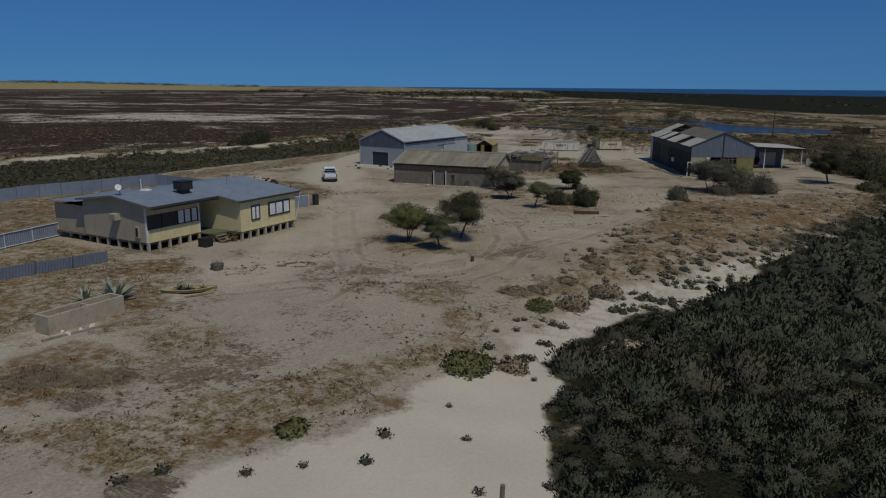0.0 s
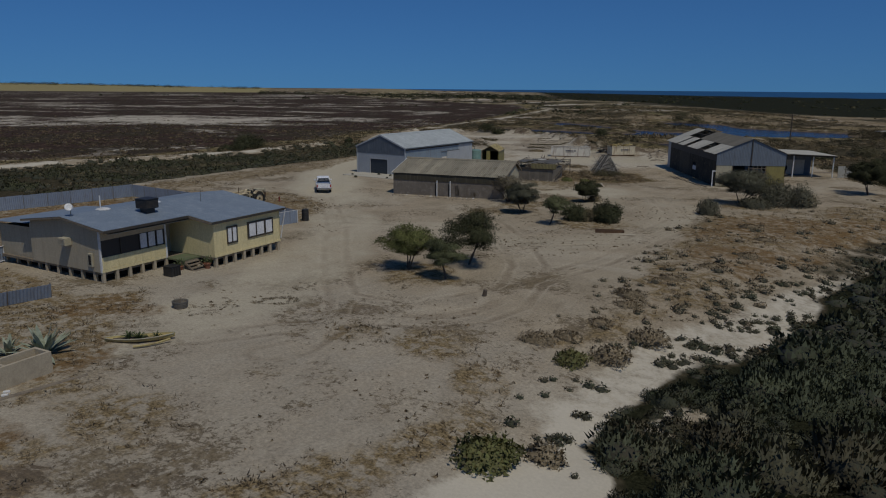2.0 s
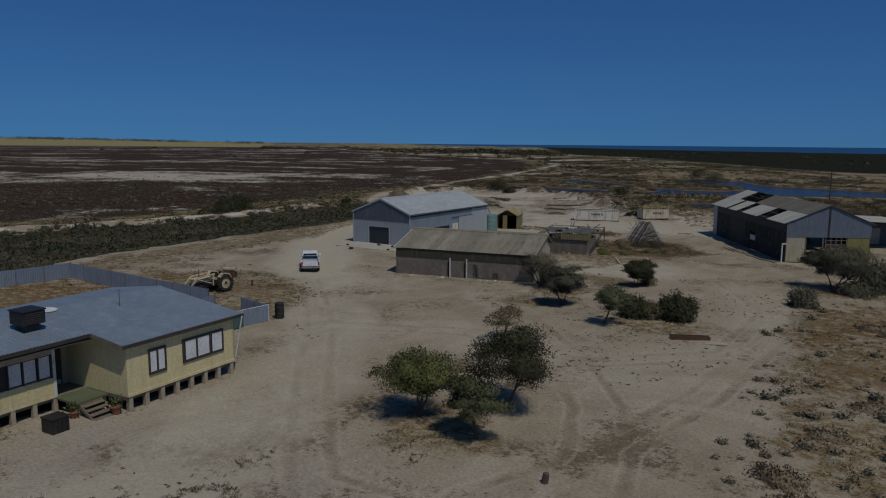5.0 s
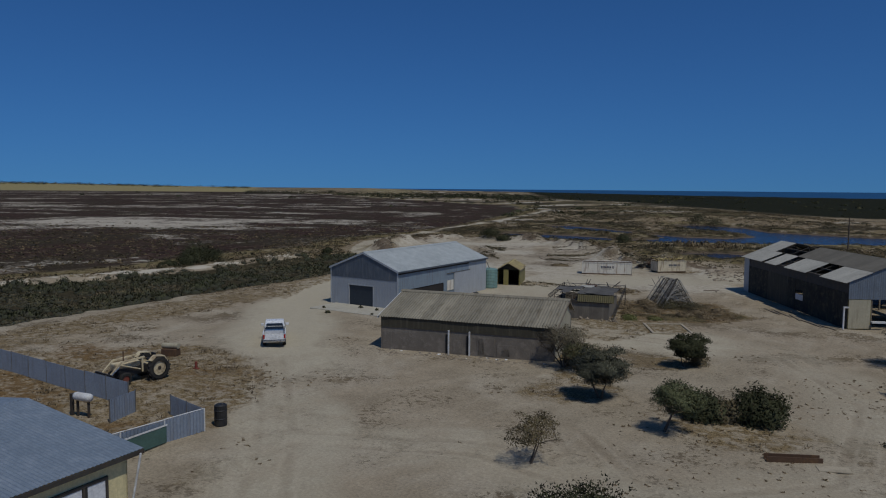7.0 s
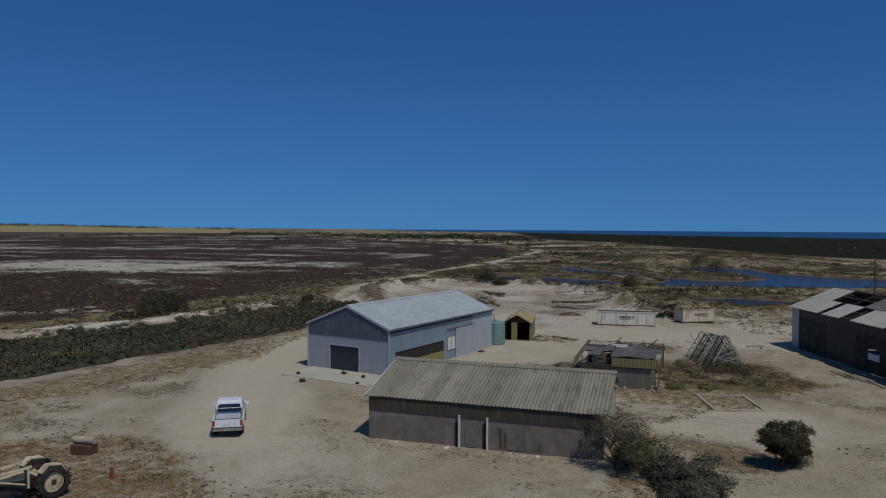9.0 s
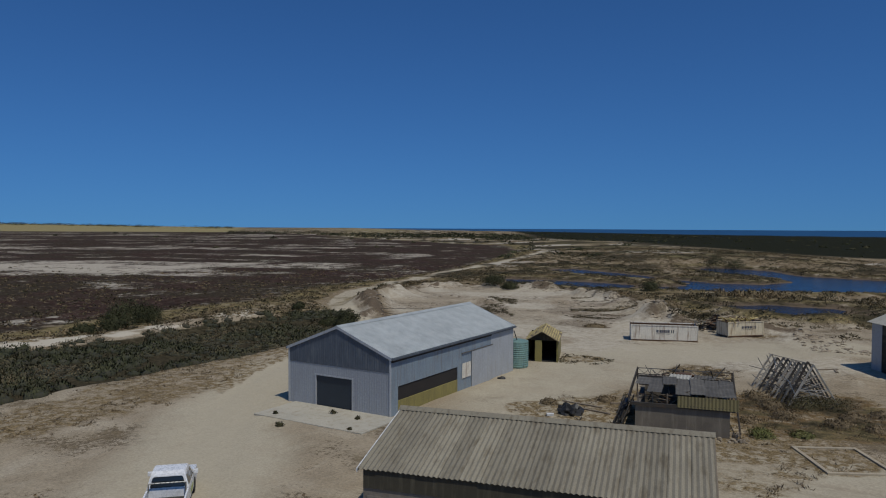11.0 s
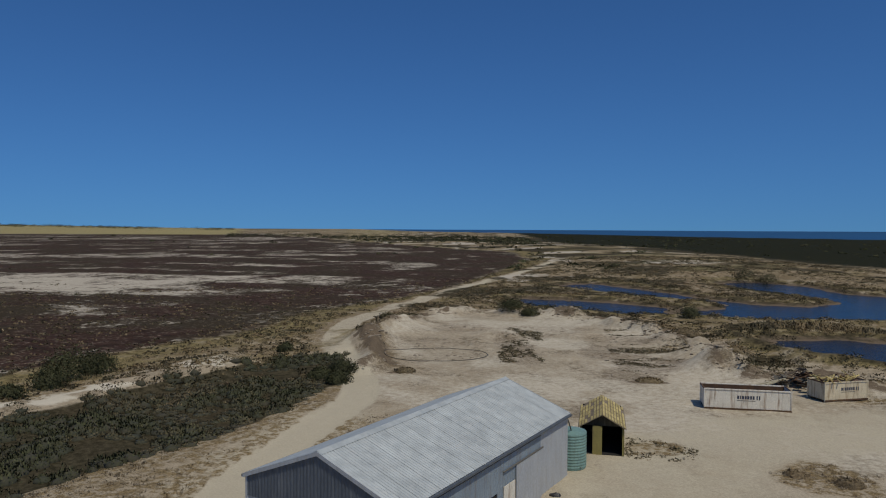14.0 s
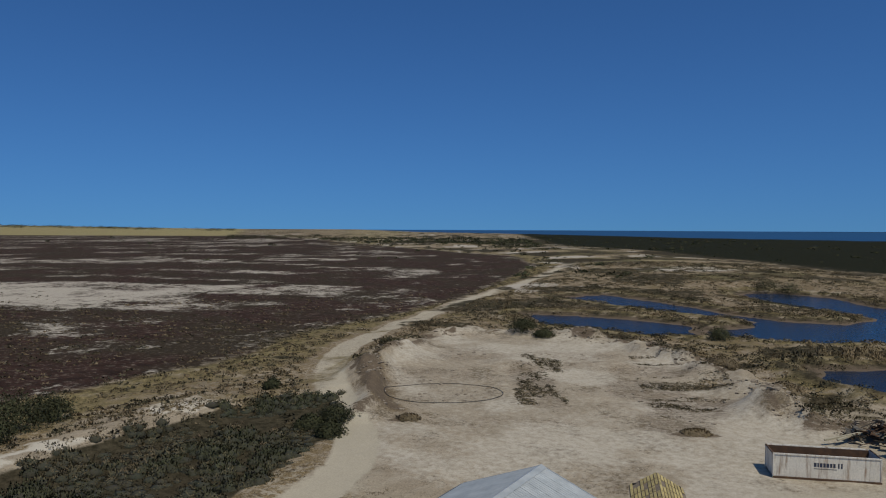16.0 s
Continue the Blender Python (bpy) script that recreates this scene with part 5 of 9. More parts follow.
    for y in (5.25, 6.6):
        part("stump", boxed(1.2, 1.4, y, y + 0.16, -0.35, f - 0.12), M_CONC, T)
    st = part("steps", boxed(1.56, 1.62, 5.3, 6.35, f - 0.3, f - 0.12), M_WOOD, T, "weathered timber steps")
    for i in range(4):
        part("tread", boxed(1.62 + i * 0.24, 1.9 + i * 0.24, 5.3, 6.35, f - 0.22 - i * 0.17, f - 0.17 - i * 0.17, bev=0.01), M_WOOD, st)
    for y in (5.26, 6.35):
        bm = bmesh.new()
        prism(bm, [(1.56, f - 0.1), (1.56, f - 0.34), (2.6, -0.1), (2.75, -0.1)], "y", y, y + 0.045)
        part("stringer", bm, M_WOOD, st)
    # wall cooler box on the end wall, downpipe and meter
    ac = part("window_cooler", boxed(-3.55, -2.85, -0.5, 0.0, f + 1.55, f + 2.05, bev=0.02), M_CREAM, T, "cream window-mounted cooler")
    for i in range(5):
        part("louvre", boxed(-3.5, -2.9, -0.515, -0.5, f + 1.6 + i * 0.085, f + 1.65 + i * 0.085), M_BEIGE, ac)
    part("meter_box", boxed(-1.15, -0.75, -0.14, 0.0, f + 0.35, f + 1.2), M_CREAM, T, "pale meter box")
    part("meter_glass", boxed(-1.08, -0.84, -0.15, -0.14, f + 0.45, f + 1.1), M_DARK, T)
    part("downpipe", tubed((3.3, yl + 0.3, h - 0.1), (2.98, yl + 0.05, 1.0), 0.04), M_WHITE, T)
    # on the roof
    z = zr - 2.1 * k
    E = thing("evaporative_cooler", T.matrix_world @ spot(-1.2, 4.8, z - 0.02), "black box-shaped rooftop evaporative cooler", "air cooler")
    bm = bmesh.new()
    prism(bm, [(-0.34, -0.34), (0.34, -0.34), (0.34, 0.34), (-0.34, 0.34)], "z", 0, 0.32)
    part("duct", bm, M_BLACK, E)
    part("body", boxed(-0.54, 0.54, -0.54, 0.54, 0.32, 0.95, bev=0.05), M_BLACK, E)
    for s in (-1, 1):
        for i in range(6):
            part("louvre", boxed(-0.46, 0.46, s * 0.55 - 0.012, s * 0.55 + 0.012, 0.4 + i * 0.085, 0.44 + i * 0.085), M_DARKSTEEL, E)
            part("louvre", boxed(s * 0.55 - 0.012, s * 0.55 + 0.012, -0.46, 0.46, 0.4 + i * 0.085, 0.44 + i * 0.085), M_DARKSTEEL, E)
    part("top_tray", boxed(-0.58, 0.58, -0.58, 0.58, 0.95, 1.02, bev=0.03), M_BLACK, E)
    D = thing("satellite_dish", T.matrix_world @ spot(-3.0, 0.25, zr - 0.05), "small pale satellite dish on a roof mast", "satellite dish")
    part("mast", tubed((0, 0, -0.1), (0, 0, 0.5), 0.025), M_OLDSTEEL, D)
    bm = bmesh.new()
    m = spot(0, -0.1, 0.62) @ Matrix.Rotation(radians(60), 4, (0.4, 0.9, 0))
    lathe(bm, [(0.02, -0.06), (0.16, -0.04), (0.27, 0.015), (0.275, 0.02), (0.16, -0.03), (0.02, -0.05)], 18, m)
    part("dish", bm, M_WHITE, D, smooth=True)
    part("feed_arm", tubed(m @ Vector((0, 0.3, 0)), m @ Vector((0, 0.1, 0.45)), 0.015), M_OLDSTEEL, D)
    for x, y, lab in ((-3.5, 3.0, ""), (-3.2, 7.0, "")):
        V = thing("roof_vent", T.matrix_world @ spot(x, y, zr - abs(x + 3.4) * k), "low white domed roof vent", "vent", "roof vents")
        bm = bmesh.new()
        lathe(bm, [(0.5, -0.02), (0.5, 0.03), (0.38, 0.08), (0.2, 0.12), (0.02, 0.13)], 16)
        part("dome", bm, M_WHITE, V, smooth=True)
    A = thing("roof_antenna", T.matrix_world @ spot(-1.6, 10.0, zr - 1.8 * k), "thin bare roof antenna mast", "antenna")
    part("mast", tubed((0, 0, -0.05), (0, 0, 0.95), 0.018), M_OLDSTEEL, A)
    part("crossarm", tubed((-0.3, 0, 0.85), (0.3, 0, 0.85), 0.012), M_OLDSTEEL, A)
    P = thing("vent_pipe", T.matrix_world @ spot(-6.0, 4.6, zr - 2.7 * k), "white plastic vent pipe through the roof", "pipe")
    part("pipe", tubed((0, 0, -0.1), (0, 0, 0.9), 0.05, n=10), M_WHITE, P)


def barn():
    T = thing("derelict_barn", spot(-27.0, 106.9, 0.55, 30.0), "derelict barn with patched and missing roof sheets", "barn")
    w, l, e, r = 8.9, 25.0, 4.35, 6.2
    # front
    fr = part("front_wall", boxed(0, 2.05, 0, 0.1, 0, 2.75), M_MUSTARD, T, "mustard-painted front panels")
    part("front_panel", boxed(0.06, 2.0, -0.03, 0.0, 0.06, 2.7), M_CREAM, fr)
    part("front_panel", boxed(6.5, w, 0, 0.1, 0, 2.75), M_MUSTARD, fr)
    bm = bmesh.new()
    gable(bm, 0, w, w / 2, 2.75, e, r, -0.03)
    gable(bm, 0, w, w / 2, 2.75, e, r, 0.06)
    part("front_gable", bm, M_BARNGABLE, T, "blue-grey corrugated gable")
    for x in (2.1, 4.2, 4.75, 5.3, 5.85, 6.4):
        part("opening_post", boxed(x, x + 0.09, 0.05, 0.14, 0, 2.75), M_WOOD, T)
    for z in (1.0, 1.7, 2.4):
        part("transom", boxed(4.2, 6.5, 0.06, 0.12, z, z + 0.06), M_WOOD, T)
    part("sill_board", boxed(2.1, 3.4, -0.3, 0.05, 0.6, 0.75), M_WHITE, T)
    part("gable_post", boxed(w / 2 - 0.06, w / 2 + 0.06, -0.12, -0.05, 2.75, r - 0.1), M_DARKSTEEL, T)
    # side walls: upper and lower boards with a hole
    wall = part("west_wall", boxed(0, 0.08, 0.0, 6.6, 0, 3.3), M_BARNWALL, T, "dark grimy sheet wall")
    rg = random.Random(4)
    for i in range(14):
        y0, y1 = i * l / 14, (i + 1) * l / 14
        if 5 <= i <= 5:
            part("wall_sheet", boxed(-0.02, 0.02, y0 + 0.02, y1 - 0.02, 0, 1.15), M_BARNWALL, wall)
            part("wall_sheet", boxed(-0.02, 0.02, y0 + 0.02, y1 - 0.02, 2.2, 3.3), M_BARNWALL, wall)
            # added white panel, painted as the bright view through the window hole
            part("bright_view_panel", boxed(-0.015, 0.015, y0 + 0.05, y1 - 0.05, 1.17, 1.75), M_WHITE, wall, "white panel standing in for the sunlit view through the hole")
        else:
            part("wall_sheet", boxed(-0.03, 0.02, y0 + 0.015, y1 - 0.015, 0, 3.3), M_BARNWALL if rg.random() < 0.75 else M_OLIVE, wall)
    part("west_wall_upper", boxed(0.0, 0.08, 0, l, 3.3, e - 0.02), M_DARKSTEEL, T)
    part("west_wall_lower", boxed(0.0, 0.08, 10.8, l, 0, 3.3), M_BARNWALL, T)
    part("corner_sheet", boxed(-0.05, 0.03, l - 1.5, l + 0.03, 0, e - 0.05), M_SHEDLOW, T, "pale corner sheet")
    part("east_wall", boxed(w - 0.08, w, 0, l, 1.4, e), M_BARNWALL, T)
    part("rear_wall", boxed(0.1, w - 0.1, l - 0.08, l, 0, e), M_BARNGABLE, T)
    bm = bmesh.new()
    gable(bm, 0, w, w / 2, e - 0.02, e, r, l, sgn=1)
    part("rear_gable", bm, M_BARNGABLE, T)
    part("gate_post", boxed(-0.5, -0.38, -0.25, -0.13, 0, 2.1), M_WHITE, T)
    part("gate_rail", boxed(-0.4, 0.0, -0.22, -0.16, 1.95, 2.1), M_WHITE, T)
    # roof frame: trusses and purlins
    for i in range(8):
        y = 0.3 + i * (l - 0.6) / 7
        bm = bmesh.new()
        for p, q in (((0, y, e - 0.15), (w / 2, y, r - 0.15)), ((w, y, e - 0.15), (w / 2, y, r - 0.15)), ((0, y, e - 0.15), (w, y, e - 0.15)), ((w / 2, y, e - 0.15), (w / 2, y, r - 0.15))):
            tube(bm, p, q, 0.06, n=4)
        part("roof_truss", bm, M_DARKSTEEL, T)
    for s in (0, 1):
        for j in range(5):
            t = j / 4
            x = t * w / 2 if s == 0 else w - t * w / 2
            part("purlin", boxed(x - 0.04, x + 0.04, 0, l, e - 0.08 + (r - e) * t, e - 0.01 + (r - e) * t), M_WOOD, T)
    # roof sheets: two rows a side, with gaps
    rf = part("roof", boxed(w / 2 - 0.1, w / 2 + 0.1, 0, 9.0, r - 0.02, r + 0.05), M_BARNROOF, T, "patched grey roof with missing sheets")
    n = 25
    ov = 0.3
    full = Vector((w / 2 + ov, 0, -(r - e) * (w / 2 + ov) / (w / 2)))
    for side in (-1, 1):
        for row in range(2):
            for i in range(n):
                y0 = -0.2 + i * (l + 0.4) / n
                pale = False
                if side < 0:
                    if row == 0 and (15 <= i <= 20):
                        continue
                    if row == 1 and (i in (5, 6, 7) or i in (13, 14, 18)):
                        continue
                    pale = (row == 1 and (i < 5 or 8 <= i <= 12 or i >= 15)) or (row == 0 and i >= 21)
                else:
                    if (row == 0 and i in (10, 11, 17)) or (row == 1 and i in (6, 7, 20)):
                        continue
                    pale = i < 3 or rg.random() < 0.25
                a = Vector((w / 2, y0, r + 0.07 - 0.02 * row)) + Vector((side * full.x, 0, full.z)) * (0.5 * row)
                v = Vector((side * full.x, 0, full.z)) * 0.52
                st = (l + 0.4) / n * 1.04
                if side < 0:
                    bmS = sheeted(a + Vector((0, st, 0)), (0, -st, 0), v, 0.25, 0.02)
                else:
                    bmS = sheeted(a, (0, st, 0), v, 0.25, 0.02)
                part("roof_sheet", bmS, M_BARNNEW if pale else M_BARNROOF, rf)
    # annex on the east side
    A = thing("barn_annex", T.matrix_world @ spot(w + 0.02, 11.0, 0), "open-fronted lean-to annex with pale flat roof", "annex")
    sheets(A, "roof_sheet", M_BARNNEW, (0, -0.2, 3.62), (0, 9.5, 0), (11.7, 0, -0.42), 1.0, 0.25, 0.02, rg, 0.01)
    for x in (0.1, 2.9, 5.6, 8.4, 11.3):
        part("post", boxed(x, x + 0.14, 0.24, 0.38, -0.2, 3.42 - x * 0.036), M_WHITE if x > 5 else M_WOOD, A)
    bm = bmesh.new()
    prism(bm, [(0, 3.36), (11.6, 2.96), (11.6, 3.14), (0, 3.54)], "y", 0.08, 0.22)
    part("beam", bm, M_DARKSTEEL, A)
    part("back_wall", boxed(0.0, 9.6, 3.6, 3.7, 0, 3.1), M_SHEDTOP, A)
    part("pale_sheet", boxed(6.0, 8.6, 3.45, 3.58, 0.2, 2.3), M_BARNNEW, A, "pale sheet leaning on the back wall")
    bm = bmesh.new()
    lathe(bm, [(0.5, -0.12), (0.62, -0.08), (0.62, 0.08), (0.5, 0.12), (0.3, 0.1), (0.3, -0.1)], 18, spot(5.4, 3.2, 1.1) @ Matrix.Rotation(radians(90), 4, "X"))
    part("leaning_tyre", bm, M_TYRE, A)
    part("side_wall", boxed(9.5, 9.6, 3.7, 9.0, 0, 3.05), M_SHEDTOP, A)
    part("rear_wall", boxed(0, 9.6, 9.0, 9.1, 0, 3.1), M_SHEDTOP, A)
    for i in range(3):
        part("pale_fence_panel", boxed(12.2 + i * 1.1, 13.2 + i * 1.1, 0.4, 0.46, 0.0, 1.7 - 0.2 * i), M_BARNNEW, A)
    part("bench_top", boxed(8.6, 11.2, -0.4, 0.1, 0.75, 0.82), M_WOOD, A)
    for i in range(4):
        part("bench_board", boxed(0.6 + i * 0.2, 5.2, 0.6 + 0.25 * i, 0.75 + 0.25 * i, 0.35, 0.4), M_WOOD, A)


def hut():
    T = thing("yellow_hut", spot(-67.5, 115.4, 0.55, 19.0), "small yellow-sided hut with worn yellow roof", "hut")
    w, l, e, r = 3.0, 5.7, 1.95, 2.8
    part("side_wall", boxed(w - 0.07, w, 0, l, 0, e), M_MUSTARD, T)
    part("side_wall", boxed(0, 0.07, 0.6, l, 0, e), M_MUSTARD, T)
    # rear wall and floor are near-black, painted as the hut's unlit inside
    part("rear_wall", boxed(0.07, w - 0.07, l - 0.07, l, 0, e + 0.2), M_DARK, T)
    part("front_panel", boxed(0.85, 1.5, 0, 0.06, 0, 2.0), M_MUSTARD, T, "mustard front panel")
    part("corner_post", boxed(0, 0.09, 0, 0.09, 0, e), M_WOOD, T)
    part("door_post", boxed(w - 0.14, w, 0.0, 0.09, 0, e), M_MUSTARD, T)
    bm = bmesh.new()
    prism(bm, [(0.0, e), (w, e), (w / 2, r - 0.05)], "y", 0.3, 0.36)
    part("gable_board", bm, M_OLIVE, T)
    part("floor_board", boxed(0.05, w - 0.05, 0.05, l - 0.1, -0.1, 0.04), M_DARK, T)
    rg = random.Random(2)
    rf = part("roof", boxed(w / 2 - 0.05, w / 2 + 0.05, 0, l, r - 0.15, r - 0.05), M_WOOD, T, "worn yellow roof sheets")
    sl = Vector((w / 2 + 0.1, 0, -(r - e) * 1.07))
    for i in range(5):
        st = (l + 0.5) / 5
        for k in range(2):
            o = Vector((w / 2, -0.3 + i * st, r + 0.03 - 0.012 * k)) + sl * 0.5 * k
            part("roof_sheet", sheeted(o, (0, st * 0.98, 0), sl * 0.52, 0.2, 0.015), M_WOOD, rf)
            mo = Vector((w / 2, -0.3 + (i + 1) * st, r + 0.03 - 0.012 * k)) + Vector((-sl.x, 0, sl.z)) * 0.5 * k
            part("roof_sheet", sheeted(mo, (0, -st * 0.98, 0), Vector((-sl.x, 0, sl.z)) * 0.52, 0.2, 0.015), M_WOOD, rf)
    # yellow battens, gapped and uneven
    for s in (1, -1):
        dn = Vector((s * sl.x, 0, sl.z))
        ang = math.atan2(-sl.z, sl.x) * s
        for i in range(6):
            for k in range(8):
                if rg.random() < 0.1:
                    continue
                c = Vector((w / 2, -0.28 + (i + 0.5) * (l + 0.45) / 6, r + 0.075)) + dn * (k + 0.5) / 8
                hl = (l + 0.45) / 12 * rg.uniform(0.86, 0.97)
                part("roof_batten", boxed(-0.082, 0.082, -hl, hl, -0.012, 0.018, m=Matrix.Translation(c) @ Matrix.Rotation(ang + rg.gauss(0, 0.02), 4, "Y")), M_TAPE, rf)
    K = thing("rainwater_tank", spot(-67.15, 112.6, 0.55), "green corrugated rainwater tank beside the shed", "water tank")
    bm = bmesh.new()
    rows = [(1.05, 0.0)]
    for i in range(24):
        rows.append((1.05 + (0.03 if i % 2 else 0.0), 0.05 + i * 0.095))
    rows += [(1.05, 2.34), (0.6, 2.45), (0.05, 2.5)]
    lathe(bm, rows, 28)
    part("shell", bm, M_TANK, K)
    part("inlet_pipe", tubed((0.2, -0.3, 2.4), (0.35, -1.3, 3.4), 0.045), M_OLDSTEEL, K)
    part("tap", tubed((0.9, -0.5, 0.2), (1.05, -0.6, 0.2), 0.03), M_CHROME, K)


def ruin():
    T = thing("collapsed_pump_house", spot(-52.0, 97.6, 0.5, 12.0), "collapsed pump house with fallen grey sheets", "ruin")
    w, l, h = 5.5, 6.5, 1.65
    part("front_wall", boxed(0, w, 0, 0.25, -0.2, h), M_DARKCONC, T, "dark grey concrete wall")
    part("side_wall", boxed(0, 0.25, 0.25, l, -0.2, h), M_DARKCONC, T)
    part("side_wall", boxed(w - 0.25, w, 0.25, l, -0.2, h), M_DARKCONC, T)
    part("rear_wall", boxed(0.25, w - 0.25, l - 0.25, l, -0.2, h), M_DARKCONC, T)
    # near-black fill between the walls, standing in for the dark inside
    part("floor_shade_fill", boxed(0.25, w - 0.25, 0.25, l - 0.25, 0.3, 0.4), M_DARK, T)
    part("front_beam", boxed(-0.25, w + 0.3, -0.12, 0.06, h, h + 0.2), M_DARKSTEEL, T)
    part("rear_beam", boxed(-0.25, w + 0.3, l - 0.1, l + 0.06, h + 0.45, h + 0.62), M_DARKSTEEL, T)
    bm = bmesh.new()
    sheet(bm, (2.5, -0.16, h + 0.08), (3.5, 0, 0), (0, 0.2, 0.66), 0.2, 0.02)
    part("yellow_fascia", bm, M_FASCIA, T, "faded yellow corrugated strip")
    for i in range(7):
        part("upright", boxed(0.1 + i * 0.88, 0.18 + i * 0.88, 0.35, 0.43, h, h + 0.75), M_WOOD, T)
    rg = random.Random(12)
    rf = part("roof", boxed(0.0, w, 3.2, 3.3, h + 0.6, h + 0.72), M_WOOD, T, "buckled grey roof sheets")
    for k in range(2):
        for i in range(7):
            if k == 0 and i in (0, 2):
                continue
            o = Vector((-0.2 + i * 0.86, 0.05 + k * 2.5, h + 0.86 + rg.uniform(-0.03, 0.07) - 0.05 * k))
            b = sheeted(o, (0.9, 0, rg.uniform(-0.05, 0.05)), (rg.uniform(-0.1, 0.1), 2.6, rg.uniform(-0.05, 0.04)), 0.225, 0.007)
            part("roof_sheet", b, M_TIN, rf)
    for i in range(4):
        o = Vector((rg.uniform(0, 3.5), rg.uniform(5.2, 6.0), h + 0.7 + rg.uniform(0, 0.15)))
        part("loose_sheet", sheeted(o, (1.4, rg.uniform(-0.3, 0.3), 0), (0.1, 0.9, rg.uniform(-0.2, 0.2)), 0.225, 0.018), M_BARNNEW if i % 2 else M_TIN, rf)

    def lattice(a, b, depth, n):
        bm = bmesh.new()
        a, b = Vector(a), Vector(b)
        up = Vector((0, 0, depth))
        tube(bm, a, b, 0.035, n=4)
        tube(bm, a + up, b + up, 0.035, n=4)
        for i in range(n):
            p, q = a.lerp(b, i / n), a.lerp(b, (i + 1) / n)
            tube(bm, p, q + up, 0.02, n=4)
            tube(bm, p + up, q, 0.02, n=4)
            tube(bm, p, p + up, 0.02, n=4)
        return bm
    part("lattice_girder", lattice((-0.5, 9.2, 1.5), (w + 0.5, 9.4, 1.5), 0.75, 7), M_OLDSTEEL, T, "grey lattice girder")
    part("lattice_girder", lattice((-0.45, 0.3, 1.7), (-0.5, 9.0, 1.9), 0.45, 9), M_DARKSTEEL, T)
    part("lattice_girder", lattice((w + 0.55, -0.6, 0.3), (w + 0.6, 9.2, 1.9), 0.5, 9), M_DARKSTEEL, T)
    part("lattice_girder", lattice((-0.4, 7.2, 1.7), (w + 0.5, 7.3, 1.7), 0.5, 7), M_DARKSTEEL, T)
    for x, y in ((-0.5, 9.2), (w + 0.55, 9.3), (w / 2, 9.3)):
        part("frame_post", tubed((x, y, -0.3), (x, y, 2.3), 0.05), M_DARKSTEEL, T)
    # fallen timber, bars and leaning frames
    for i in range(46):
        c = Vector((rg.uniform(-0.3, w + 0.4), rg.uniform(4.8, 9.2), rg.uniform(1.5, 2.35))) if i < 30 else Vector((rg.uniform(0.2, 2.4), rg.uniform(0.4, 2.2), rg.uniform(1.5, 2.3)))
        d = Vector((rg.gauss(0, 1), rg.gauss(0, 0.7), rg.gauss(0, 0.3))).normalized() * rg.uniform(0.4, 1.3)
        part("fallen_bar", tubed(c - d, c + d, rg.uniform(0.02, 0.05), n=4), (M_DARKSTEEL, M_WOOD, M_RUST, M_BLACK)[i % 4], T)
    for i in range(3):
        x = -0.7 - 0.25 * i
        part("leaning_frame", lattice((x - 0.2, 0.2 + 0.4 * i, -0.1), (x + 0.3, 4.6 - 0.5 * i, 0.9), 0.35, 6), M_DARKSTEEL, T)
    # black sheets beside the wall, which also stand in for the shadow there
    for i in range(6):
        o = Vector((rg.uniform(-1.6, -0.6), rg.uniform(0.5, 4.5), rg.uniform(0.0, 0.5)))
        part("fallen_shade_sheet", sheeted(o, (0.6, rg.uniform(-0.2, 0.2), 0.5), (0.2, 1.3, rg.uniform(-0.2, 0.3)), 0.2, 0.02), M_BLACK, T)
    for i in range(70):
        s = 0.05 + 0.15 * rg.random() ** 2
        x = rg.uniform(-0.4, w + 1.0) if i < 40 else rg.uniform(w - 0.4, w + 1.2)
        b = bmesh.new()
        bmesh.ops.create_icosphere(b, subdivisions=1, radius=s, matrix=spot(x, rg.uniform(-0.9, -0.05) if i < 40 else rg.uniform(-0.8, 1.2), 0.05 + s * 0.4))
        for v in b.verts:
            v.co += Vector((rg.gauss(0, 0.2), rg.gauss(0, 0.2), rg.gauss(0, 0.15))) * s
        part("rubble_stone", b, M_CLOD, T)
    part("broken_motor", boxed(2.2, 3.3, 6.9, 7.6, 1.95, 2.45, bev=0.08), M_RUST, T, "rusty motor housing on the girders")
    part("motor_shaft", tubed((2.0, 7.2, 2.25), (3.7, 7.3, 2.3), 0.09), M_RUST, T)


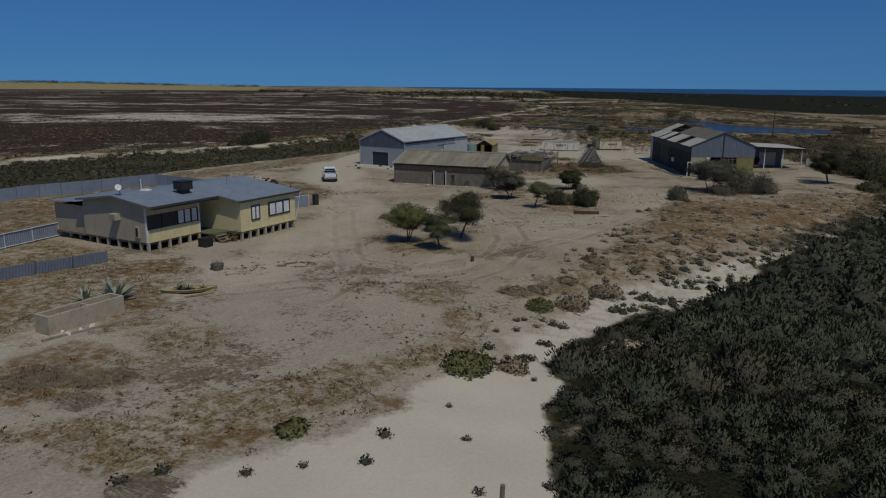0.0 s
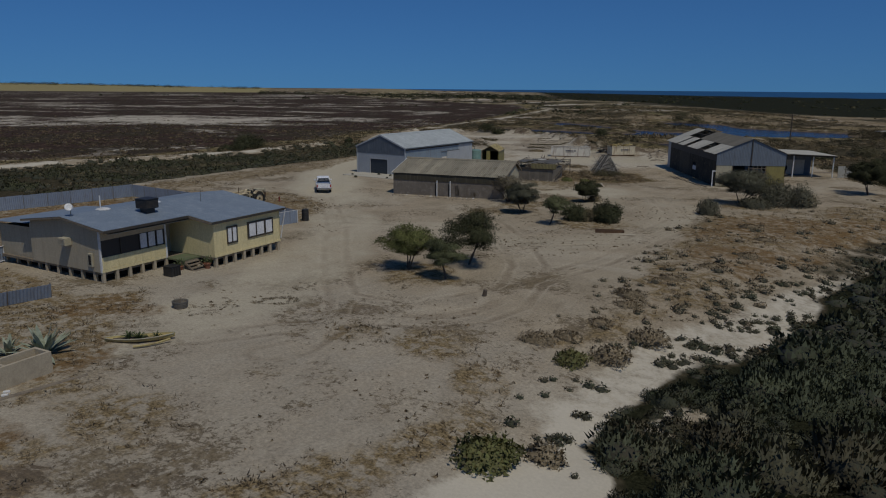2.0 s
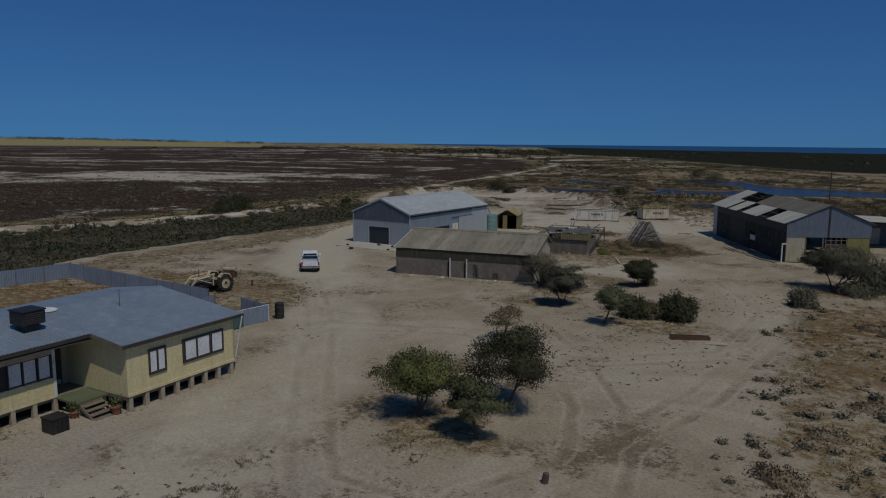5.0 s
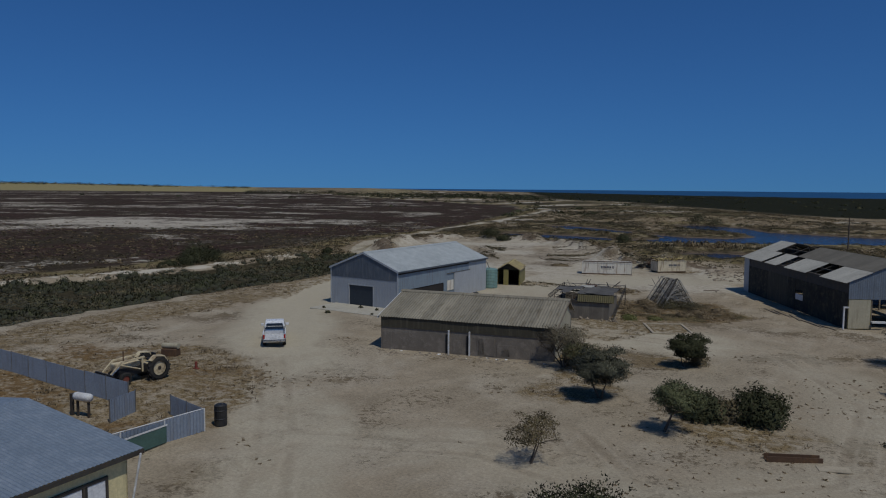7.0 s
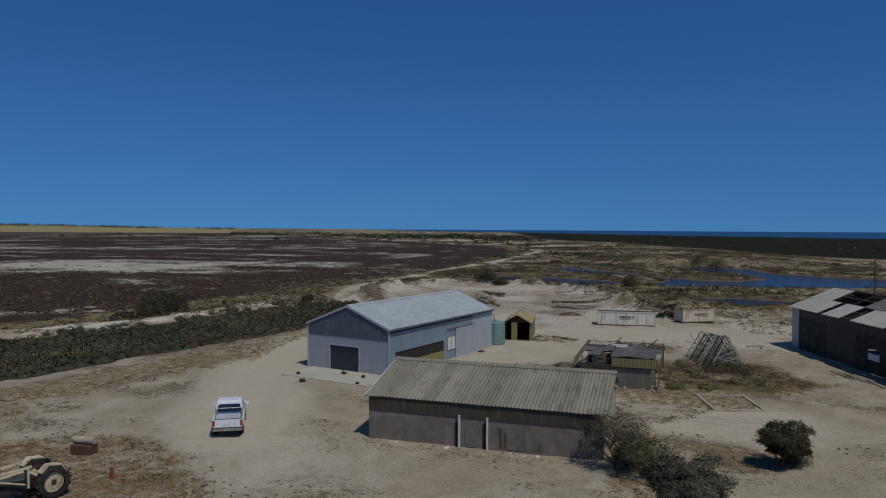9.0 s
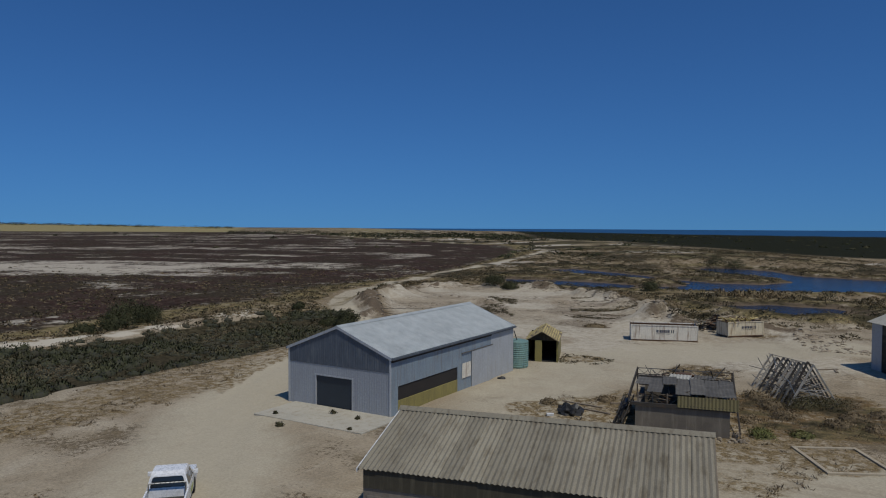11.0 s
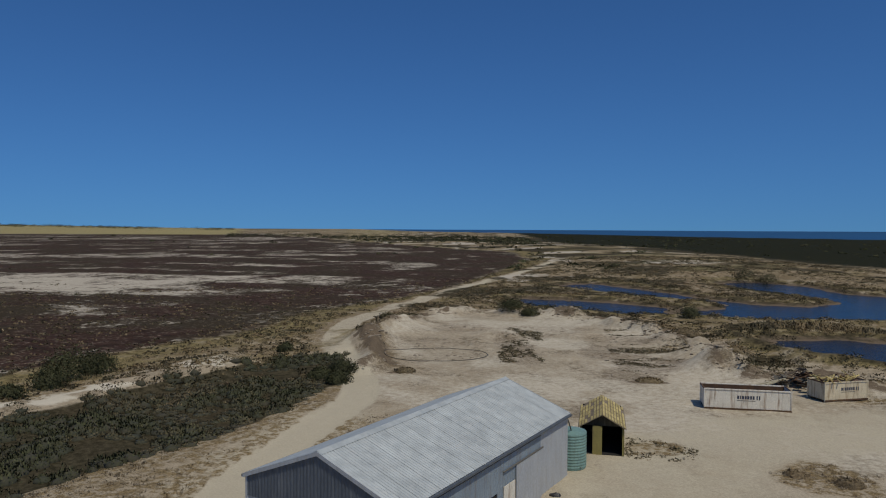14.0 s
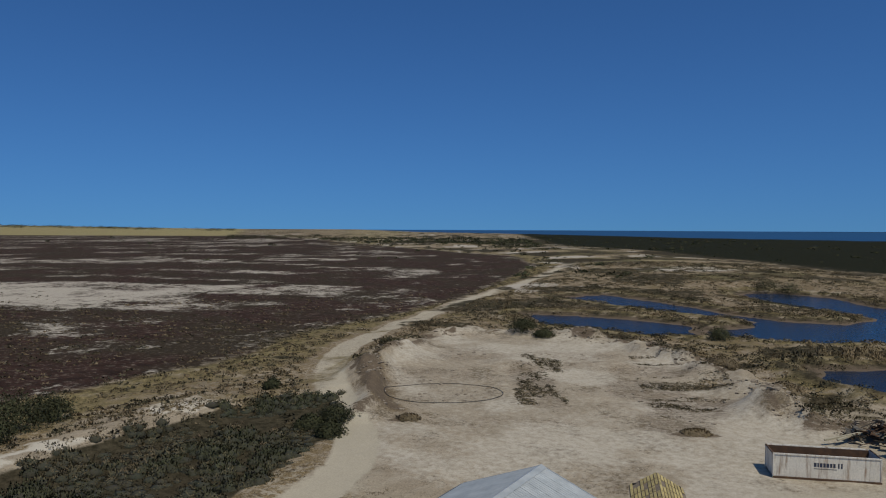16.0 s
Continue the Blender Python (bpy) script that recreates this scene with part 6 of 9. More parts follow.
def truss_stack():
    T = thing("stacked_roof_trusses", spot(-42.9, 110.5, 0.45, 32.0), "row of upright grey steel roof trusses leaning together", "roof trusses")
    rg = random.Random(8)
    n = 11
    for i in range(n):
        y = i * 0.62
        lean = 0.25 + rg.uniform(-0.08, 0.08)
        hw, h = 1.75 + rg.uniform(-0.06, 0.06), 3.05 + rg.uniform(-0.1, 0.1) - 0.05 * i
        a, b, c = Vector((-hw, y, 0)), Vector((hw, y, 0)), Vector((rg.uniform(-0.1, 0.1), y + lean, h))
        mt = (M_TRUSS, M_DARKSTEEL, M_OLDSTEEL, M_DARKSTEEL, M_TRUSS)[i % 5]
        tr = part("truss", tubed(a, c, 0.045, n=4), mt, T)
        part("chord", tubed(b, c, 0.045, n=4), mt, tr)
        o = Vector((0, 0.16, 0))
        part("chord", tubed(a + o, c + o, 0.04, n=4), mt, tr)
        part("chord", tubed(b + o, c + o, 0.04, n=4), mt, tr)
        for t in (0.2, 0.4, 0.6, 0.8):
            part("web", tubed(a.lerp(c, t), b.lerp(c, t - 0.2), 0.026, n=4), mt, tr)
            part("web", tubed(b.lerp(c, t), a.lerp(c, t - 0.2), 0.026, n=4), mt, tr)
        part("tie", tubed(a.lerp(c, 0.4), b.lerp(c, 0.4), 0.03, n=4), mt, tr)
    bm = bmesh.new()
    tube(bm, (0.0, 0.2, 3.0), (0.0, 7.0, 2.6), 0.03, n=4)
    part("tie_bar", bm, M_OLDSTEEL, T)
    for i in range(34):
        c = Vector((rg.uniform(-1.6, 1.6), rg.uniform(0, 7), rg.uniform(0.1, 1.6)))
        d = Vector((rg.gauss(0, 0.6), rg.gauss(0, 1), rg.gauss(0, 0.5))).normalized() * rg.uniform(0.6, 1.6)
        d.z = max(min(d.z, c.z), -c.z)
        part("loose_bar", tubed(c - d, c + d, 0.03, n=4), (M_DARKSTEEL, M_BARNGABLE, M_OLDSTEEL)[i % 3], T)
    D = thing("debris_bin", spot(-53.9, 94.2, 0.5, 15.0), "dark steel bin heaped with broken timber", "bin")
    for a in ((-0.9, 0.9, -0.6, -0.55), (-0.9, 0.9, 0.55, 0.6), (-0.9, -0.85, -0.55, 0.55), (0.85, 0.9, -0.55, 0.55)):
        part("bin_panel", boxed(*a, 0, 0.75), M_BLACK, D)
    part("bin_floor", boxed(-0.85, 0.85, -0.55, 0.55, 0.03, 0.35), M_DARK, D)
    for i in range(34):
        c = Vector((rg.uniform(-0.75, 0.75), rg.uniform(-0.45, 0.45), rg.uniform(0.62, 1.0)))
        d = Vector((rg.gauss(0, 1), rg.gauss(0, 0.8), rg.gauss(0, 0.4))).normalized() * rg.uniform(0.15, 0.6)
        part("offcut", tubed(c - d, c + d, rg.uniform(0.02, 0.05), n=4), (M_WOOD, M_CREAM, M_DARKSTEEL)[i % 3], D)
    K = thing("old_foundation", spot(-41.2, 94.6, 0.55, 27.0), "pale kerb rectangle of an old foundation in weeds", "foundation")
    for a in ((0, 3.6, 0, 0.22), (0, 3.6, 4.4, 4.62), (0, 0.22, 0.22, 4.4), (3.38, 3.6, 0.22, 4.4)):
        part("kerb", boxed(*a, -0.2, 0.12, bev=0.02), M_CONC, K)


def skip(name, m, l, d, h, mat, label, text):
    T = thing(name, m, label, "skip bin")
    part("floor", boxed(0, l, 0, d, 0.12, 0.2), M_RUST, T)
    fr = part("front_side", boxed(0, l, 0, 0.05, 0.12, h), mat, T)
    part("rear_side", boxed(0, l, d - 0.05, d, 0.12, h), mat, T)
    part("end_panel", boxed(0, 0.05, 0.05, d - 0.05, 0.12, h), mat, T)
    part("end_panel", boxed(l - 0.05, l, 0.05, d - 0.05, 0.12, h), mat, T)
    for y in (0.05, d - 0.062):
        part("rusty_lining", boxed(0.06, l - 0.06, y, y + 0.012, 0.2, h - 0.03), M_RUST, T)
    for y in (-0.05, d - 0.03):
        part("top_rail", boxed(-0.05, l + 0.05, y, y + 0.09, h - 0.05, h + 0.06, bev=0.012), M_BINCREAM if mat != M_BINWHITE else M_BINWHITE, T)
    for x in (-0.05, l - 0.04):
        part("end_rail", boxed(x, x + 0.09, 0.04, d - 0.03, h - 0.05, h + 0.055, bev=0.012), M_RUST, T)
    for x in (-0.04, l - 0.06):
        for y in (-0.04, d - 0.06):
            part("corner_post", boxed(x, x + 0.1, y, y + 0.1, 0.0, h + 0.06), mat, T)
    part("bottom_rail", boxed(-0.03, l + 0.03, -0.06, 0.02, 0.05, 0.18), M_RUST, T)
    for x in (0.3, d - 0.5):
        part("skid", boxed(0, l, x, x + 0.12, 0.0, 0.12), M_RUST, T)
    if text:
        # lettering as plain bars of its size
        x = l * 0.38
        for wd in (0.17, 0.1, 0.17, 0.15, 0.17, 0.15, 0.15):
            part("lettering_bar", boxed(x, x + wd, -0.008, 0.0, h * 0.56, h * 0.72), M_BLUEBAR, fr)
            x += wd + 0.06
        for wd in (0.1, 0.1):
            x += 0.1
            part("lettering_bar", boxed(x, x + wd, -0.008, 0.0, h * 0.54, h * 0.74), M_BLUEBAR, fr)
            x += wd
        part("lettering_bar", boxed(l * 0.38, l * 0.38 + 1.5, -0.006, 0.0, h * 0.47, h * 0.5), M_OLDSTEEL, fr)
    return T


shed()
low_building()
house()
barn()
hut()
ruin()
truss_stack()
skip("long_skip_bin", spot(-62.75, 133.3, 0.5, 20.0), 7.1, 2.3, 1.8, M_BINWHITE, "long white steel skip with dark blue lettering", True)
B2 = skip("rusty_skip_bin", spot(-53.9, 141.6, 0.5, 44.0), 4.6, 2.2, 1.75, M_BINCREAM, "grimy cream skip heaped with yellow waste", True)
rg = random.Random(21)
for i in range(64):
    x, y = 4.2 * rg.random() ** 1.3 + 0.15, rg.uniform(-0.02, 1.9)
    b = boxed(-rg.uniform(0.15, 0.5), rg.uniform(0.15, 0.5), -0.06, 0.06, -0.03, 0.03, m=spot(x, y, 1.84 + rg.uniform(-0.05, 0.32)) @ Euler((rg.uniform(-0.6, 0.6), rg.uniform(-0.6, 0.6), rg.uniform(0, 6.3))).to_matrix().to_4x4())
    part("waste_piece", b, M_TAPE if rg.random() < 0.8 else M_RUST, B2)
part("waste_heap", boxed(0.15, 4.45, 0.15, 2.05, 0.25, 1.72, bev=0.1), M_RUST, B2)

# ---- vehicles and yard things ----
def wheel(parent, m, r, w, rim_mat, rim_r=None, lugs=0):
    rim_r = rim_r or r * 0.58
    bm = bmesh.new()
    lathe(bm, [(rim_r, -w / 2), (r * 0.9, -w / 2), (r, -w * 0.35), (r, w * 0.35), (r * 0.9, w / 2), (rim_r, w / 2), (rim_r * 0.95, 0)], 26, m, cap=False)
    for i in range(lugs):
        a = 2 * math.pi * i / lugs
        for s in (-1, 1):
            q = m @ Matrix.Rotation(a + s * 0.06, 4, "Z") @ spot(r, 0, s * w * 0.22) @ Matrix.Rotation(s * 0.6, 4, "X")
            box(bm, -0.03, 0.045, -0.035, 0.035, -w * 0.26, w * 0.26, m=q)
    t = part("wheel", bm, M_TYRE, parent, smooth=False)
    bm = bmesh.new()
    lathe(bm, [(rim_r, -w * 0.3), (rim_r * 0.85, -w * 0.1), (rim_r * 0.3, -w * 0.02), (0.04, 0.0), (0.04, 0.03), (rim_r * 0.3, w * 0.12), (rim_r * 0.85, w * 0.16), (rim_r, w * 0.34)], 22, m)
    part("rim", bm, rim_mat, t)
    return t


def ute():
    T = thing("dual_cab_ute", spot(-66.6, 74.6, gz(-66.6, 74.6) - 0.02, 44.0), "white dual-cab utility with open tray on the track", "car")
    half = 0.9

    def shell(pts, y_w):
        """Side outline (y along the car, z) given a width; sides lean in with height."""
        bm = bmesh.new()
        L = [bm.verts.new((-y_w(z), y, z)) for y, z in pts]
        R = [bm.verts.new((y_w(z), y, z)) for y, z in pts]
        bm.faces.new(L)
        bm.faces.new(R[::-1])
        n = len(pts)
        for i in range(n):
            bm.faces.new((L[i], R[i], R[(i + 1) % n], L[(i + 1) % n]))
        bmesh.ops.recalc_face_normals(bm, faces=bm.faces)
        bmesh.ops.bevel(bm, geom=list(bm.edges), offset=0.035, segments=2, affect="EDGES")
        return bm

    def lean(z):
        return half if z < 1.05 else half - (z - 1.05) * 0.28
    part("body", shell([(-0.95, 0.42), (1.05, 0.42), (1.1, 0.75), (1.85, 0.75), (1.9, 0.42), (2.6, 0.45), (2.65, 0.85), (2.5, 1.02), (1.35, 1.12), (-0.95, 1.08)], lean), M_CARWHITE, T)
    cabin = part("cabin", shell([(-0.93, 1.05), (1.3, 1.08), (0.62, 1.66), (0.35, 1.76), (-0.55, 1.77), (-0.82, 1.68)], lean), M_CARWHITE, T)
    part("windscreen", shell([(1.24, 1.12), (1.3, 1.14), (0.68, 1.66), (0.62, 1.66)], lambda z: lean(z) - 0.1), M_GLASS, cabin)
    part("rear_window", shell([(-0.96, 1.15), (-0.9, 1.15), (-0.82, 1.6), (-0.87, 1.6)], lambda z: lean(z) - 0.12), M_GLASS, cabin)
    for s in (-1, 1):
        for y0, y1 in ((-0.75, 0.05), (0.13, 0.85)):
            bm = bmesh.new()
            top = y1 if y1 < 0.5 else y1 - 0.35
            q = [bm.verts.new((s * (lean(z) + 0.006), y, z)) for y, z in ((y0, 1.14), (y1, 1.14), (top, 1.58), (y0 + 0.03, 1.58))]
            bm.faces.new(q if s > 0 else q[::-1])
            part("side_window", bm, M_GLASS, cabin)
        part("mirror", boxed(s * 1.0 - 0.11, s * 1.0 + 0.11, 0.78, 0.9, 1.12, 1.32, bev=0.03), M_CARWHITE, T)
        part("tail_lamp", boxed(s * 0.8 - 0.07, s * 0.8 + 0.07, -2.66, -2.62, 0.72, 1.04), M_LAMP_RED, T)
        part("headlamp", boxed(s * 0.68 - 0.17, s * 0.68 + 0.17, 2.58, 2.66, 0.76, 0.92, bev=0.02), M_CHROME, T)
        part("door_decal", boxed(s * 0.905 - 0.003, s * 0.905 + 0.003, -0.3, 0.75, 0.55, 0.78), M_LIME, T, "lime-green door decal")
    tray = part("tray_floor", boxed(-0.88, 0.88, -2.6, -0.98, 0.62, 0.72), M_DARKSTEEL, T)
    for s in (-1, 1):
        part("tray_side", boxed(s * 0.86 - 0.04, s * 0.86 + 0.04, -2.6, -0.98, 0.6, 1.08, bev=0.015), M_CARWHITE, T)
    part("tailgate", boxed(-0.82, 0.82, -2.64, -2.57, 0.62, 1.08, bev=0.015), M_CARWHITE, T)
    part("number_plate", boxed(-0.2, 0.2, -2.655, -2.64, 0.72, 0.84), M_CURTAIN, T)
    part("rear_bumper", boxed(-0.86, 0.86, -2.75, -2.6, 0.42, 0.58, bev=0.03), M_CHROME, T)
    part("front_bumper", boxed(-0.88, 0.88, 2.55, 2.75, 0.4, 0.68, bev=0.05), M_CARWHITE, T)
    part("grille", boxed(-0.42, 0.42, 2.62, 2.67, 0.72, 0.95), M_BLACK, T)
    part("tonneau_bar", tubed((-0.78, -1.1, 1.4), (0.78, -1.1, 1.4), 0.035), M_CHROME, T)
    for s in (-1, 1):
        part("bar_leg", tubed((s * 0.78, -1.1, 1.0), (s * 0.78, -1.1, 1.4), 0.035), M_CHROME, T)
        for y in (1.48, -1.72):
            wheel(T, spot(s * 0.78, y, 0.38) @ Matrix.Rotation(radians(90), 4, "Y"), 0.38, 0.25, M_CHROME)


def tractor():
    T = thing("loader_tractor", spot(-65.0, 60.9, gz(-65, 61) + 0.02, 176.0), "old faded cream tractor with front-end loader", "tractor")
    body = part("bonnet", boxed(-0.3, 0.3, 0.2, 1.9, 0.85, 1.35, bev=0.08), M_TRACTOR, T)
    part("engine_block", boxed(-0.33, 0.33, -0.3, 1.8, 0.45, 1.02, bev=0.05), M_BLACK, T)
    part("rear_axle_case", boxed(-0.5, 0.5, -1.0, -0.3, 0.55, 1.0, bev=0.08), M_TRACTOR, T)
    part("seat", boxed(-0.25, 0.25, -0.95, -0.5, 1.15, 1.28, bev=0.05), M_BLACK, T)
    part("seat_back", boxed(-0.25, 0.25, -1.0, -0.92, 1.25, 1.6, bev=0.04), M_BLACK, T)
    part("exhaust_stack", tubed((0.12, 1.1, 1.3), (0.12, 1.1, 2.0), 0.04, n=8), M_RUST, T)
    part("steering_column", tubed((0, 0.1, 1.1), (0, -0.2, 1.55), 0.03), M_DARKSTEEL, T)
    bm = bmesh.new()
    lathe(bm, [(0.2, -0.015), (0.23, -0.015), (0.23, 0.015), (0.2, 0.015)], 16, spot(0, -0.22, 1.58) @ Matrix.Rotation(radians(30), 4, "X"), cap=False)
    part("steering_wheel", bm, M_BLACK, T)
    for s in (-1, 1):
        wheel(T, spot(s * 0.85, -0.75, 0.74) @ Matrix.Rotation(radians(90), 4, "Y"), 0.76, 0.4, M_TRACTOR, 0.47, 16)
        wheel(T, spot(s * 0.68, 1.45, 0.4) @ Matrix.Rotation(radians(90), 4, "Y"), 0.4, 0.24, M_REDRIM, 0.22)
        bm = bmesh.new()
        prism(bm, [(-1.35, 1.1), (-1.1, 1.52), (-0.5, 1.6), (-0.15, 1.3), (-0.2, 1.27), (-0.52, 1.54), (-1.07, 1.46), (-1.3, 1.08)], "x", s * 0.85 - 0.2, s * 0.85 + 0.2)
        part("mudguard", bm, M_TRACTOR, T)
        part("wheel_hub", tubed((s * 0.9, -0.75, 0.74), (s * 1.0, -0.75, 0.74), 0.12, n=12), M_DARKSTEEL, T)
        part("hydraulic_ram", tubed((s * 0.56, 1.75, 1.2), (s * 0.56, 2.5, 0.62), 0.035, n=8), M_CHROME, T)
        bm = bmesh.new()
        tube(bm, (s * 0.48, 0.0, 1.55), (s * 0.48, 1.6, 1.45), 0.07, n=4)
        tube(bm, (s * 0.48, 1.6, 1.45), (s * 0.48, 2.6, 0.5), 0.07, n=4)
        tube(bm, (s * 0.48, 0.15, 0.6), (s * 0.48, 0.15, 1.6), 0.06, n=4)
        tube(bm, (s * 0.48, 0.3, 0.8), (s * 0.48, 1.7, 1.3), 0.045, n=6)
        part("loader_arm", bm, M_TRACTOR, T)
    bm = bmesh.new()
    prism(bm, [(2.4, 0.1), (3.2, 0.03), (3.2, 0.09), (2.55, 0.22), (2.5, 0.85), (2.38, 0.85)], "x", -1.0, 1.0)
    part("loader_bucket", bm, M_BLACK, T)
    for s in (-1, 1):
        bm = bmesh.new()
        prism(bm, [(2.4, 0.1), (3.15, 0.05), (2.95, 0.5), (2.42, 0.84)], "x", s * 0.98 - 0.02, s * 0.98 + 0.02)
        part("bucket_side", bm, M_BLACK, T)
    part("front_axle", boxed(-0.6, 0.6, 1.38, 1.52, 0.35, 0.5), M_DARKSTEEL, T)
    part("canopy_tank", boxed(-0.32, 0.32, -1.55, -1.15, 1.0, 1.3, bev=0.05), M_RUST, T)


def fence_run(name, a, b, h, label, rails=False, lean=0.0):
    """Blue-grey corrugated fence from a to b, in separate sheets between posts."""
    a, b = Vector((*a, 0)), Vector((*b, 0))
    n = max(1, int(round((b - a).length / 2.35)))
    T = thing(name, spot(a.x, a.y, 0.0), label, "fence")
    d = (b - a)
    side = d.normalized().cross(Vector((0, 0, 1)))
    for i in range(n):
        p, q = d * (i / n), d * ((i + 1) / n)
        zp, zq = gz(a.x + p.x, a.y + p.y), gz(a.x + q.x, a.y + q.y)
        z = min(zp, zq) + 0.02
        off = side * lean * h
        bm = bmesh.new()
        sheet(bm, p + Vector((0, 0, z)), (q - p) * 0.995, Vector((off.x, off.y, h)), 0.19, 0.022)
        part("fence_sheet", bm, M_FENCE, T)
        part("fence_post", tubed(p + Vector((0, 0, z - 0.2)), p + off * 1.02 + Vector((0, 0, z + h + 0.05)), 0.035), M_OLDSTEEL if not rails else M_WHITE, T)
        if rails:
            for zz in (0.12, h + 0.02):
                part("rail", tubed(p + side * 0.05 + Vector((0, 0, z + zz)), q + side * 0.05 + Vector((0, 0, z + zz)), 0.028), M_WHITE, T)
    part("fence_post", tubed(d + Vector((0, 0, z - 0.2)), d + Vector((0, 0, z + h + 0.05)), 0.035), M_OLDSTEEL if not rails else M_WHITE, T)
    return T


ute()
tractor()
FL = "blue-grey corrugated iron yard fence"
fence_run("yard_fence", (-84.5, 20), (-80.2, 57.4), 1.4, FL)
fence_run("yard_fence", (-80.2, 57.4), (-60.2, 56.7), 1.4, FL)
fence_run("gate_leaf", (-59.0, 56.3), (-58.5, 54.4), 1.25, "blue-grey corrugated gate standing open")
fence_run("side_fence", (-53.3, 56.3), (-54.0, 47.2), 1.15, "blue-grey sheet fence with white pipe rails", True)
fence_run("side_fence", (-56.9, 57.0), (-53.4, 56.35), 1.15, FL)
fence_run("pipe_rail_fence", (-56.0, 18.0), (-59.2, 32.6), 1.15, "blue-grey sheet fence with white pipe rails", True)
fence_run("low_fence", (-50.6, 13.0), (-47.8, 29.6), 0.85, "low blue-grey sheet fence, leaning", False, 0.25)
B = thing("green_board", spot(-53.75, 53.9, gz(-53.7, 53.9), 94.0), "dark green board leaning on the side fence", "board")
part("board", boxed(-2.3, 0.1, -0.42, -0.36, 0.05, 0.9), M_GREENBOARD, B)
part("rim", boxed(-2.35, 0.15, -0.44, -0.40, 0.88, 0.95), M_WHITE, B)


def trough():
    T = thing("concrete_trough", spot(-36.9, 18.55, 0.45, 4.5), "long open concrete trough with scalloped divider", "trough")
    w, l, h = 1.15, 4.5, 1.1
    part("front_wall", boxed(w - 0.14, w, 0, l, 0, h, bev=0.015), M_CONC, T)
    part("rear_wall", boxed(0, 0.14, 0, l, 0, h, bev=0.015), M_CONC, T)
    part("end_wall", boxed(0.14, w - 0.14, 0, 0.14, 0, h, bev=0.01), M_CONC, T)
    part("end_wall", boxed(0.14, w - 0.14, l - 0.14, l, 0, h, bev=0.01), M_CONC, T)
    part("floor", boxed(0.14, w - 0.14, 0.14, l - 0.14, 0.05, 0.3), M_CONC, T)
    bm = bmesh.new()
    pts = [(0.14, 0.3)]
    for i in range(25):
        t = i / 24
        pts.append((0.14 + t * 2.2, h - 0.06 - 0.22 * abs(math.sin(3 * math.pi * t)) ** 0.6))
    pts.append((2.34, 0.3))
    prism(bm, pts, "x", w * 0.55, w * 0.55 + 0.1)
    part("divider", bm, M_CONC, T, "scalloped inner divider")
    part("cross_wall", boxed(0.14, w - 0.14, 2.5, 2.62, 0.3, h - 0.08), M_CONC, T)
    K = thing("edging_log", spot(-35.3, 18.0, 0.47, -8.0), "long weathered log edging beside the trough", "log")
    part("log", tubed((0, 0, 0.06), (0, 5.8, 0.1), 0.13, 0.1, n=9), M_WOOD, K)
    R = random.Random(31)
    for i in range(7):
        x, y = -35.6 + R.uniform(-0.1, 0.5), 20 + R.uniform(-1.0, 1.4)
        J = thing("white_rubble", spot(x, y, gz(x, y), R.uniform(0, 360)), "bit of white broken rubble by the trough", "rubble", "rubble by the trough")
        part("piece", boxed(-0.12, 0.14, -0.07, 0.08, -0.02, 0.09, bev=0.03), M_WHITE, J)


def agave(x, y, r, n, seed, label="pale grey-green agave with long pointed leaves", mat=L_AGAVE, lift=-0.02):
    T = thing("agave", spot(x, y, gz(x, y) + lift), label, "plant")
    R = random.Random(seed)
    for i in range(n):
        a, up = R.uniform(0, 6.28), R.uniform(0.25, 1.35)
        l = r * R.uniform(0.75, 1.1)
        bm = bmesh.new()
        d = Vector((math.cos(a) * math.cos(up), math.sin(a) * math.cos(up), math.sin(up)))
        s = Vector((-math.sin(a), math.cos(a), 0))
        rows = []
        for t, wd in ((0, 0.06), (0.35, 0.085), (0.7, 0.06), (1.0, 0.004)):
            c = d * l * t + Vector((0, 0, -0.18 * l * t * t))
            rows.append([bm.verts.new(c - s * wd * r), bm.verts.new(c - Vector((0, 0, 0.03))), bm.verts.new(c + s * wd * r)])
        for p, q in zip(rows, rows[1:]):
            bm.faces.new((p[0], p[1], q[1], q[0]))
            bm.faces.new((p[1], p[2], q[2], q[1]))
        part("leaf", bm, mat, T)
    return T


def rubble(x, y, s, seed, mat, label):
    R = random.Random(seed)
    T = thing("stone", spot(x, y, gz(x, y) - 0.02, R.uniform(0, 360)), label, "stone", "stones along the store wall")
    bm = bmesh.new()
    bmesh.ops.create_icosphere(bm, subdivisions=1, radius=s)
    for v in bm.verts:
        v.co = Vector((v.co.x * R.uniform(0.8, 1.3), v.co.y * R.uniform(0.7, 1.1), v.co.z * R.uniform(0.45, 0.8)))
    part("rock", bm, mat, T)


RS = random.Random(55)
for i in range(34):
    t = RS.uniform(0.2, 13.6)
    o = RS.uniform(0.15, 1.0)
    rubble(-57.5 + t * 0.976 + o * 0.218, 77.0 + t * 0.218 - o * 0.976, RS.uniform(0.06, 0.17), 100 + i, M_STONE if i % 3 else M_WHITE, "loose pale stone at the foot of the wall")
trough()
agave(-38.6, 24.1, 1.85, 34, 1)
agave(-39.9, 23.1, 1.2, 22, 2, "smaller pale agave beside the trough")
P = thing("boat_planter", spot(-37.95, 26.8, gz(-36.6, 27.9) - 0.05, 39.0), "faded yellow dinghy hull used as a planter", "planter")
bm = bmesh.new()
rings = []
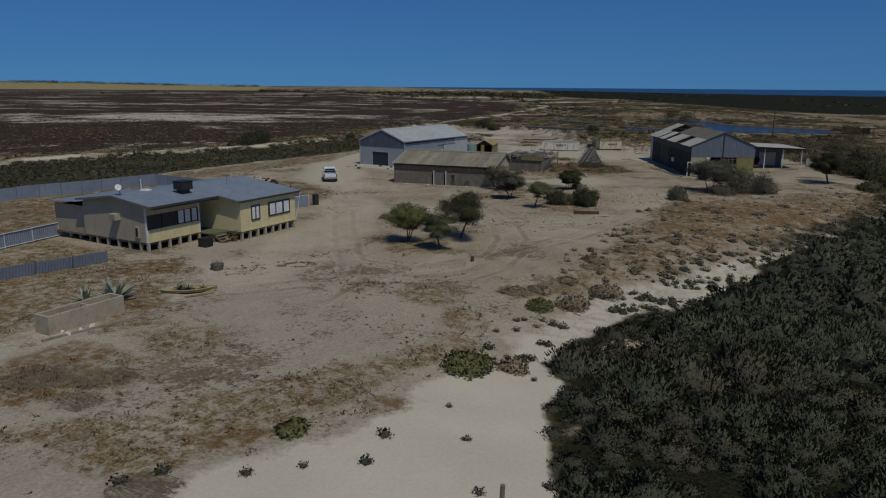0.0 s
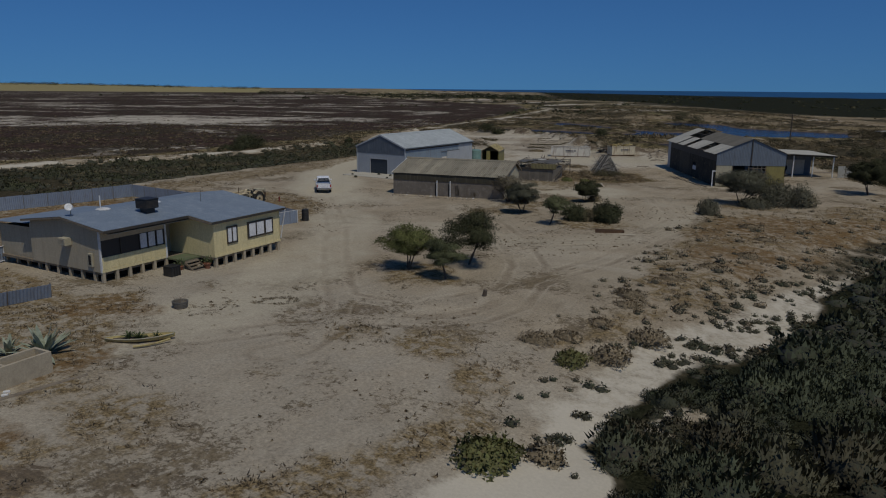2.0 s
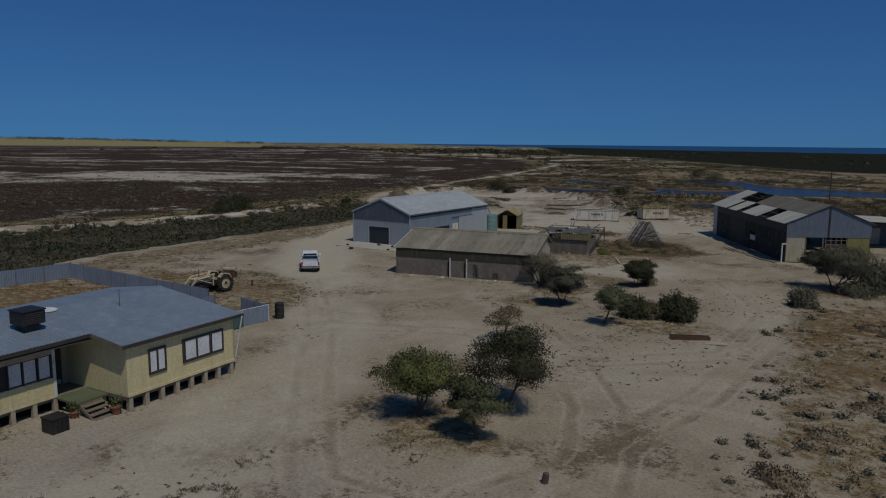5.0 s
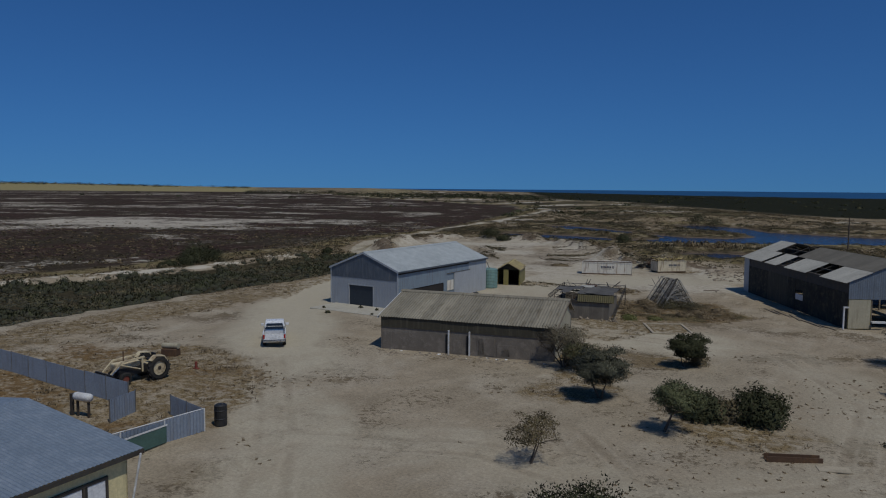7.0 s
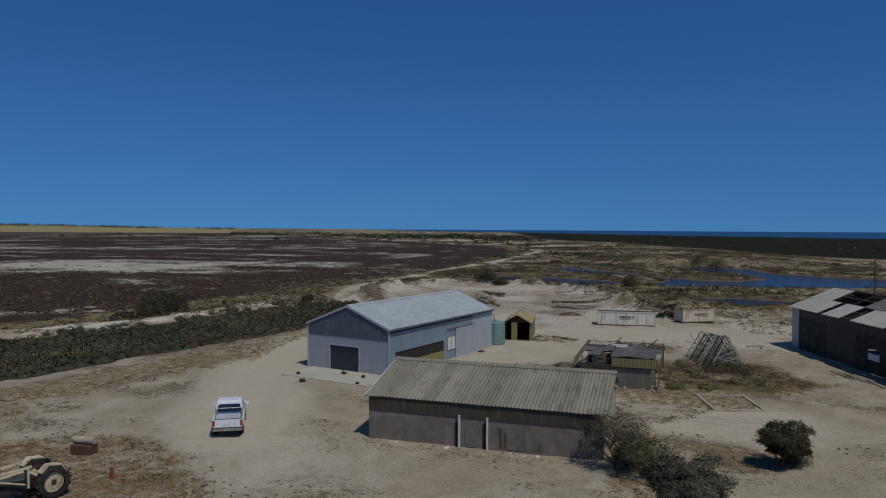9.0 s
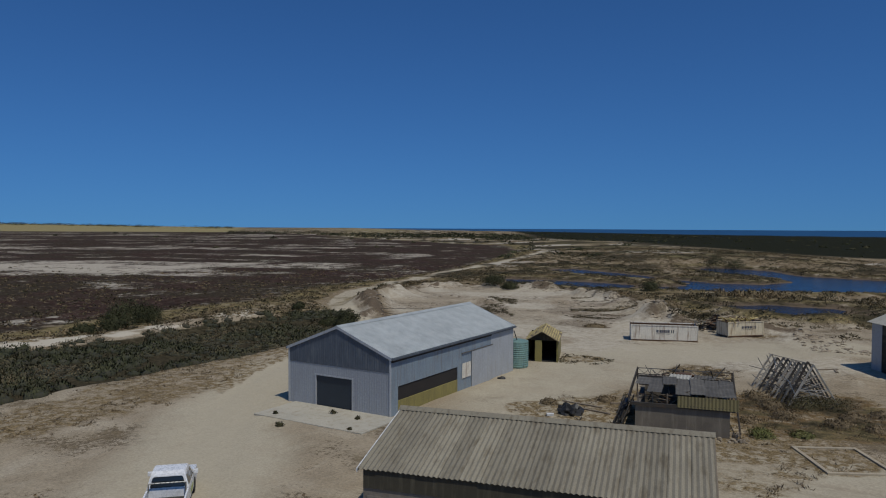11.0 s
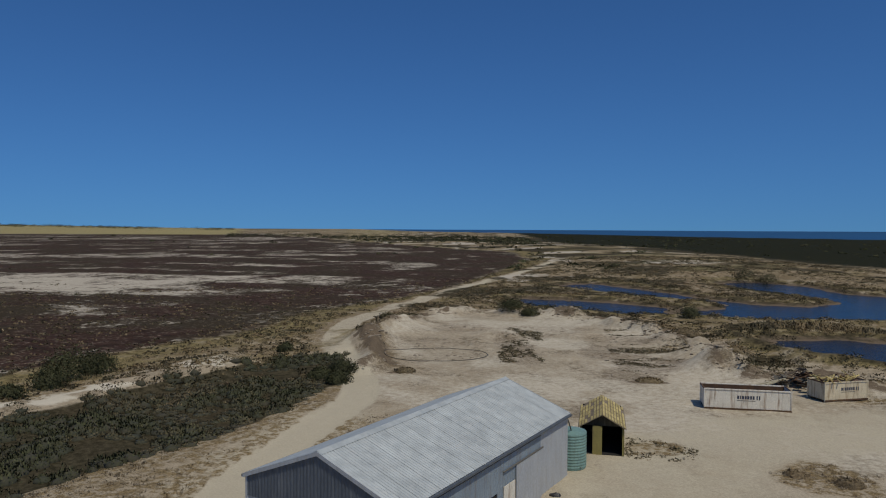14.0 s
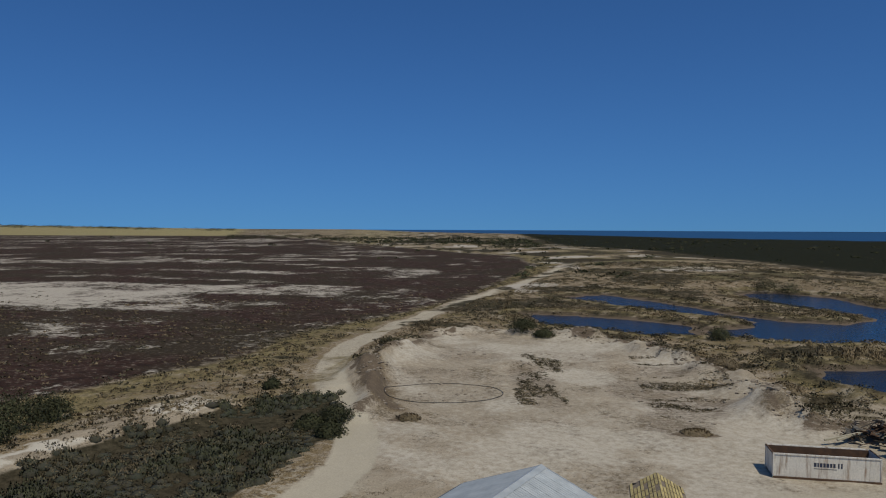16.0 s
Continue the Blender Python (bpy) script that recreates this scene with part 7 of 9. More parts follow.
for k in range(15):
    t = k / 14
    b = 0.02 + 0.4 * math.sin(math.pi * min(t * 0.97 + 0.02, 1.0)) ** 0.65
    top, low = 0.22 + 0.06 * (1 - t) ** 2 + 0.24 * t * t, 0.02 + 0.26 * t ** 5
    x = 3.4 * t
    outer = [(-b, top), (-0.86 * b, top * 0.45 + low * 0.55), (0, low), (0.86 * b, top * 0.45 + low * 0.55), (b, top)]
    inner = [(0.88 * y, z + (0.0 if abs(y) == b else 0.04)) for y, z in reversed(outer)]
    rings.append([bm.verts.new((x, y, z)) for y, z in outer + inner])
for p, q in zip(rings, rings[1:]):
    for k in range(10):
        bm.faces.new((p[k], p[(k + 1) % 10], q[(k + 1) % 10], q[k]))
bm.faces.new(rings[0])
bm.faces.new(list(reversed(rings[-1])))
part("hull", bm, M_TAPE, P)
for sd in (-1, 1):
    bm = bmesh.new()
    last = None
    for k in range(15):
        t = k / 14
        c = Vector((3.4 * t, sd * (0.03 + 0.41 * math.sin(math.pi * min(t * 0.97 + 0.02, 1.0)) ** 0.65), 0.235 + 0.06 * (1 - t) ** 2 + 0.24 * t * t))
        if last is not None:
            tube(bm, last, c, 0.03, n=6)
        last = c
    part("gunwale", bm, M_CREAM, P, "pale worn gunwale strip")
bm = bmesh.new()
prism(bm, [(0.35, -0.16), (1.4, -0.3), (2.6, -0.22), (2.9, 0.0), (2.6, 0.22), (1.4, 0.3), (0.35, 0.16)], "z", 0.1, 0.2)
part("soil_bed", bm, M_BARK, P)
B = thing("loose_board", spot(-36.06, 27.07, gz(-35.6, 27.8), 53.0), "yellowed curved board beside the planter", "board")
bm = bmesh.new()
for k in range(6):
    tube(bm, (0.29 * k, -0.05 * math.sin(0.6 * k), 0.05 + 0.006 * k * k), (0.29 * (k + 1), -0.05 * math.sin(0.6 * (k + 1)), 0.05 + 0.006 * (k + 1) ** 2), 0.06, n=6)
part("board", bm, M_TAPE, B)
for x, y, r, n, k in ((-37.05, 27.55, 0.5, 22, 3), (-36.7, 27.85, 0.55, 26, 4), (-36.05, 28.4, 0.42, 16, 5)):
    agave(x, y, r, n, k, "small green succulent in the planter", M_POTLEAF, 0.17)
Q = thing("wicker_tub", spot(-39.65, 32.6, gz(-39.65, 32.6) - 0.03), "dark grey round tub with dead pale twigs", "tub")
bm = bmesh.new()
lathe(bm, [(0.36, 0.0), (0.42, 0.2), (0.45, 0.4), (0.47, 0.42), (0.45, 0.44), (0.4, 0.4), (0.38, 0.32), (0.02, 0.31)], 20)
part("tub", bm, M_TIN, Q)
for k in range(4):
    bm = bmesh.new()
    lathe(bm, [(0.375 + 0.024 * k, 0.05 + 0.1 * k), (0.4 + 0.022 * k, 0.08 + 0.1 * k), (0.385 + 0.024 * k, 0.11 + 0.1 * k)], 20, cap=False)
    part("hoop", bm, M_OLDSTEEL, Q)
RT = random.Random(9)
bm = bmesh.new()
for k in range(34):
    a, r = RT.uniform(0, 6.28), 0.34 * RT.random() ** 0.5
    tube(bm, (r * math.cos(a), r * math.sin(a), 0.28), (1.35 * r * math.cos(a + 0.4), 1.35 * r * math.sin(a + 0.4), RT.uniform(0.5, 0.85)), 0.012, 0.006, n=3)
part("dead_twigs", bm, M_WOOD, Q, "bleached dead twigs")

D = thing("black_drum", spot(-53.35, 57.4, 0.52), "black plastic drum standing on its end", "drum")
bm = bmesh.new()
lathe(bm, [(0.29, 0.0), (0.33, 0.04), (0.33, 0.36), (0.35, 0.4), (0.33, 0.44), (0.33, 0.8), (0.35, 0.84), (0.33, 0.88), (0.33, 1.1), (0.24, 1.16), (0.22, 1.14)], 20)
part("barrel", bm, M_BLACK, D)
part("bung", tubed((0.1, 0.05, 1.14), (0.1, 0.05, 1.19), 0.04, n=8), M_OLDSTEEL, D)
G = thing("gas_bottle_stand", spot(-61.1, 54.1, 0.52, 10), "white horizontal cylinder on a dark post stand", "gas bottle")
bm = bmesh.new()
lathe(bm, [(0.05, -0.62), (0.2, -0.55), (0.23, -0.45), (0.23, 0.45), (0.2, 0.55), (0.05, 0.62)], 16, spot(0.55, 0, 1.15) @ Matrix.Rotation(radians(90), 4, "Y"))
part("cylinder", bm, M_WHITE, G, smooth=True)
for x in (0.15, 0.95):
    part("leg", boxed(x - 0.05, x + 0.05, -0.05, 0.05, -0.1, 0.98), M_DARKSTEEL, G)
part("post", boxed(-0.35, -0.2, -0.08, 0.08, -0.1, 1.25), M_DARKSTEEL, G)
C = thing("black_crate", spot(-46.2, 37.0, 0.47, 4), "black square crate beside the house steps", "crate")
part("box", boxed(-0.4, 0.4, -0.4, 0.4, 0, 0.72, bev=0.04), M_BLACK, C)
part("lid", boxed(-0.43, 0.43, -0.43, 0.43, 0.72, 0.78, bev=0.03), M_BLACK, C)
for i in range(4):
    part("rib", boxed(0.4, 0.43, -0.36 + i * 0.21, -0.3 + i * 0.21, 0.06, 0.68), M_BLACK, C)
for x, y, k in ((-45.9, 39.7, 1.0), (-47.0, 38.3, 0.8)):
    Q = thing("potted_plant", spot(x, y, 0.5), "terracotta pot with a small green plant", "pot plant", "pots by the porch")
    bm = bmesh.new()
    lathe(bm, [(0.16 * k, 0), (0.24 * k, 0.36 * k), (0.27 * k, 0.36 * k), (0.27 * k, 0.42 * k), (0.22 * k, 0.42 * k), (0.2 * k, 0.36 * k)], 16)
    part("pot", bm, M_TERRA, Q)
    bm = bmesh.new()
    R = random.Random(5)
    for i in range(60):
        d = Vector((R.gauss(0, 1), R.gauss(0, 1), abs(R.gauss(0, 1)) + 0.3)).normalized()
        c = Vector((0, 0, 0.4 * k)) + d * R.uniform(0.1, 0.5)
        s = d.orthogonal().normalized() * 0.05
        bm.faces.new([bm.verts.new(c - s), bm.verts.new(c + s), bm.verts.new(c + d * 0.16)])
    part("foliage", bm, M_POTLEAF, Q)

# tyre roll and stump near the tractor
Q = thing("pale_roll", spot(-69.0, 66.3, gz(-69, 66.3), 20), "pale roll resting on a rusty box", "roll")
part("box", boxed(-0.6, 0.6, -0.35, 0.35, 0, 0.55, bev=0.04), M_RUST, Q)
part("roll", tubed((-0.65, 0, 0.75), (0.65, 0, 0.75), 0.2, n=14), M_CREAM, Q)
Q = thing("red_bollard", spot(-64.1, 64.6, gz(-64.1, 64.6)), "short faded red steel bollard", "bollard")
part("pipe", tubed((0, 0, -0.1), (0, 0, 0.5), 0.09, n=10), M_REDRIM, Q)
part("foot", boxed(-0.2, 0.2, -0.12, 0.12, 0, 0.06), M_REDRIM, Q)

# black rubbish and boards near the ruin
Q = thing("black_tarp_heap", spot(-57.0, 99.4, gz(-57, 99.4)), "crumpled heap of black plastic sheeting", "tarp")
bm = bmesh.new()
bmesh.ops.create_icosphere(bm, subdivisions=3, radius=1.0)
for v in bm.verts:
    k = 0.75 + 0.5 * noise.noise(v.co * 2.3) + 0.25 * noise.noise(v.co * 6)
    v.co = Vector((v.co.x * 1.1 * k, v.co.y * 0.9 * k, max(v.co.z, -0.05) * 0.85 * k))
part("sheet", bm, M_BLACK, Q)
Q = thing("white_carton", spot(-57.9, 98.2, gz(-57.9, 98.2), 30), "small white carton on the ground", "carton")
part("carton", boxed(-0.25, 0.25, -0.15, 0.15, 0, 0.16, bev=0.02), M_WHITE, Q)
R = random.Random(77)
for x, y, a, l in ((-57.2, 102.4, -8, 3.2), (-55.8, 100.9, -12, 2.6), (-54.5, 104.0, 30, 2.2), (-42.9, 126.2, 40, 2.0), (-42.2, 125.6, 100, 1.5), (-34.2, 113.5, -58, 3.5), (-33.0, 112.4, -62, 4.5), (-30.6, 108.9, -55, 4.0), (-29.6, 107.6, -64, 3.0), (-28.6, 106.6, -50, 2.6), (-31.7, 110.6, -68, 3.4), (-21.0, 104.8, 20, 2.2)):
    Q = thing("loose_plank", spot(x, y, gz(x, y) + 0.01, a), "weathered loose plank lying on the sand", "plank", "loose planks")
    part("plank", boxed(-l / 2, l / 2, -0.11, 0.11, 0, 0.07, bev=0.01), M_WOOD, Q)
Q = thing("rusty_channel", spot(-27.1, 68.4, gz(-27, 68.4) - 0.02, 26), "dark rusty steel channel lying in the yard", "steel channel")
part("web", boxed(-1.25, 1.25, -0.2, 0.2, 0, 0.06), M_RUST, Q)
for y in (-0.24, 0.18):
    part("flange", boxed(-1.25, 1.25, y, y + 0.05, 0, 0.28), M_RUST, Q)
Q = thing("pale_sheet", spot(-25.4, 68.2, gz(-25.4, 68.2), 20), "flat pale sheet on the ground", "sheet")
part("board", boxed(-0.7, 0.7, -0.35, 0.35, 0.0, 0.04), M_CONC, Q)
Q = thing("leaning_post", spot(-9.55, 18.2, gz(-9.55, 18.2)), "short weathered timber fence post", "post")
part("post", tubed((0, 0, -0.3), (0.05, 0.02, 1.25), 0.09, 0.08, n=7), M_WOOD, Q)
Q = thing("stump_post", spot(-26.2, 44.4, gz(-26.2, 44.4)), "stubby brown timber stump", "post")
part("post", tubed((0, 0, -0.2), (0.1, 0, 0.4), 0.16, 0.12, n=7), M_BARK, Q)

Q = thing("black_bag", spot(-65.9, 107.0, gz(-65.9, 107.0), 20), "small crumpled black bag beside the shed door", "bag")
bm = bmesh.new()
bmesh.ops.create_icosphere(bm, subdivisions=2, radius=0.3)
for v in bm.verts:
    k = 0.85 + 0.4 * noise.noise(v.co * 7)
    v.co = Vector((v.co.x * 1.4 * k, v.co.y * 0.8 * k, max(v.co.z, -0.03) * 0.8 * k))
part("bag", bm, M_BLACK, Q)

# power pole behind the barn
Q = thing("power_pole", spot(-32.4, 209.5, -0.2), "tall dark timber power pole", "power pole")
part("pole", tubed((0, 0, -0.6), (0, 0, 7.6), 0.16, 0.12, n=10), M_BARK, Q)
part("crossarm", boxed(-0.9, 0.9, -0.06, 0.06, 6.9, 7.05), M_WOOD, Q)
for x in (-0.8, 0.0, 0.8):
    part("insulator", tubed((x, 0, 7.05), (x, 0, 7.22), 0.05, n=8), M_DARKSTEEL, Q)
Q = thing("far_shelter", spot(-12.7, 232.4, 0.2, 30), "small open shelter with a pale flat roof", "shelter")
part("roof", boxed(-2.2, 2.2, -1.6, 1.6, 2.3, 2.42), M_BARNNEW, Q)
part("wall", boxed(-2.0, 2.0, 1.3, 1.4, 0, 2.3), M_BARNWALL, Q)
for x in (-1.9, 1.9):
    part("post", boxed(x - 0.06, x + 0.06, -1.4, -1.28, -0.3, 2.3), M_WOOD, Q)

# junk beyond the skips
Q = thing("scrap_heap", spot(-56.3, 147.4, gz(-56.3, 147.4) - 0.05, 32), "tangled heap of rusty scrap iron", "scrap heap")
R = random.Random(14)
for i in range(110):
    a, rr = R.uniform(0, 6.28), R.uniform(0, 2.1)
    c = Vector((math.cos(a) * rr * 1.3, math.sin(a) * rr * 0.9, R.uniform(0.1, 1.75) * (1 - rr / 2.6)))
    d = Vector((R.gauss(0, 1), R.gauss(0, 1), R.gauss(0, 0.45))).normalized() * R.uniform(0.4, 1.3)
    if i % 3:
        part("bar", tubed(c - d * 0.6, c + d * 0.6, R.uniform(0.03, 0.08), n=5), M_RUST if i % 2 else M_DARKSTEEL, Q)
    else:
        part("scrap_sheet", sheeted(c, d, d.cross(Vector((0.3, 0.2, 1))).normalized() * R.uniform(0.6, 1.2), 0.2, 0.02), (M_RUST, M_WOOD, M_TIN)[i % 3 if i % 2 else 2], Q)
for l, a, x in ((3.2, 6, -3.2), (2.4, 20, -2.7)):
    part("pale_beam", boxed(-l / 2, l / 2, -0.1, 0.1, 0, 0.14, m=spot(x, -0.2, 0.35, a) @ Matrix.Rotation(radians(-9), 4, "Y")), M_CREAM, Q, "pale timber beam")

# poly pipe loop lying in the clearing
cu = bpy.data.curves.new("hose", "CURVE")
cu.dimensions, cu.bevel_depth, cu.bevel_resolution = "3D", 0.032, 1
sp = cu.splines.new("POLY")
pts = []
for i in range(71):
    a = 2 * math.pi * i / 70 + 2.6
    x, y = -96.6 + 6.4 * 0.8406 * math.cos(a) - 4.6 * 0.5417 * math.sin(a), 143.6 + 6.4 * 0.5417 * math.cos(a) + 4.6 * 0.8406 * math.sin(a)
    pts.append((x, y, gz(x, y) + 0.07, 1))
sp.points.add(len(pts) - 1)
for p, co in zip(sp.points, pts):
    p.co = co
cu.materials.append(M_BLACK)
tagged(new("poly_pipe", cu), "loop of black poly pipe lying on sand", "pipe")

# ---- plants ----
def leaf_cloud(rng, n, size, spread, lay=0.75, hollow=0.55):
    """n leaf triangles in a dome of radius 1 (scaled by spread), each of about that size."""
    d = rng.normal(size=(n, 3))
    d[:, 2] = np.abs(d[:, 2]) * 1.0
    d /= np.linalg.norm(d, axis=1, keepdims=True)
    r = hollow + (1 - hollow) * rng.random(n) ** 0.6
    bumpy = 0.72 + 0.5 * np.abs(np.sin(d[:, 0] * 5.1 + d[:, 2] * 3) * np.cos(d[:, 1] * 4.7))
    c = d * (r * bumpy)[:, None] * np.array(spread)
    tang = np.cross(d, rng.normal(size=(n, 3)))
    tang /= np.linalg.norm(tang, axis=1, keepdims=True) + 1e-9
    out = tang * lay + d * (0.5 - 0.35 * lay) + rng.normal(size=(n, 3)) * (0.7 - 0.5 * lay) + np.array([0, 0, 0.35]) * (1 - 0.8 * lay)
    out /= np.linalg.norm(out, axis=1, keepdims=True)
    side = np.cross(out, d * lay + rng.normal(size=(n, 3)) * (1 - 0.75 * lay))
    side /= np.linalg.norm(side, axis=1, keepdims=True) + 1e-9
    s = (size * rng.uniform(0.6, 1.4, n))[:, None]
    tri = np.stack([c - side * s * 0.42, c + side * s * 0.42, c + out * s * 1.2], 1)
    return tri


def leaf_mesh(name, co, puff, tint, tone, mat):
    """Leaf triangles (3n, 3) that shade as soft puffs along the directions puff, with a tint and a tone each."""
    tri = co.reshape(-1, 3, 3).copy()
    puff = puff / (np.linalg.norm(puff, axis=1, keepdims=True) + 1e-9)
    face = np.cross(tri[:, 1] - tri[:, 0], tri[:, 2] - tri[:, 0])
    back = np.einsum("ij,ij->i", face, puff.reshape(-1, 3, 3).mean(1)) < 0
    tri[back] = tri[back][:, [0, 2, 1]]
    me = mesh_from(name, tri.reshape(-1, 3), np.arange(len(co)).reshape(-1, 3))
    for nm, kind, key, val in (("custom_normal", "FLOAT_VECTOR", "vector", puff), ("tint", "FLOAT", "value", tint), ("tone", "FLOAT", "value", tone)):
        at = me.attributes.new(nm, kind, "POINT")
        at.data.foreach_set(key, np.ascontiguousarray(val, np.float32).ravel())
    me.materials.append(mat)
    return me


def scatter(name, label, pts, variants, scales, tints, mat, category, puffy=0.8):
    """One object of many alike small plants: pts (n, 3), variants as leaf triangles."""
    rng = np.random.default_rng(len(pts))
    tones = np.clip(0.5 + rng.normal(0, 0.2, len(pts)) + 0.9 * (fbm(pts[:, 0] + 31, pts[:, 1], 4.0, 3) - 0.5), 0, 1)
    allv, allt, alln, alls = [], [], [], []
    pick = rng.integers(0, len(variants), len(pts))
    rot = rng.uniform(0, 2 * np.pi, len(pts))
    for k, v in enumerate(variants):
        m = pick == k
        if not m.any():
            continue
        c, s = np.cos(rot[m]), np.sin(rot[m])
        base = v.reshape(-1, 3)
        x = base[None, :, 0] * c[:, None] - base[None, :, 1] * s[:, None]
        y = base[None, :, 0] * s[:, None] + base[None, :, 1] * c[:, None]
        z = np.broadcast_to(base[None, :, 2], x.shape)
        sc = scales[m]
        q = np.stack([x * sc[:, :1] + pts[m][:, :1], y * sc[:, :1] + pts[m][:, 1:2], z * sc[:, 1:2] + pts[m][:, 2:3]], -1)
        face = np.cross(v[:, 1] - v[:, 0], v[:, 2] - v[:, 0])
        face /= np.linalg.norm(face, axis=1, keepdims=True) + 1e-9
        mid = v.mean(1)
        out = mid / (np.linalg.norm(mid, axis=1, keepdims=True) + 1e-9)
        face *= np.where(np.einsum("ij,ij->i", face, out) < 0, -1, 1)[:, None]
        b = np.repeat(face * (1 - puffy) + (out + np.array([0, 0, 0.25])) * puffy, 3, axis=0)
        allv.append(q.reshape(-1, 3))
        alln.append(np.stack([b[None, :, 0] * c[:, None] - b[None, :, 1] * s[:, None], b[None, :, 0] * s[:, None] + b[None, :, 1] * c[:, None], np.broadcast_to(b[None, :, 2], x.shape)], -1).reshape(-1, 3))
        allt.append(np.repeat(tints[m], base.shape[0]))
        alls.append(np.repeat(tones[m], base.shape[0]))
    me = leaf_mesh(name, np.concatenate(allv), np.concatenate(alln), np.concatenate(allt), np.concatenate(alls), mat)
    return tagged(new(name, me), label, category, kind="stuff")


def candidates(rng, n, u0, u1, v0, v1):
    u, v = rng.uniform(u0, u1, n), rng.uniform(v0, v1, n)
    return 0.8406 * u - 0.5417 * v, 0.5417 * u + 0.8406 * v


def place(x, y, keep, sink=0.03):
    z = terrain(x[keep], y[keep])[0] - sink
    return np.stack([x[keep], y[keep], z], -1)


def build_scrub():
    rng = np.random.default_rng(11)
    ico = bmesh.new()
    bmesh.ops.create_icosphere(ico, subdivisions=1, radius=1.0)
    idx1 = [[v.index for v in f.verts] for f in ico.faces]
    ball1 = np.array([tuple(v.co) for v in ico.verts])
    ico.free()
    ico = bmesh.new()
    bmesh.ops.create_icosphere(ico, subdivisions=2, radius=1.0)
    idx2 = [[v.index for v in f.verts] for f in ico.faces]
    ball2 = np.array([tuple(v.co) for v in ico.verts])
    ico.free()
    hulls, fuller = [], []
    for _ in range(6):
        b = ball1 * rng.uniform(0.75, 1.12, (len(ball1), 1)) * np.array([1, 1, 0.85])
        hulls.append(b)
        lump = 0.86 + 0.3 * np.abs(np.sin(ball2[:, :1] * 4.3 + rng.uniform(0, 6)) * np.cos(ball2[:, 1:2] * 3.9 + rng.uniform(0, 6)))
        fuller.append(ball2 * lump * rng.uniform(0.94, 1.06, (len(ball2), 1)) * np.array([1, 1, 0.85]))

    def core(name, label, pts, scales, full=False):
        """Rounded dark hulls added inside the shrubs as shade, smooth-shaded, sharing their places."""
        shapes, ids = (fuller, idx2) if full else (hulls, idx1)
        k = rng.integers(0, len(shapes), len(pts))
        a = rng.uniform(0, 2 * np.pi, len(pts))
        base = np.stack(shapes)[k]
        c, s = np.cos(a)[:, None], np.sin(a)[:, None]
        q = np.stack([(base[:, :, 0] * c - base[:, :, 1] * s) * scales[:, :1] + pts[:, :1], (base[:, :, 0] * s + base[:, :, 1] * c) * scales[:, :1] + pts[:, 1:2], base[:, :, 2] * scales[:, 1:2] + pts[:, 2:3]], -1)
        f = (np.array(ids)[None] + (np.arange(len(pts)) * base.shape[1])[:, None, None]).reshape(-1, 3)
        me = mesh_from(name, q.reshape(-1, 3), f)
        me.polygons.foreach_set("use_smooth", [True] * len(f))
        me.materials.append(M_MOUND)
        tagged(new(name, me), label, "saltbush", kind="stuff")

    def sprigs(n, length, wide):
        """Upright leafy shoots standing out of a rounded bush of radius 1."""
        d = rng.normal(size=(n, 3))
        d[:, 2] = np.abs(d[:, 2]) * 1.1 + 0.05
        d /= np.linalg.norm(d, axis=1, keepdims=True)
        lump = 0.72 + 0.36 * np.abs(np.sin(d[:, 0] * 4.1 + 1) * np.cos(d[:, 1] * 3.7 + 2))
        c = d * (lump * rng.uniform(0.62, 0.98, n))[:, None] * np.array([1, 1, 0.85])
        up = d * 0.45 + np.array([0, 0, 0.75]) + rng.normal(0, 0.28, (n, 3))
        up /= np.linalg.norm(up, axis=1, keepdims=True)
        sd = np.cross(up, rng.normal(size=(n, 3)))
        sd /= np.linalg.norm(sd, axis=1, keepdims=True) + 1e-9
        l = (length * rng.uniform(0.6, 1.5, n))[:, None]
        return np.stack([c - sd * wide * rng.uniform(0.7, 1.3, (n, 1)), c + sd * wide, c + up * l], 1)

    fine = [sprigs(360, 0.155, 0.04) for _ in range(6)]
    tuft = [leaf_cloud(rng, 60, 0.27, (1, 1, 0.95), hollow=0.55, lay=0.45) for _ in range(5)]
    mid = [leaf_cloud(rng, 42, 0.15, (1, 1, 0.8), hollow=0.72, lay=0.6) for _ in range(5)]
    clump = [sprigs(38, 0.21, 0.105) for _ in range(5)]
    shoots = [sprigs(66, 0.175, 0.068) for _ in range(5)]
    tall = [sprigs(42, 0.2, 0.078) for _ in range(5)]
    far = [leaf_cloud(rng, 22, 0.4, (1, 1, 0.7), hollow=0.3) for _ in range(4)]

    # dense saltbush beside the sand strip
    x, y = candidates(rng, 62000, -12, 110, -25, 150)
    zn = terrain(x, y)[5]
    d = np.hypot(x, y)
    keep = (zn["scr"] > np.where(d < 47, 0.3, 1.3)) & (rng.random(len(x)) < np.where(d < 47, 0.42, np.clip(0.85 - d / 140, 0.2, 0.5))) & (fbm(x, y, 5, 3) > 0.27 - 0.1 * (zn["scr"] > 6))
    p = place(x, y, keep, 0.06)
    dd = d[keep]
    near = (dd < 47) & (-0.5417 * x[keep] + 0.8406 * y[keep] > 6)
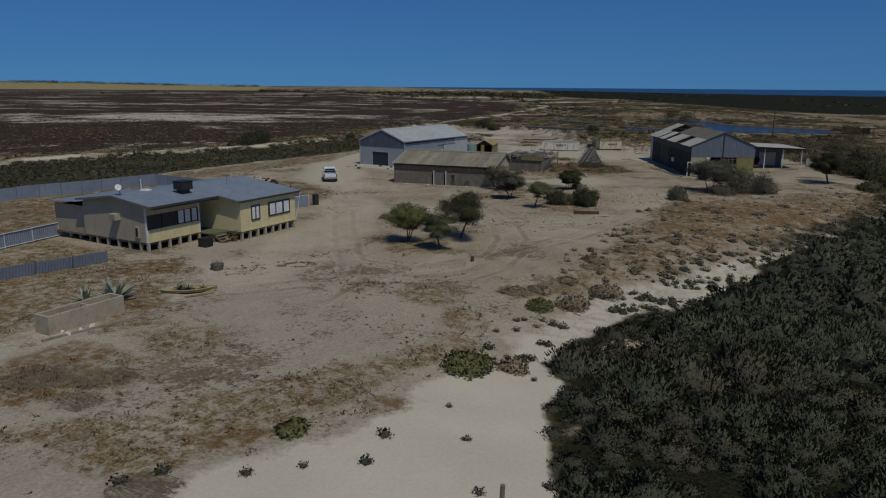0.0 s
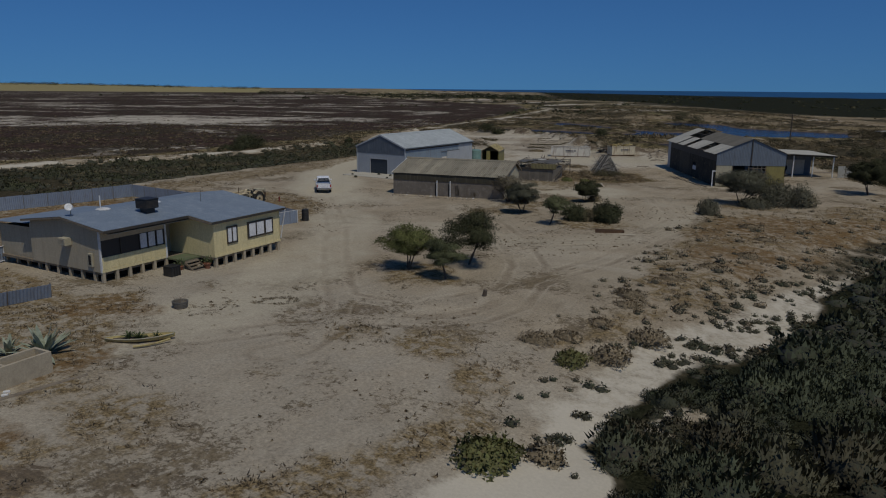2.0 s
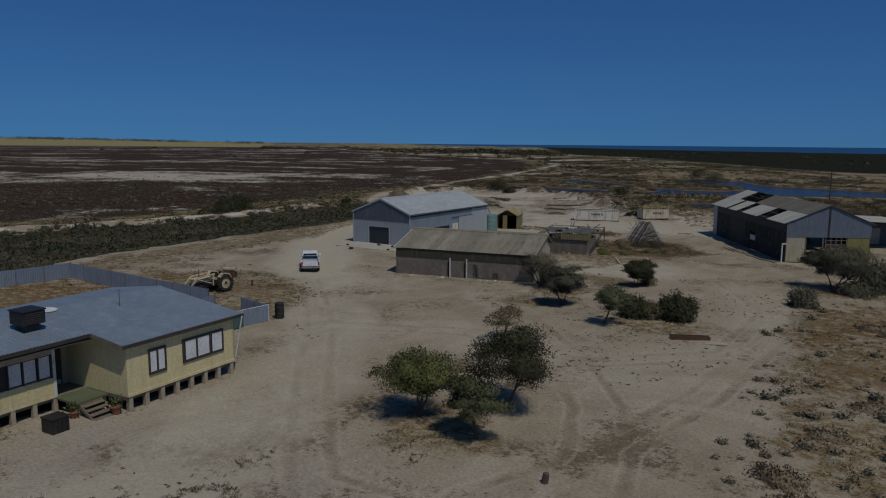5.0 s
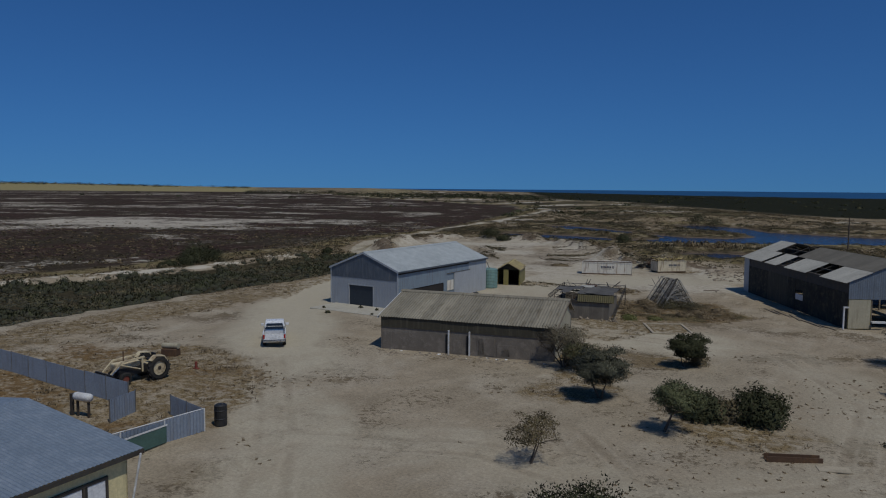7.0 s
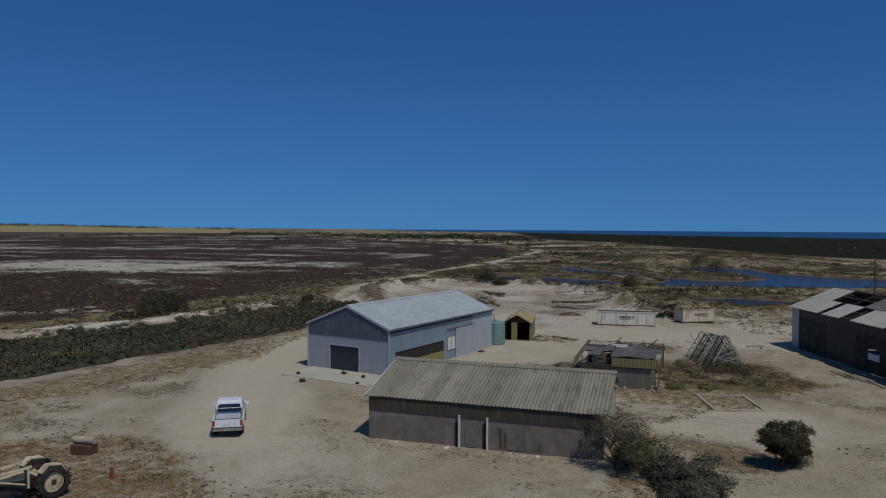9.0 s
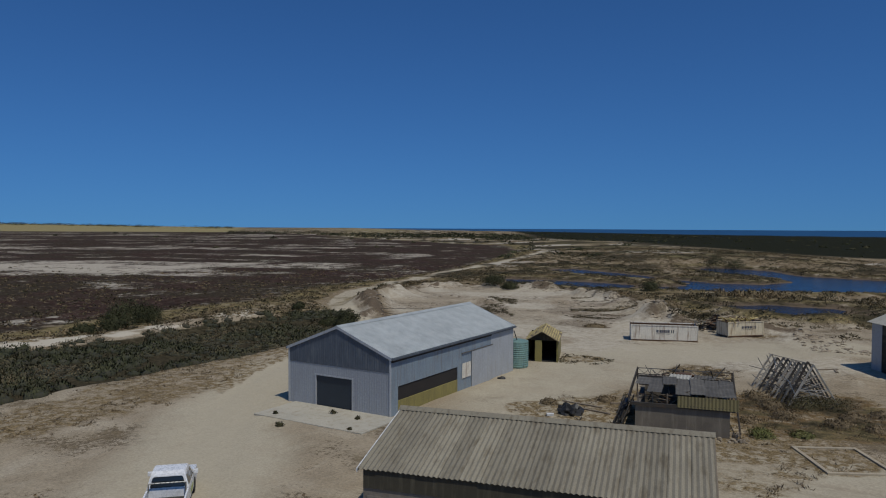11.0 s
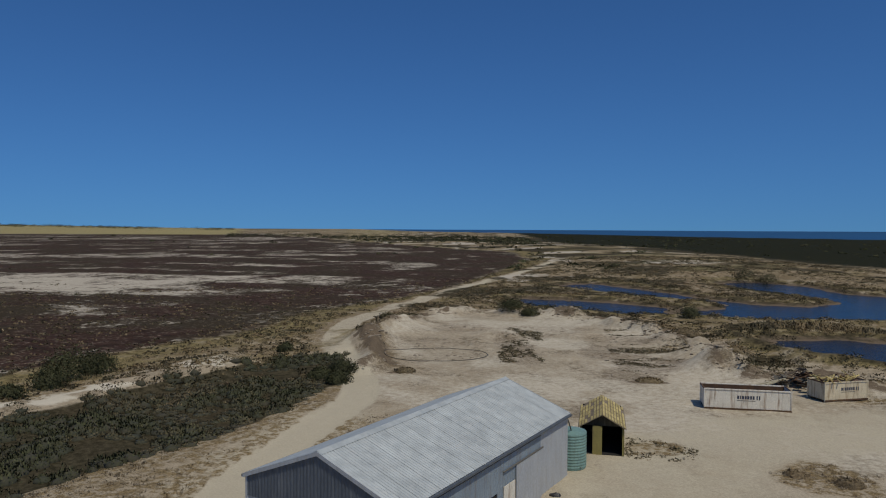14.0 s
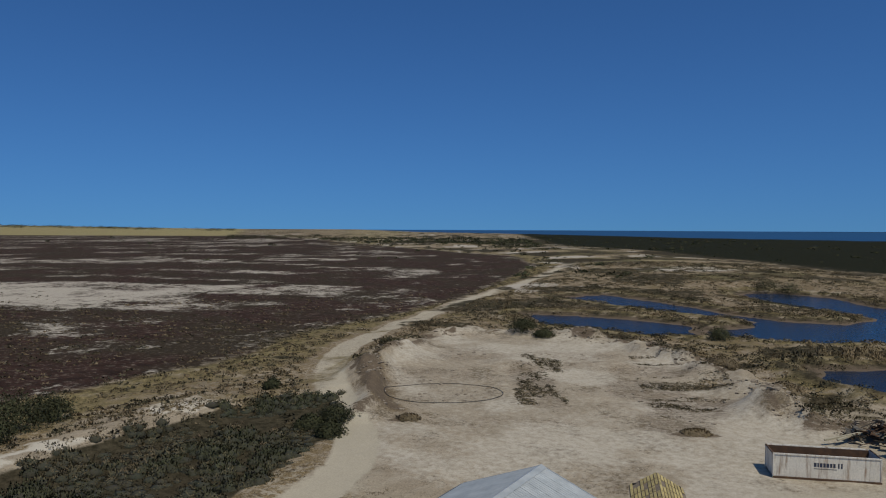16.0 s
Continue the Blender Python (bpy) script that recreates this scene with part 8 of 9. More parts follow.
    for sel, var, nm in ((near, fine, "near_saltbush"), (~near, tall, "saltbush")):
        n = int(sel.sum())
        lump = 0.5 + 1.0 * np.clip(fbm(p[sel][:, 0], p[sel][:, 1], 3.0, 3) * 2.2 - 0.6, 0, 1)
        each = 0.5 + 1.0 * rng.random(n) ** 1.8
        sc = np.stack([each * 1.12, each * rng.uniform(0.55, 1.0, n)], -1) * np.stack([0.6 + 0.4 * lump, lump], -1)
        if nm == "saltbush":
            sc *= 1.3
        sc *= (0.6 + 0.4 * step01(0.3, 1.8, zn["scr"][keep][sel]))[:, None]
        scatter(nm, "dense dark grey-green saltbush thicket on low ground", p[sel], var, sc, np.clip(fbm(p[sel][:, 0], p[sel][:, 1], 7, 3) * 2.2 - 1.2 + rng.normal(0, 0.24, n), 0, 0.7), L_THICKET, "saltbush")
        core(nm + "_shade", "solid dark hulls standing in for shade inside the saltbush thicket", p[sel], sc * (0.5 if nm == "near_saltbush" else 0.6), nm == "near_saltbush")
    # scrub strip beyond the sheds
    x, y = candidates(rng, 52000, -140, 2, -20, 185)
    zn = terrain(x, y)[5]
    keep = (zn["scl"] > -0.3) & (fbm(x, y, 4, 3) > 0.40) & (rng.random(len(x)) < 0.9)
    p = place(x, y, keep, 0.05)
    n = len(p)
    rise = 0.45 + 1.0 * np.clip(fbm(p[:, 0] + 31, p[:, 1], 4.5, 3) * 2.6 - 0.8, 0, 1)
    sc = np.stack([rng.uniform(0.5, 1.15, n) * (0.75 + 0.3 * rise), rng.uniform(0.4, 0.95, n) * rise], -1)
    core("scrub_strip_shade", "solid dark hulls standing in for shade inside the scrub strip", p, sc * 0.68)
    scatter("scrub_strip", "dark green and brown saltbush strip below a sandy bank", p, shoots, sc, np.clip(1.0 - 0.85 * rise + 2.2 * (fbm(p[:, 0], p[:, 1], 6, 4) - 0.5) + rng.normal(0, 0.22, n), 0, 1), L_STRIP, "saltbush")
    # pond banks, wild ground and the belt along the saltpan
    x, y = candidates(rng, 84000, -190, 150, 95, 420)
    zn = terrain(x, y)[5]
    f1 = fbm(x, y, 9, 4)
    bankside = (zn["pond"] > -8) & (zn["pond"] < -0.6)
    dens = 0.85 * bankside * (f1 > 0.36) + 0.42 * (zn["wild"] > 0.4) * (f1 > 0.52) + 0.14 * (zn["wild"] > 0.3) + 0.55 * (np.abs(zn["cl"] + 2.5) < 3.0) * (f1 > 0.48) * (y > 140) + 0.26 * (zn["belt"] > 0.5) + 0.8 * (zn["flank"] > 0.5) * (f1 > 0.42) + 0.4 * (zn["bank"] > -1.0) * (fbm(x, y, 5, 3) > 0.48) + 0.9 * (along([(-66, 185), (-60, 190.5), (-50, 193), (-40, 191)], x, y) < 2.6) + 0.75 * (along([(-81, 185), (-74.5, 176.5), (-68, 165), (-66.5, 157)], x, y) < 2.4) * (fbm(x, y + 5, 4, 3) > 0.46) + 0.7 * (along([(-71.5, 142.5), (-68.5, 146.8), (-66.7, 151)], x, y) < 0.7) + 0.5 * (np.hypot((x + 61.5) / 1.6, y - 157) < 2.2) + 0.9 * (np.hypot((x + 60.5) / 1.5, y - 149) < 1.6) + 0.4 * (along([(-99, 132), (-104.5, 138.5), (-111, 147.5), (-114.5, 157), (-116, 167)], x, y) < 1.6)
    keep = (rng.random(len(x)) < dens) & (zn["road"] > 3.2) & (zn["pond"] < -0.4) & ~((zn["cl"] > 0.8) & (y < 190) & (x < -66.5) & (x > -110))
    p = place(x, y, keep, 0.06)
    n = len(p)
    big = rng.random(n) ** 3
    sc = np.stack([0.42 + 1.15 * big, 0.24 + 0.72 * big], -1) * np.where(zn["pan"][keep] > -12, 0.7, 1.0)[:, None]
    sc[:, 1] *= np.where(along([(-66, 185), (-60, 190.5), (-50, 193), (-40, 191)], p[:, 0], p[:, 1]) < 2.6, 2.3, 1.0)
    scatter("bank_shrub", "low grey-brown shrubs on pond banks and rough ground", p, clump, sc, np.clip(0.1 + 2.4 * (fbm(p[:, 0], p[:, 1], 7, 3) - 0.42) + rng.normal(0.1, 0.25, n), 0, 1), L_BANK, "shrub")
    # small samphire hummocks on the saltpan and rough ground
    tiny = [leaf_cloud(rng, 11, 0.55, (1, 1, 0.7), hollow=0.3) for _ in range(4)]
    x, y = candidates(rng, 60000, -210, 120, 110, 330)
    zz, za, zb, zc, zd, zn = terrain(x, y)
    dens = 0.6 * (zn["pan"] > -3) * (0.35 + 0.65 * (zb[1] < 0.5)) * step01(330, 150, -0.5417 * x + 0.8406 * y) + 0.6 * (zn["wild"] > 0.3) + 0.6 * (zn["belt"] > 0.4)
    keep = (rng.random(len(x)) < dens) & (zn["road"] > 3.0) & (zn["pond"] < -0.6) & (fbm(x, y, 6, 3) > 0.42)
    p = place(x, y, keep, 0.03)
    n = len(p)
    s = rng.uniform(0.22, 0.6, n)
    pale = (rng.random(n) < 0.45) & (fbm(p[:, 0], p[:, 1], 11, 3) > 0.47)
    for sel, nm, label, leaf in ((~pale, "samphire_hummock", "small brown samphire hummocks over saltpan and flats", L_BANK), (pale, "dry_samphire", "small bleached samphire hummocks over the saltpan edge", L_STRAW)):
        m = int(sel.sum())
        scatter(nm, label, p[sel], tiny, np.stack([s[sel], s[sel] * 0.7], -1), np.clip(rng.normal(0.35, 0.35, m), 0, 1), leaf, "samphire")
    # far plain
    x, y = candidates(rng, 42000, -520, 420, 330, 1250)
    zn = terrain(x, y)[5]
    side, fwd = 0.8406 * x + 0.5417 * y, -0.5417 * x + 0.8406 * y
    f1 = fbm(x, y, 60, 4)
    bands = fbm(side * 0.25, fwd, 22, 3)
    coast = side - 75 - 0.1 * (fwd - 330) > -10
    dens = (0.2 * (zn["pan"] < 0) * (f1 > 0.46) + 0.34 * (zn["pan"] < 0) * (bands > 0.56) + 0.03 * (zn["pan"] < 0)) * np.where(coast, 0.08, 1.0) + 0.004
    keep = (rng.random(len(x)) < dens) & (zn["road"] > 4) & (zn["pond"] < -2)
    p = place(x, y, keep, 0.1)
    n = len(p)
    big = rng.random(n) ** 4
    k = 1 + fwd[keep] / 900
    sc = np.stack([(0.5 + 1.9 * big) * k, (0.4 + 1.3 * big) * k], -1)
    scatter("plain_shrub", "scattered dark bushes over the far plain", p, far, sc, np.clip(rng.normal(0.1, 0.2, n), 0, 1), L_DARK, "shrub")
    # tree belts on the skyline
    x, y = [], []
    for _ in range(420):
        az = radians(rng.choice([rng.uniform(-34, -19), rng.uniform(-16, -7), rng.uniform(-30, 12)]))
        dist = rng.uniform(1150, 1500) if az > radians(-14) else rng.uniform(2700, 4100)
        u, v = dist * math.sin(az), dist * math.cos(az)
        x.append(0.8406 * u - 0.5417 * v)
        y.append(0.5417 * u + 0.8406 * v)
    x, y = np.array(x), np.array(y)
    keep = terrain(x, y)[0] > -0.5
    p = place(x, y, keep, 0.3)
    n = len(p)
    s = np.where(np.hypot(p[:, 0], p[:, 1]) > 2200, rng.uniform(5, 12, n), rng.uniform(2.5, 6.0, n))
    scatter("skyline_trees", "dark tree belts along the far skyline", p, mid, np.stack([s * 1.5, s * 1.1], -1), np.clip(rng.normal(0.15, 0.15, n), 0, 1), L_DARK, "trees")

    # sprigs on the sand strip, each a low dark tuft
    x, y = candidates(rng, 26000, -30, 45, 8, 115)
    a = terrain(x, y)
    s1 = inside(SAND_STRIP, x, y)
    keep = (((s1 > -0.5) & (s1 < 4.5) & (y > 31) & (fbm(x, y, 3, 2) > 0.40) & (rng.random(len(x)) < 0.3 + 0.6 * (a[5]["scr"] > -1.3)) & (a[5]["scr"] < 0.5)) | ((s1 > -1) & (y <= 31) & (rng.random(len(x)) < 0.02)))
    p = place(x, y, keep, 0.03)
    n = len(p)
    b = rng.random(n) ** 2
    core("sand_tuft_shade", "solid dark hulls standing in for shade inside the sand tufts", p, np.stack([0.2 + 0.26 * b, 0.2 + 0.2 * b], -1) * 0.75)
    scatter("sand_tuft", "small dark tufts dotted over the white sand", p, tuft, np.stack([0.2 + 0.26 * b, 0.2 + 0.2 * b], -1), np.clip(rng.normal(0.4, 0.3, n), 0, 1), L_THICKET, "tuft")
    # dry weeds
    straw = []
    for _ in range(5):
        m = 14
        a0 = rng.uniform(0, 2 * np.pi, m)
        up = rng.uniform(0.35, 1.3, m)
        d = np.stack([np.cos(a0) * np.cos(up), np.sin(a0) * np.cos(up), np.sin(up)], -1)
        sd = np.stack([-np.sin(a0), np.cos(a0), 0 * a0], -1)
        o = rng.normal(0, 0.3, (m, 3)) * np.array([1, 1, 0])
        l = rng.uniform(0.35, 1.0, m)[:, None]
        straw.append(np.stack([o - sd * 0.06, o + sd * 0.06, o + d * l], 1))
    x, y = candidates(rng, 110000, -75, 60, 8, 150)
    z, za, zb, zc, zd, zn = terrain(x, y)
    g = za[1] * (0.4 + 1.2 * (fbm(x, y, 2.5, 3) > 0.5)) + 0.6 * (fbm(x + 70, y, 7, 5) > 0.60) * (1 - za[0]) * (1 - zb[2])
    keep = (rng.random(len(x)) < 0.62 * g) & (zn["scl"] < 0) & (zn["scr"] < 0) & (zb[2] < 0.7)
    for hx, hy, r in ((-71, 47, 9), (-52, 40, 9.5), (-71, 101, 5.2), (-71, 96, 5.2), (-71, 107, 5.2), (-51, 81.5, 5), (-47, 82, 4), (-55, 80, 4), (-27, 113, 5), (-31, 121, 5)):
        keep &= np.hypot(x - hx, y - hy) > r
    p = place(x, y, keep, 0.02)
    n = len(p)
    s = rng.uniform(0.14, 0.42, n) * np.where(terrain(p[:, 0], p[:, 1])[1][1] > 0.3, 1.25, 0.5)
    scatter("dry_weeds", "straw-coloured dry weeds and grass tufts", p, straw, np.stack([s, s * rng.uniform(0.25, 0.55, n)], -1), np.clip(rng.normal(0.4, 0.35, n), 0, 1), L_STRAW, "weeds")
    # dead weeds in the front yard, one heap in a ring
    x, y = candidates(rng, 40000, -20, 5, 42, 58)
    u, v = (x + 36.0) * 0.7 + (y - 36.5) * 0.7, -(x + 36.0) * 0.7 + (y - 36.5) * 0.7
    dens = 0.6 * (np.abs(np.hypot(u / 1.25, v / 0.85) - 0.85) < 0.28) * (u * 0.5 + v > -0.75)
    for cx, cy, r, k in ((-36.8, 40.1, 1.1, 0.12), (-27.6, 35.4, 2.0, 0.14), (-38.6, 33.6, 1.9, 0.14), (-37.2, 38.4, 1.0, 0.05), (-30.5, 33.5, 2.0, 0.05), (-34.4, 33.0, 2.4, 0.02)):
        dens = dens + k * (np.hypot(x - cx, y - cy) < r) * (fbm(x, y, 1.0, 2) > 0.45)
    keep = rng.random(len(x)) < dens
    p = place(x, y, keep, 0.01)
    n = len(p)
    s = rng.uniform(0.1, 0.26, n)
    scatter("dead_weeds", "grey-brown dead weeds heaped on the yard", p, straw, np.stack([s, s * 0.6], -1), np.clip(rng.normal(0.8, 0.3, n), 0, 1), L_SCRUB, "weeds")
    # brown bushes in the rough grass beside the sand
    x, y = candidates(rng, 9000, -10, 60, 25, 125)
    gi = inside(GRASS_RIGHT, x, y)
    keep = (gi > -1.5) & (rng.random(len(x)) < 0.06 + 0.26 * (fbm(x, y, 5, 3) > 0.52) + 0.5 * (np.abs(inside(SAND_STRIP, x, y) + 1.2) < 1.3) * (fbm(x + 8, y, 4, 2) > 0.45))
    p = place(x, y, keep, 0.04)
    n = len(p)
    b = rng.random(n) ** 2
    core("brown_shrub_shade", "solid dark hulls standing in for shade inside the brown shrubs", p, np.stack([0.17 + 0.42 * b, 0.15 + 0.36 * b], -1) * 0.75)
    scatter("brown_shrub", "low brown shrubs in dry grass", p, tuft, np.stack([0.17 + 0.42 * b, 0.15 + 0.36 * b], -1), np.clip(rng.normal(0.7, 0.3, n), 0, 1), L_DRYBUSH, "shrub")
    # litter lying in rows over the worked ground
    x, y = candidates(rng, 90000, -16, 36, 125, 215)
    side, fwd = 0.8406 * x + 0.5417 * y, -0.5417 * x + 0.8406 * y
    rows_a = (inside([(-88, 181), (-76, 178), (-70, 164), (-69, 155), (-72, 142), (-77, 151), (-84, 170)], x, y) > 0.3) * np.clip(fbm(side * 0.2, fwd + 0.12 * side, 1.6, 3) * 8 - 3.9, 0, 1)
    rows_b = (inside([(-100, 171), (-93, 168), (-83, 145), (-88, 143)], x, y) > 0) * np.clip(fbm(side, fwd * 0.35, 1.6, 3) * 8 - 3.9, 0, 1)
    rows_c = 0.6 * (np.abs(np.hypot(x + 63.5, (y - 119) * 1.2) - 2.3) < 0.8) * (fbm(x, y, 1.5, 2) > 0.45)
    keep = rng.random(len(x)) < np.maximum(np.maximum(rows_a, rows_b), rows_c)
    p = place(x, y, keep, 0.02)
    n = len(p)
    s = rng.uniform(0.14, 0.42, n)
    scatter("raked_litter", "dark twigs and dry weed lying in rows on worked ground", p, [leaf_cloud(rng, 9, 0.5, (1, 1, 0.5), hollow=0.3) for _ in range(4)], np.stack([s, s * 0.4], -1), np.clip(rng.normal(0.3, 0.3, n), 0, 1), L_BANK, "litter")
    # dug clods round the clearing
    ico = bmesh.new()
    bmesh.ops.create_icosphere(ico, subdivisions=1, radius=1.0)
    idx = [[v.index for v in f.verts] for f in ico.faces]
    ball = np.array([tuple(v.co) for v in ico.verts])
    ico.free()
    lumps = [(ball * rng.uniform(0.55, 1.15, (len(ball), 1)) * np.array([1.0, 0.8, 0.6]))[idx] for _ in range(4)]
    x, y = candidates(rng, 60000, -45, 45, 105, 215)
    z, za, zb, zc, zd, zn = terrain(x, y)
    keep = (rng.random(len(x)) < (0.9 * (np.abs(zn["cl"] + 0.5) < 2.6) + 0.8 * (along([(-97.5, 131.5), (-103, 138.5), (-109.5, 147.5), (-113, 157)], x, y) < 2.0) + 0.8 * (along([(-65, 154), (-68, 160), (-72.5, 167), (-78.5, 176)], x, y) < 2.2)) * (fbm(x, y, 5, 3) > 0.45) * (y > 135) + 0.12 * (zd[0] > 0.4) * (zn["cl"] > 0)) & (zn["road"] > 2.6) & (zn["pond"] < -1)
    p = place(x, y, keep, 0.02)
    n = len(p)
    s = 0.06 + 0.36 * rng.random(n) ** 3.5
    scatter("earth_clods", "dug clods and rubble round the clearing", p, lumps, np.stack([s, s], -1), np.zeros(n), M_CLOD, "clods", 0.0)
    # broken stone along the foot of the store wall
    k = rng.random(460)
    x = -56.9 + 13.2 * k + rng.normal(0, 0.25, 460)
    y = 76.3 + 3.0 * k - np.abs(rng.normal(0.1, 0.5, 460))
    s = 0.04 + 0.17 * rng.random(460) ** 3
    scatter("wall_rubble", "broken stone and plaster along the store wall", place(x, y, np.ones(460, bool), 0.02), lumps, np.stack([s, s], -1), np.zeros(460), M_CLOD, "rubble", 0.0)
    # clods and stones
    x, y = candidates(rng, 16000, -45, 30, 12, 100)
    a = terrain(x, y)
    keep = (rng.random(len(x)) < 0.75 * (fbm(x + 9, y, 6, 5) > 0.56)) & (a[1][0] < 0.3) & (a[5]["scr"] < 0) & (a[2][2] < 0.6)
    p = place(x, y, keep, 0.01)
    n = len(p)
    s = rng.uniform(0.04, 0.14, n)
    clod = [leaf_cloud(rng, 12, 0.9, (0.6, 0.6, 0.4), hollow=0.2) for _ in range(3)]
    scatter("ground_litter", "scattered clods, twigs and leaf litter", p, clod, np.stack([s, s * 0.7], -1), np.clip(rng.normal(0.6, 0.3, n), 0, 1), L_STRAW, "litter")


def tree(x, y, h, r, seed, leaves, label, name="tree", stems=1, lean=(0.0, 0.0), crown_z=0.45, density=1.0, leaf=0.068, tint=0.0, group=""):
    """A small crooked tree: tapered stems and limbs, and a crown of leaf sprays round the limb ends."""
    R = random.Random(seed)
    rng = np.random.default_rng(seed)
    T = thing(name, spot(x, y, gz(x, y) - 0.05), label, "tree" if name == "tree" else "shrub", group)
    bm = bmesh.new()
    tips = []

    def limb(p, d, l, rad, depth):
        q = p
        for k in range(2):
            d = (d + Vector((R.gauss(0, 0.18), R.gauss(0, 0.18), R.gauss(0.05, 0.1)))).normalized()
            e = q + d * l * 0.5
            tube(bm, q, e, rad * (1 - 0.25 * k), rad * (0.75 - 0.25 * k), n=5, cap=False)
            q = e
        if depth == 0:
            tips.append(q)
            return
        for _ in range(R.choice((2, 3, 3))):
            a = R.uniform(0, 6.28)
            s = Vector((math.cos(a), math.sin(a), R.uniform(-0.1, 0.7)))
            limb(q, (d * 0.55 + s * 0.75).normalized(), l * R.uniform(0.6, 0.85), rad * 0.55, depth - 1)
        tips.append(q)
    for k in range(stems):
        a = R.uniform(0, 6.28)
        d = Vector((lean[0] + (0.45 * math.cos(a) if stems > 1 else 0), lean[1] + (0.45 * math.sin(a) if stems > 1 else 0), 1)).normalized()
        limb(Vector((0.12 * math.cos(a), 0.12 * math.sin(a), 0)) * (stems > 1), d, h * crown_z, 0.035 * h if stems == 1 else 0.022 * h, 2)
    part("trunk", bm, M_BARK, T)
    # leaf sprays
    tp = np.array([tuple(t) for t in tips])
    cen = np.array([lean[0] * h * 0.8, lean[1] * h * 0.8, h * 0.62])
    off = tp - cen
    k = np.maximum(1.0, np.linalg.norm(off / np.array([r, r, h * 0.42]), axis=1))[:, None]
    tp = cen + off / k
    extra = rng.normal(size=(int(len(tp) * 1.2) + 12, 3))
    extra /= np.linalg.norm(extra, axis=1, keepdims=True)
    extra = cen + extra * np.array([r, r, h * 0.36]) * rng.uniform(0.35, 0.92, (len(extra), 1))
    cl = np.concatenate([tp, extra])
    tris, puffs, tones = [], [], []
    for c in cl:
        s = r * rng.uniform(0.26, 0.48)
        q = (leaf_cloud(rng, int(480 * density), leaf, (s, s, s * 0.7), hollow=0.25, lay=0.45) + c).reshape(-1, 3)
        tris.append(q)
        puffs.append((q - c) / s + 0.8 * (q - cen) / r + np.array([0, 0, 0.35]))
        tones.append(np.full(len(q), np.clip(rng.normal(0.5, 0.16), 0, 1)))
    co = np.concatenate(tris)
    me = leaf_mesh("crown", co, np.concatenate(puffs), np.repeat(np.clip(rng.normal(tint, 0.15, len(co) // 3), 0, 1), 3), np.concatenate(tones), leaves)
    c = new("crown", me)
    c.parent = T
    return T


def dome(x, y, h, r, seed, leaves, label, tint=0.0, leaf=0.11, n=3200, stretch=1.0):
    """A dense rounded shrub reaching the ground, with short stems inside."""
    rng = np.random.default_rng(seed)
    T = thing("shrub", spot(x, y, gz(x, y) - 0.05, float(rng.uniform(0, 360))), label, "shrub")
    bm = bmesh.new()
    for k in range(5):
        a = rng.uniform(0, 6.28)
        tube(bm, (0, 0, 0), (0.5 * r * math.cos(a), 0.5 * r * math.sin(a), h * 0.6), 0.05, 0.02, n=5)
    part("stems", bm, M_BARK, T)
    tris, puffs, tones = [], [], []

    def add(q, c, s):
        q = q.reshape(-1, 3)
        tris.append(q)
        puffs.append((q - c) / np.array([s, s, s * h / r]) + 0.5 * q / np.array([r, r, h]) + np.array([0, 0, 0.25]))
        tones.append(np.full(len(q), np.clip(rng.normal(0.5, 0.2), 0, 1)))
    add(leaf_cloud(rng, n // 2, leaf, (r * 0.86 * stretch, r * 0.86, h * 0.9), hollow=0.7), np.zeros(3), r)
    for k in range(15):
        a, q = rng.uniform(0, 6.28), rng.uniform(0.0, 0.6)
        c = np.array([r * q * math.cos(a) * stretch, r * q * math.sin(a), h * rng.uniform(0.0, 0.55) * (1 - 0.5 * q)])
        s = rng.uniform(0.45, 0.62)
        add(leaf_cloud(rng, n // 15, leaf, (r * s, r * s, h * s * 0.95), hollow=0.6) + c, c, r * s)
    co = np.concatenate(tris)
    co[:, 2] = np.maximum(co[:, 2], 0.0)
    me = leaf_mesh("foliage", co, np.concatenate(puffs), np.repeat(np.clip(rng.normal(tint, 0.15, len(co) // 3), 0, 1), 3), np.concatenate(tones), leaves)
    c = new("foliage", me)
    c.parent = T
    return T


build_scrub()
tree(-34.0, 47.2, 3.1, 1.9, 1, L_BRIGHT, "small open-crowned wattle in bright green leaf", stems=3, crown_z=0.42, lean=(-0.12, 0.0), density=0.62)
tree(-31.3, 50.9, 3.4, 2.3, 2, L_DARK, "dense dark-crowned tree in the middle of the yard", stems=2, density=0.75, crown_z=0.5)
tree(-30.4, 46.6, 2.7, 1.35, 3, L_TREE, "drooping grey-green young tree", density=1.0)
tree(-37.4, 61.5, 2.4, 1.2, 4, L_TREE, "half-bare brownish sapling in the yard", density=0.10, tint=0.9, stems=2)
tree(-38.1, 73.2, 3.1, 1.65, 5, L_GREY, "bushy grey-green tree near the store", stems=3, density=1.2, crown_z=0.38)
tree(-33.3, 69.3, 2.7, 1.35, 6, L_TREE, "leaning tree with a crooked bare trunk", lean=(0.28, 0.16), density=0.55)
dome(-32.1, 72.6, 1.6, 1.4, 7, L_DARK, "rounded dark shrub in dry grass")
dome(-29.4, 73.6, 2.2, 1.75, 8, L_DARK, "large rounded dark green shrub", n=5000)
dome(-31.0, 73.2, 1.2, 1.3, 9, L_SCRUB, "low brownish shrub between two larger ones", tint=0.4)
tree(-35.8, 84.1, 2.35, 1.4, 10, L_DARK, "compact dark shrub with a round crown", name="shrub", stems=2, density=1.3, crown_z=0.34, lean=(0.1, 0.05))
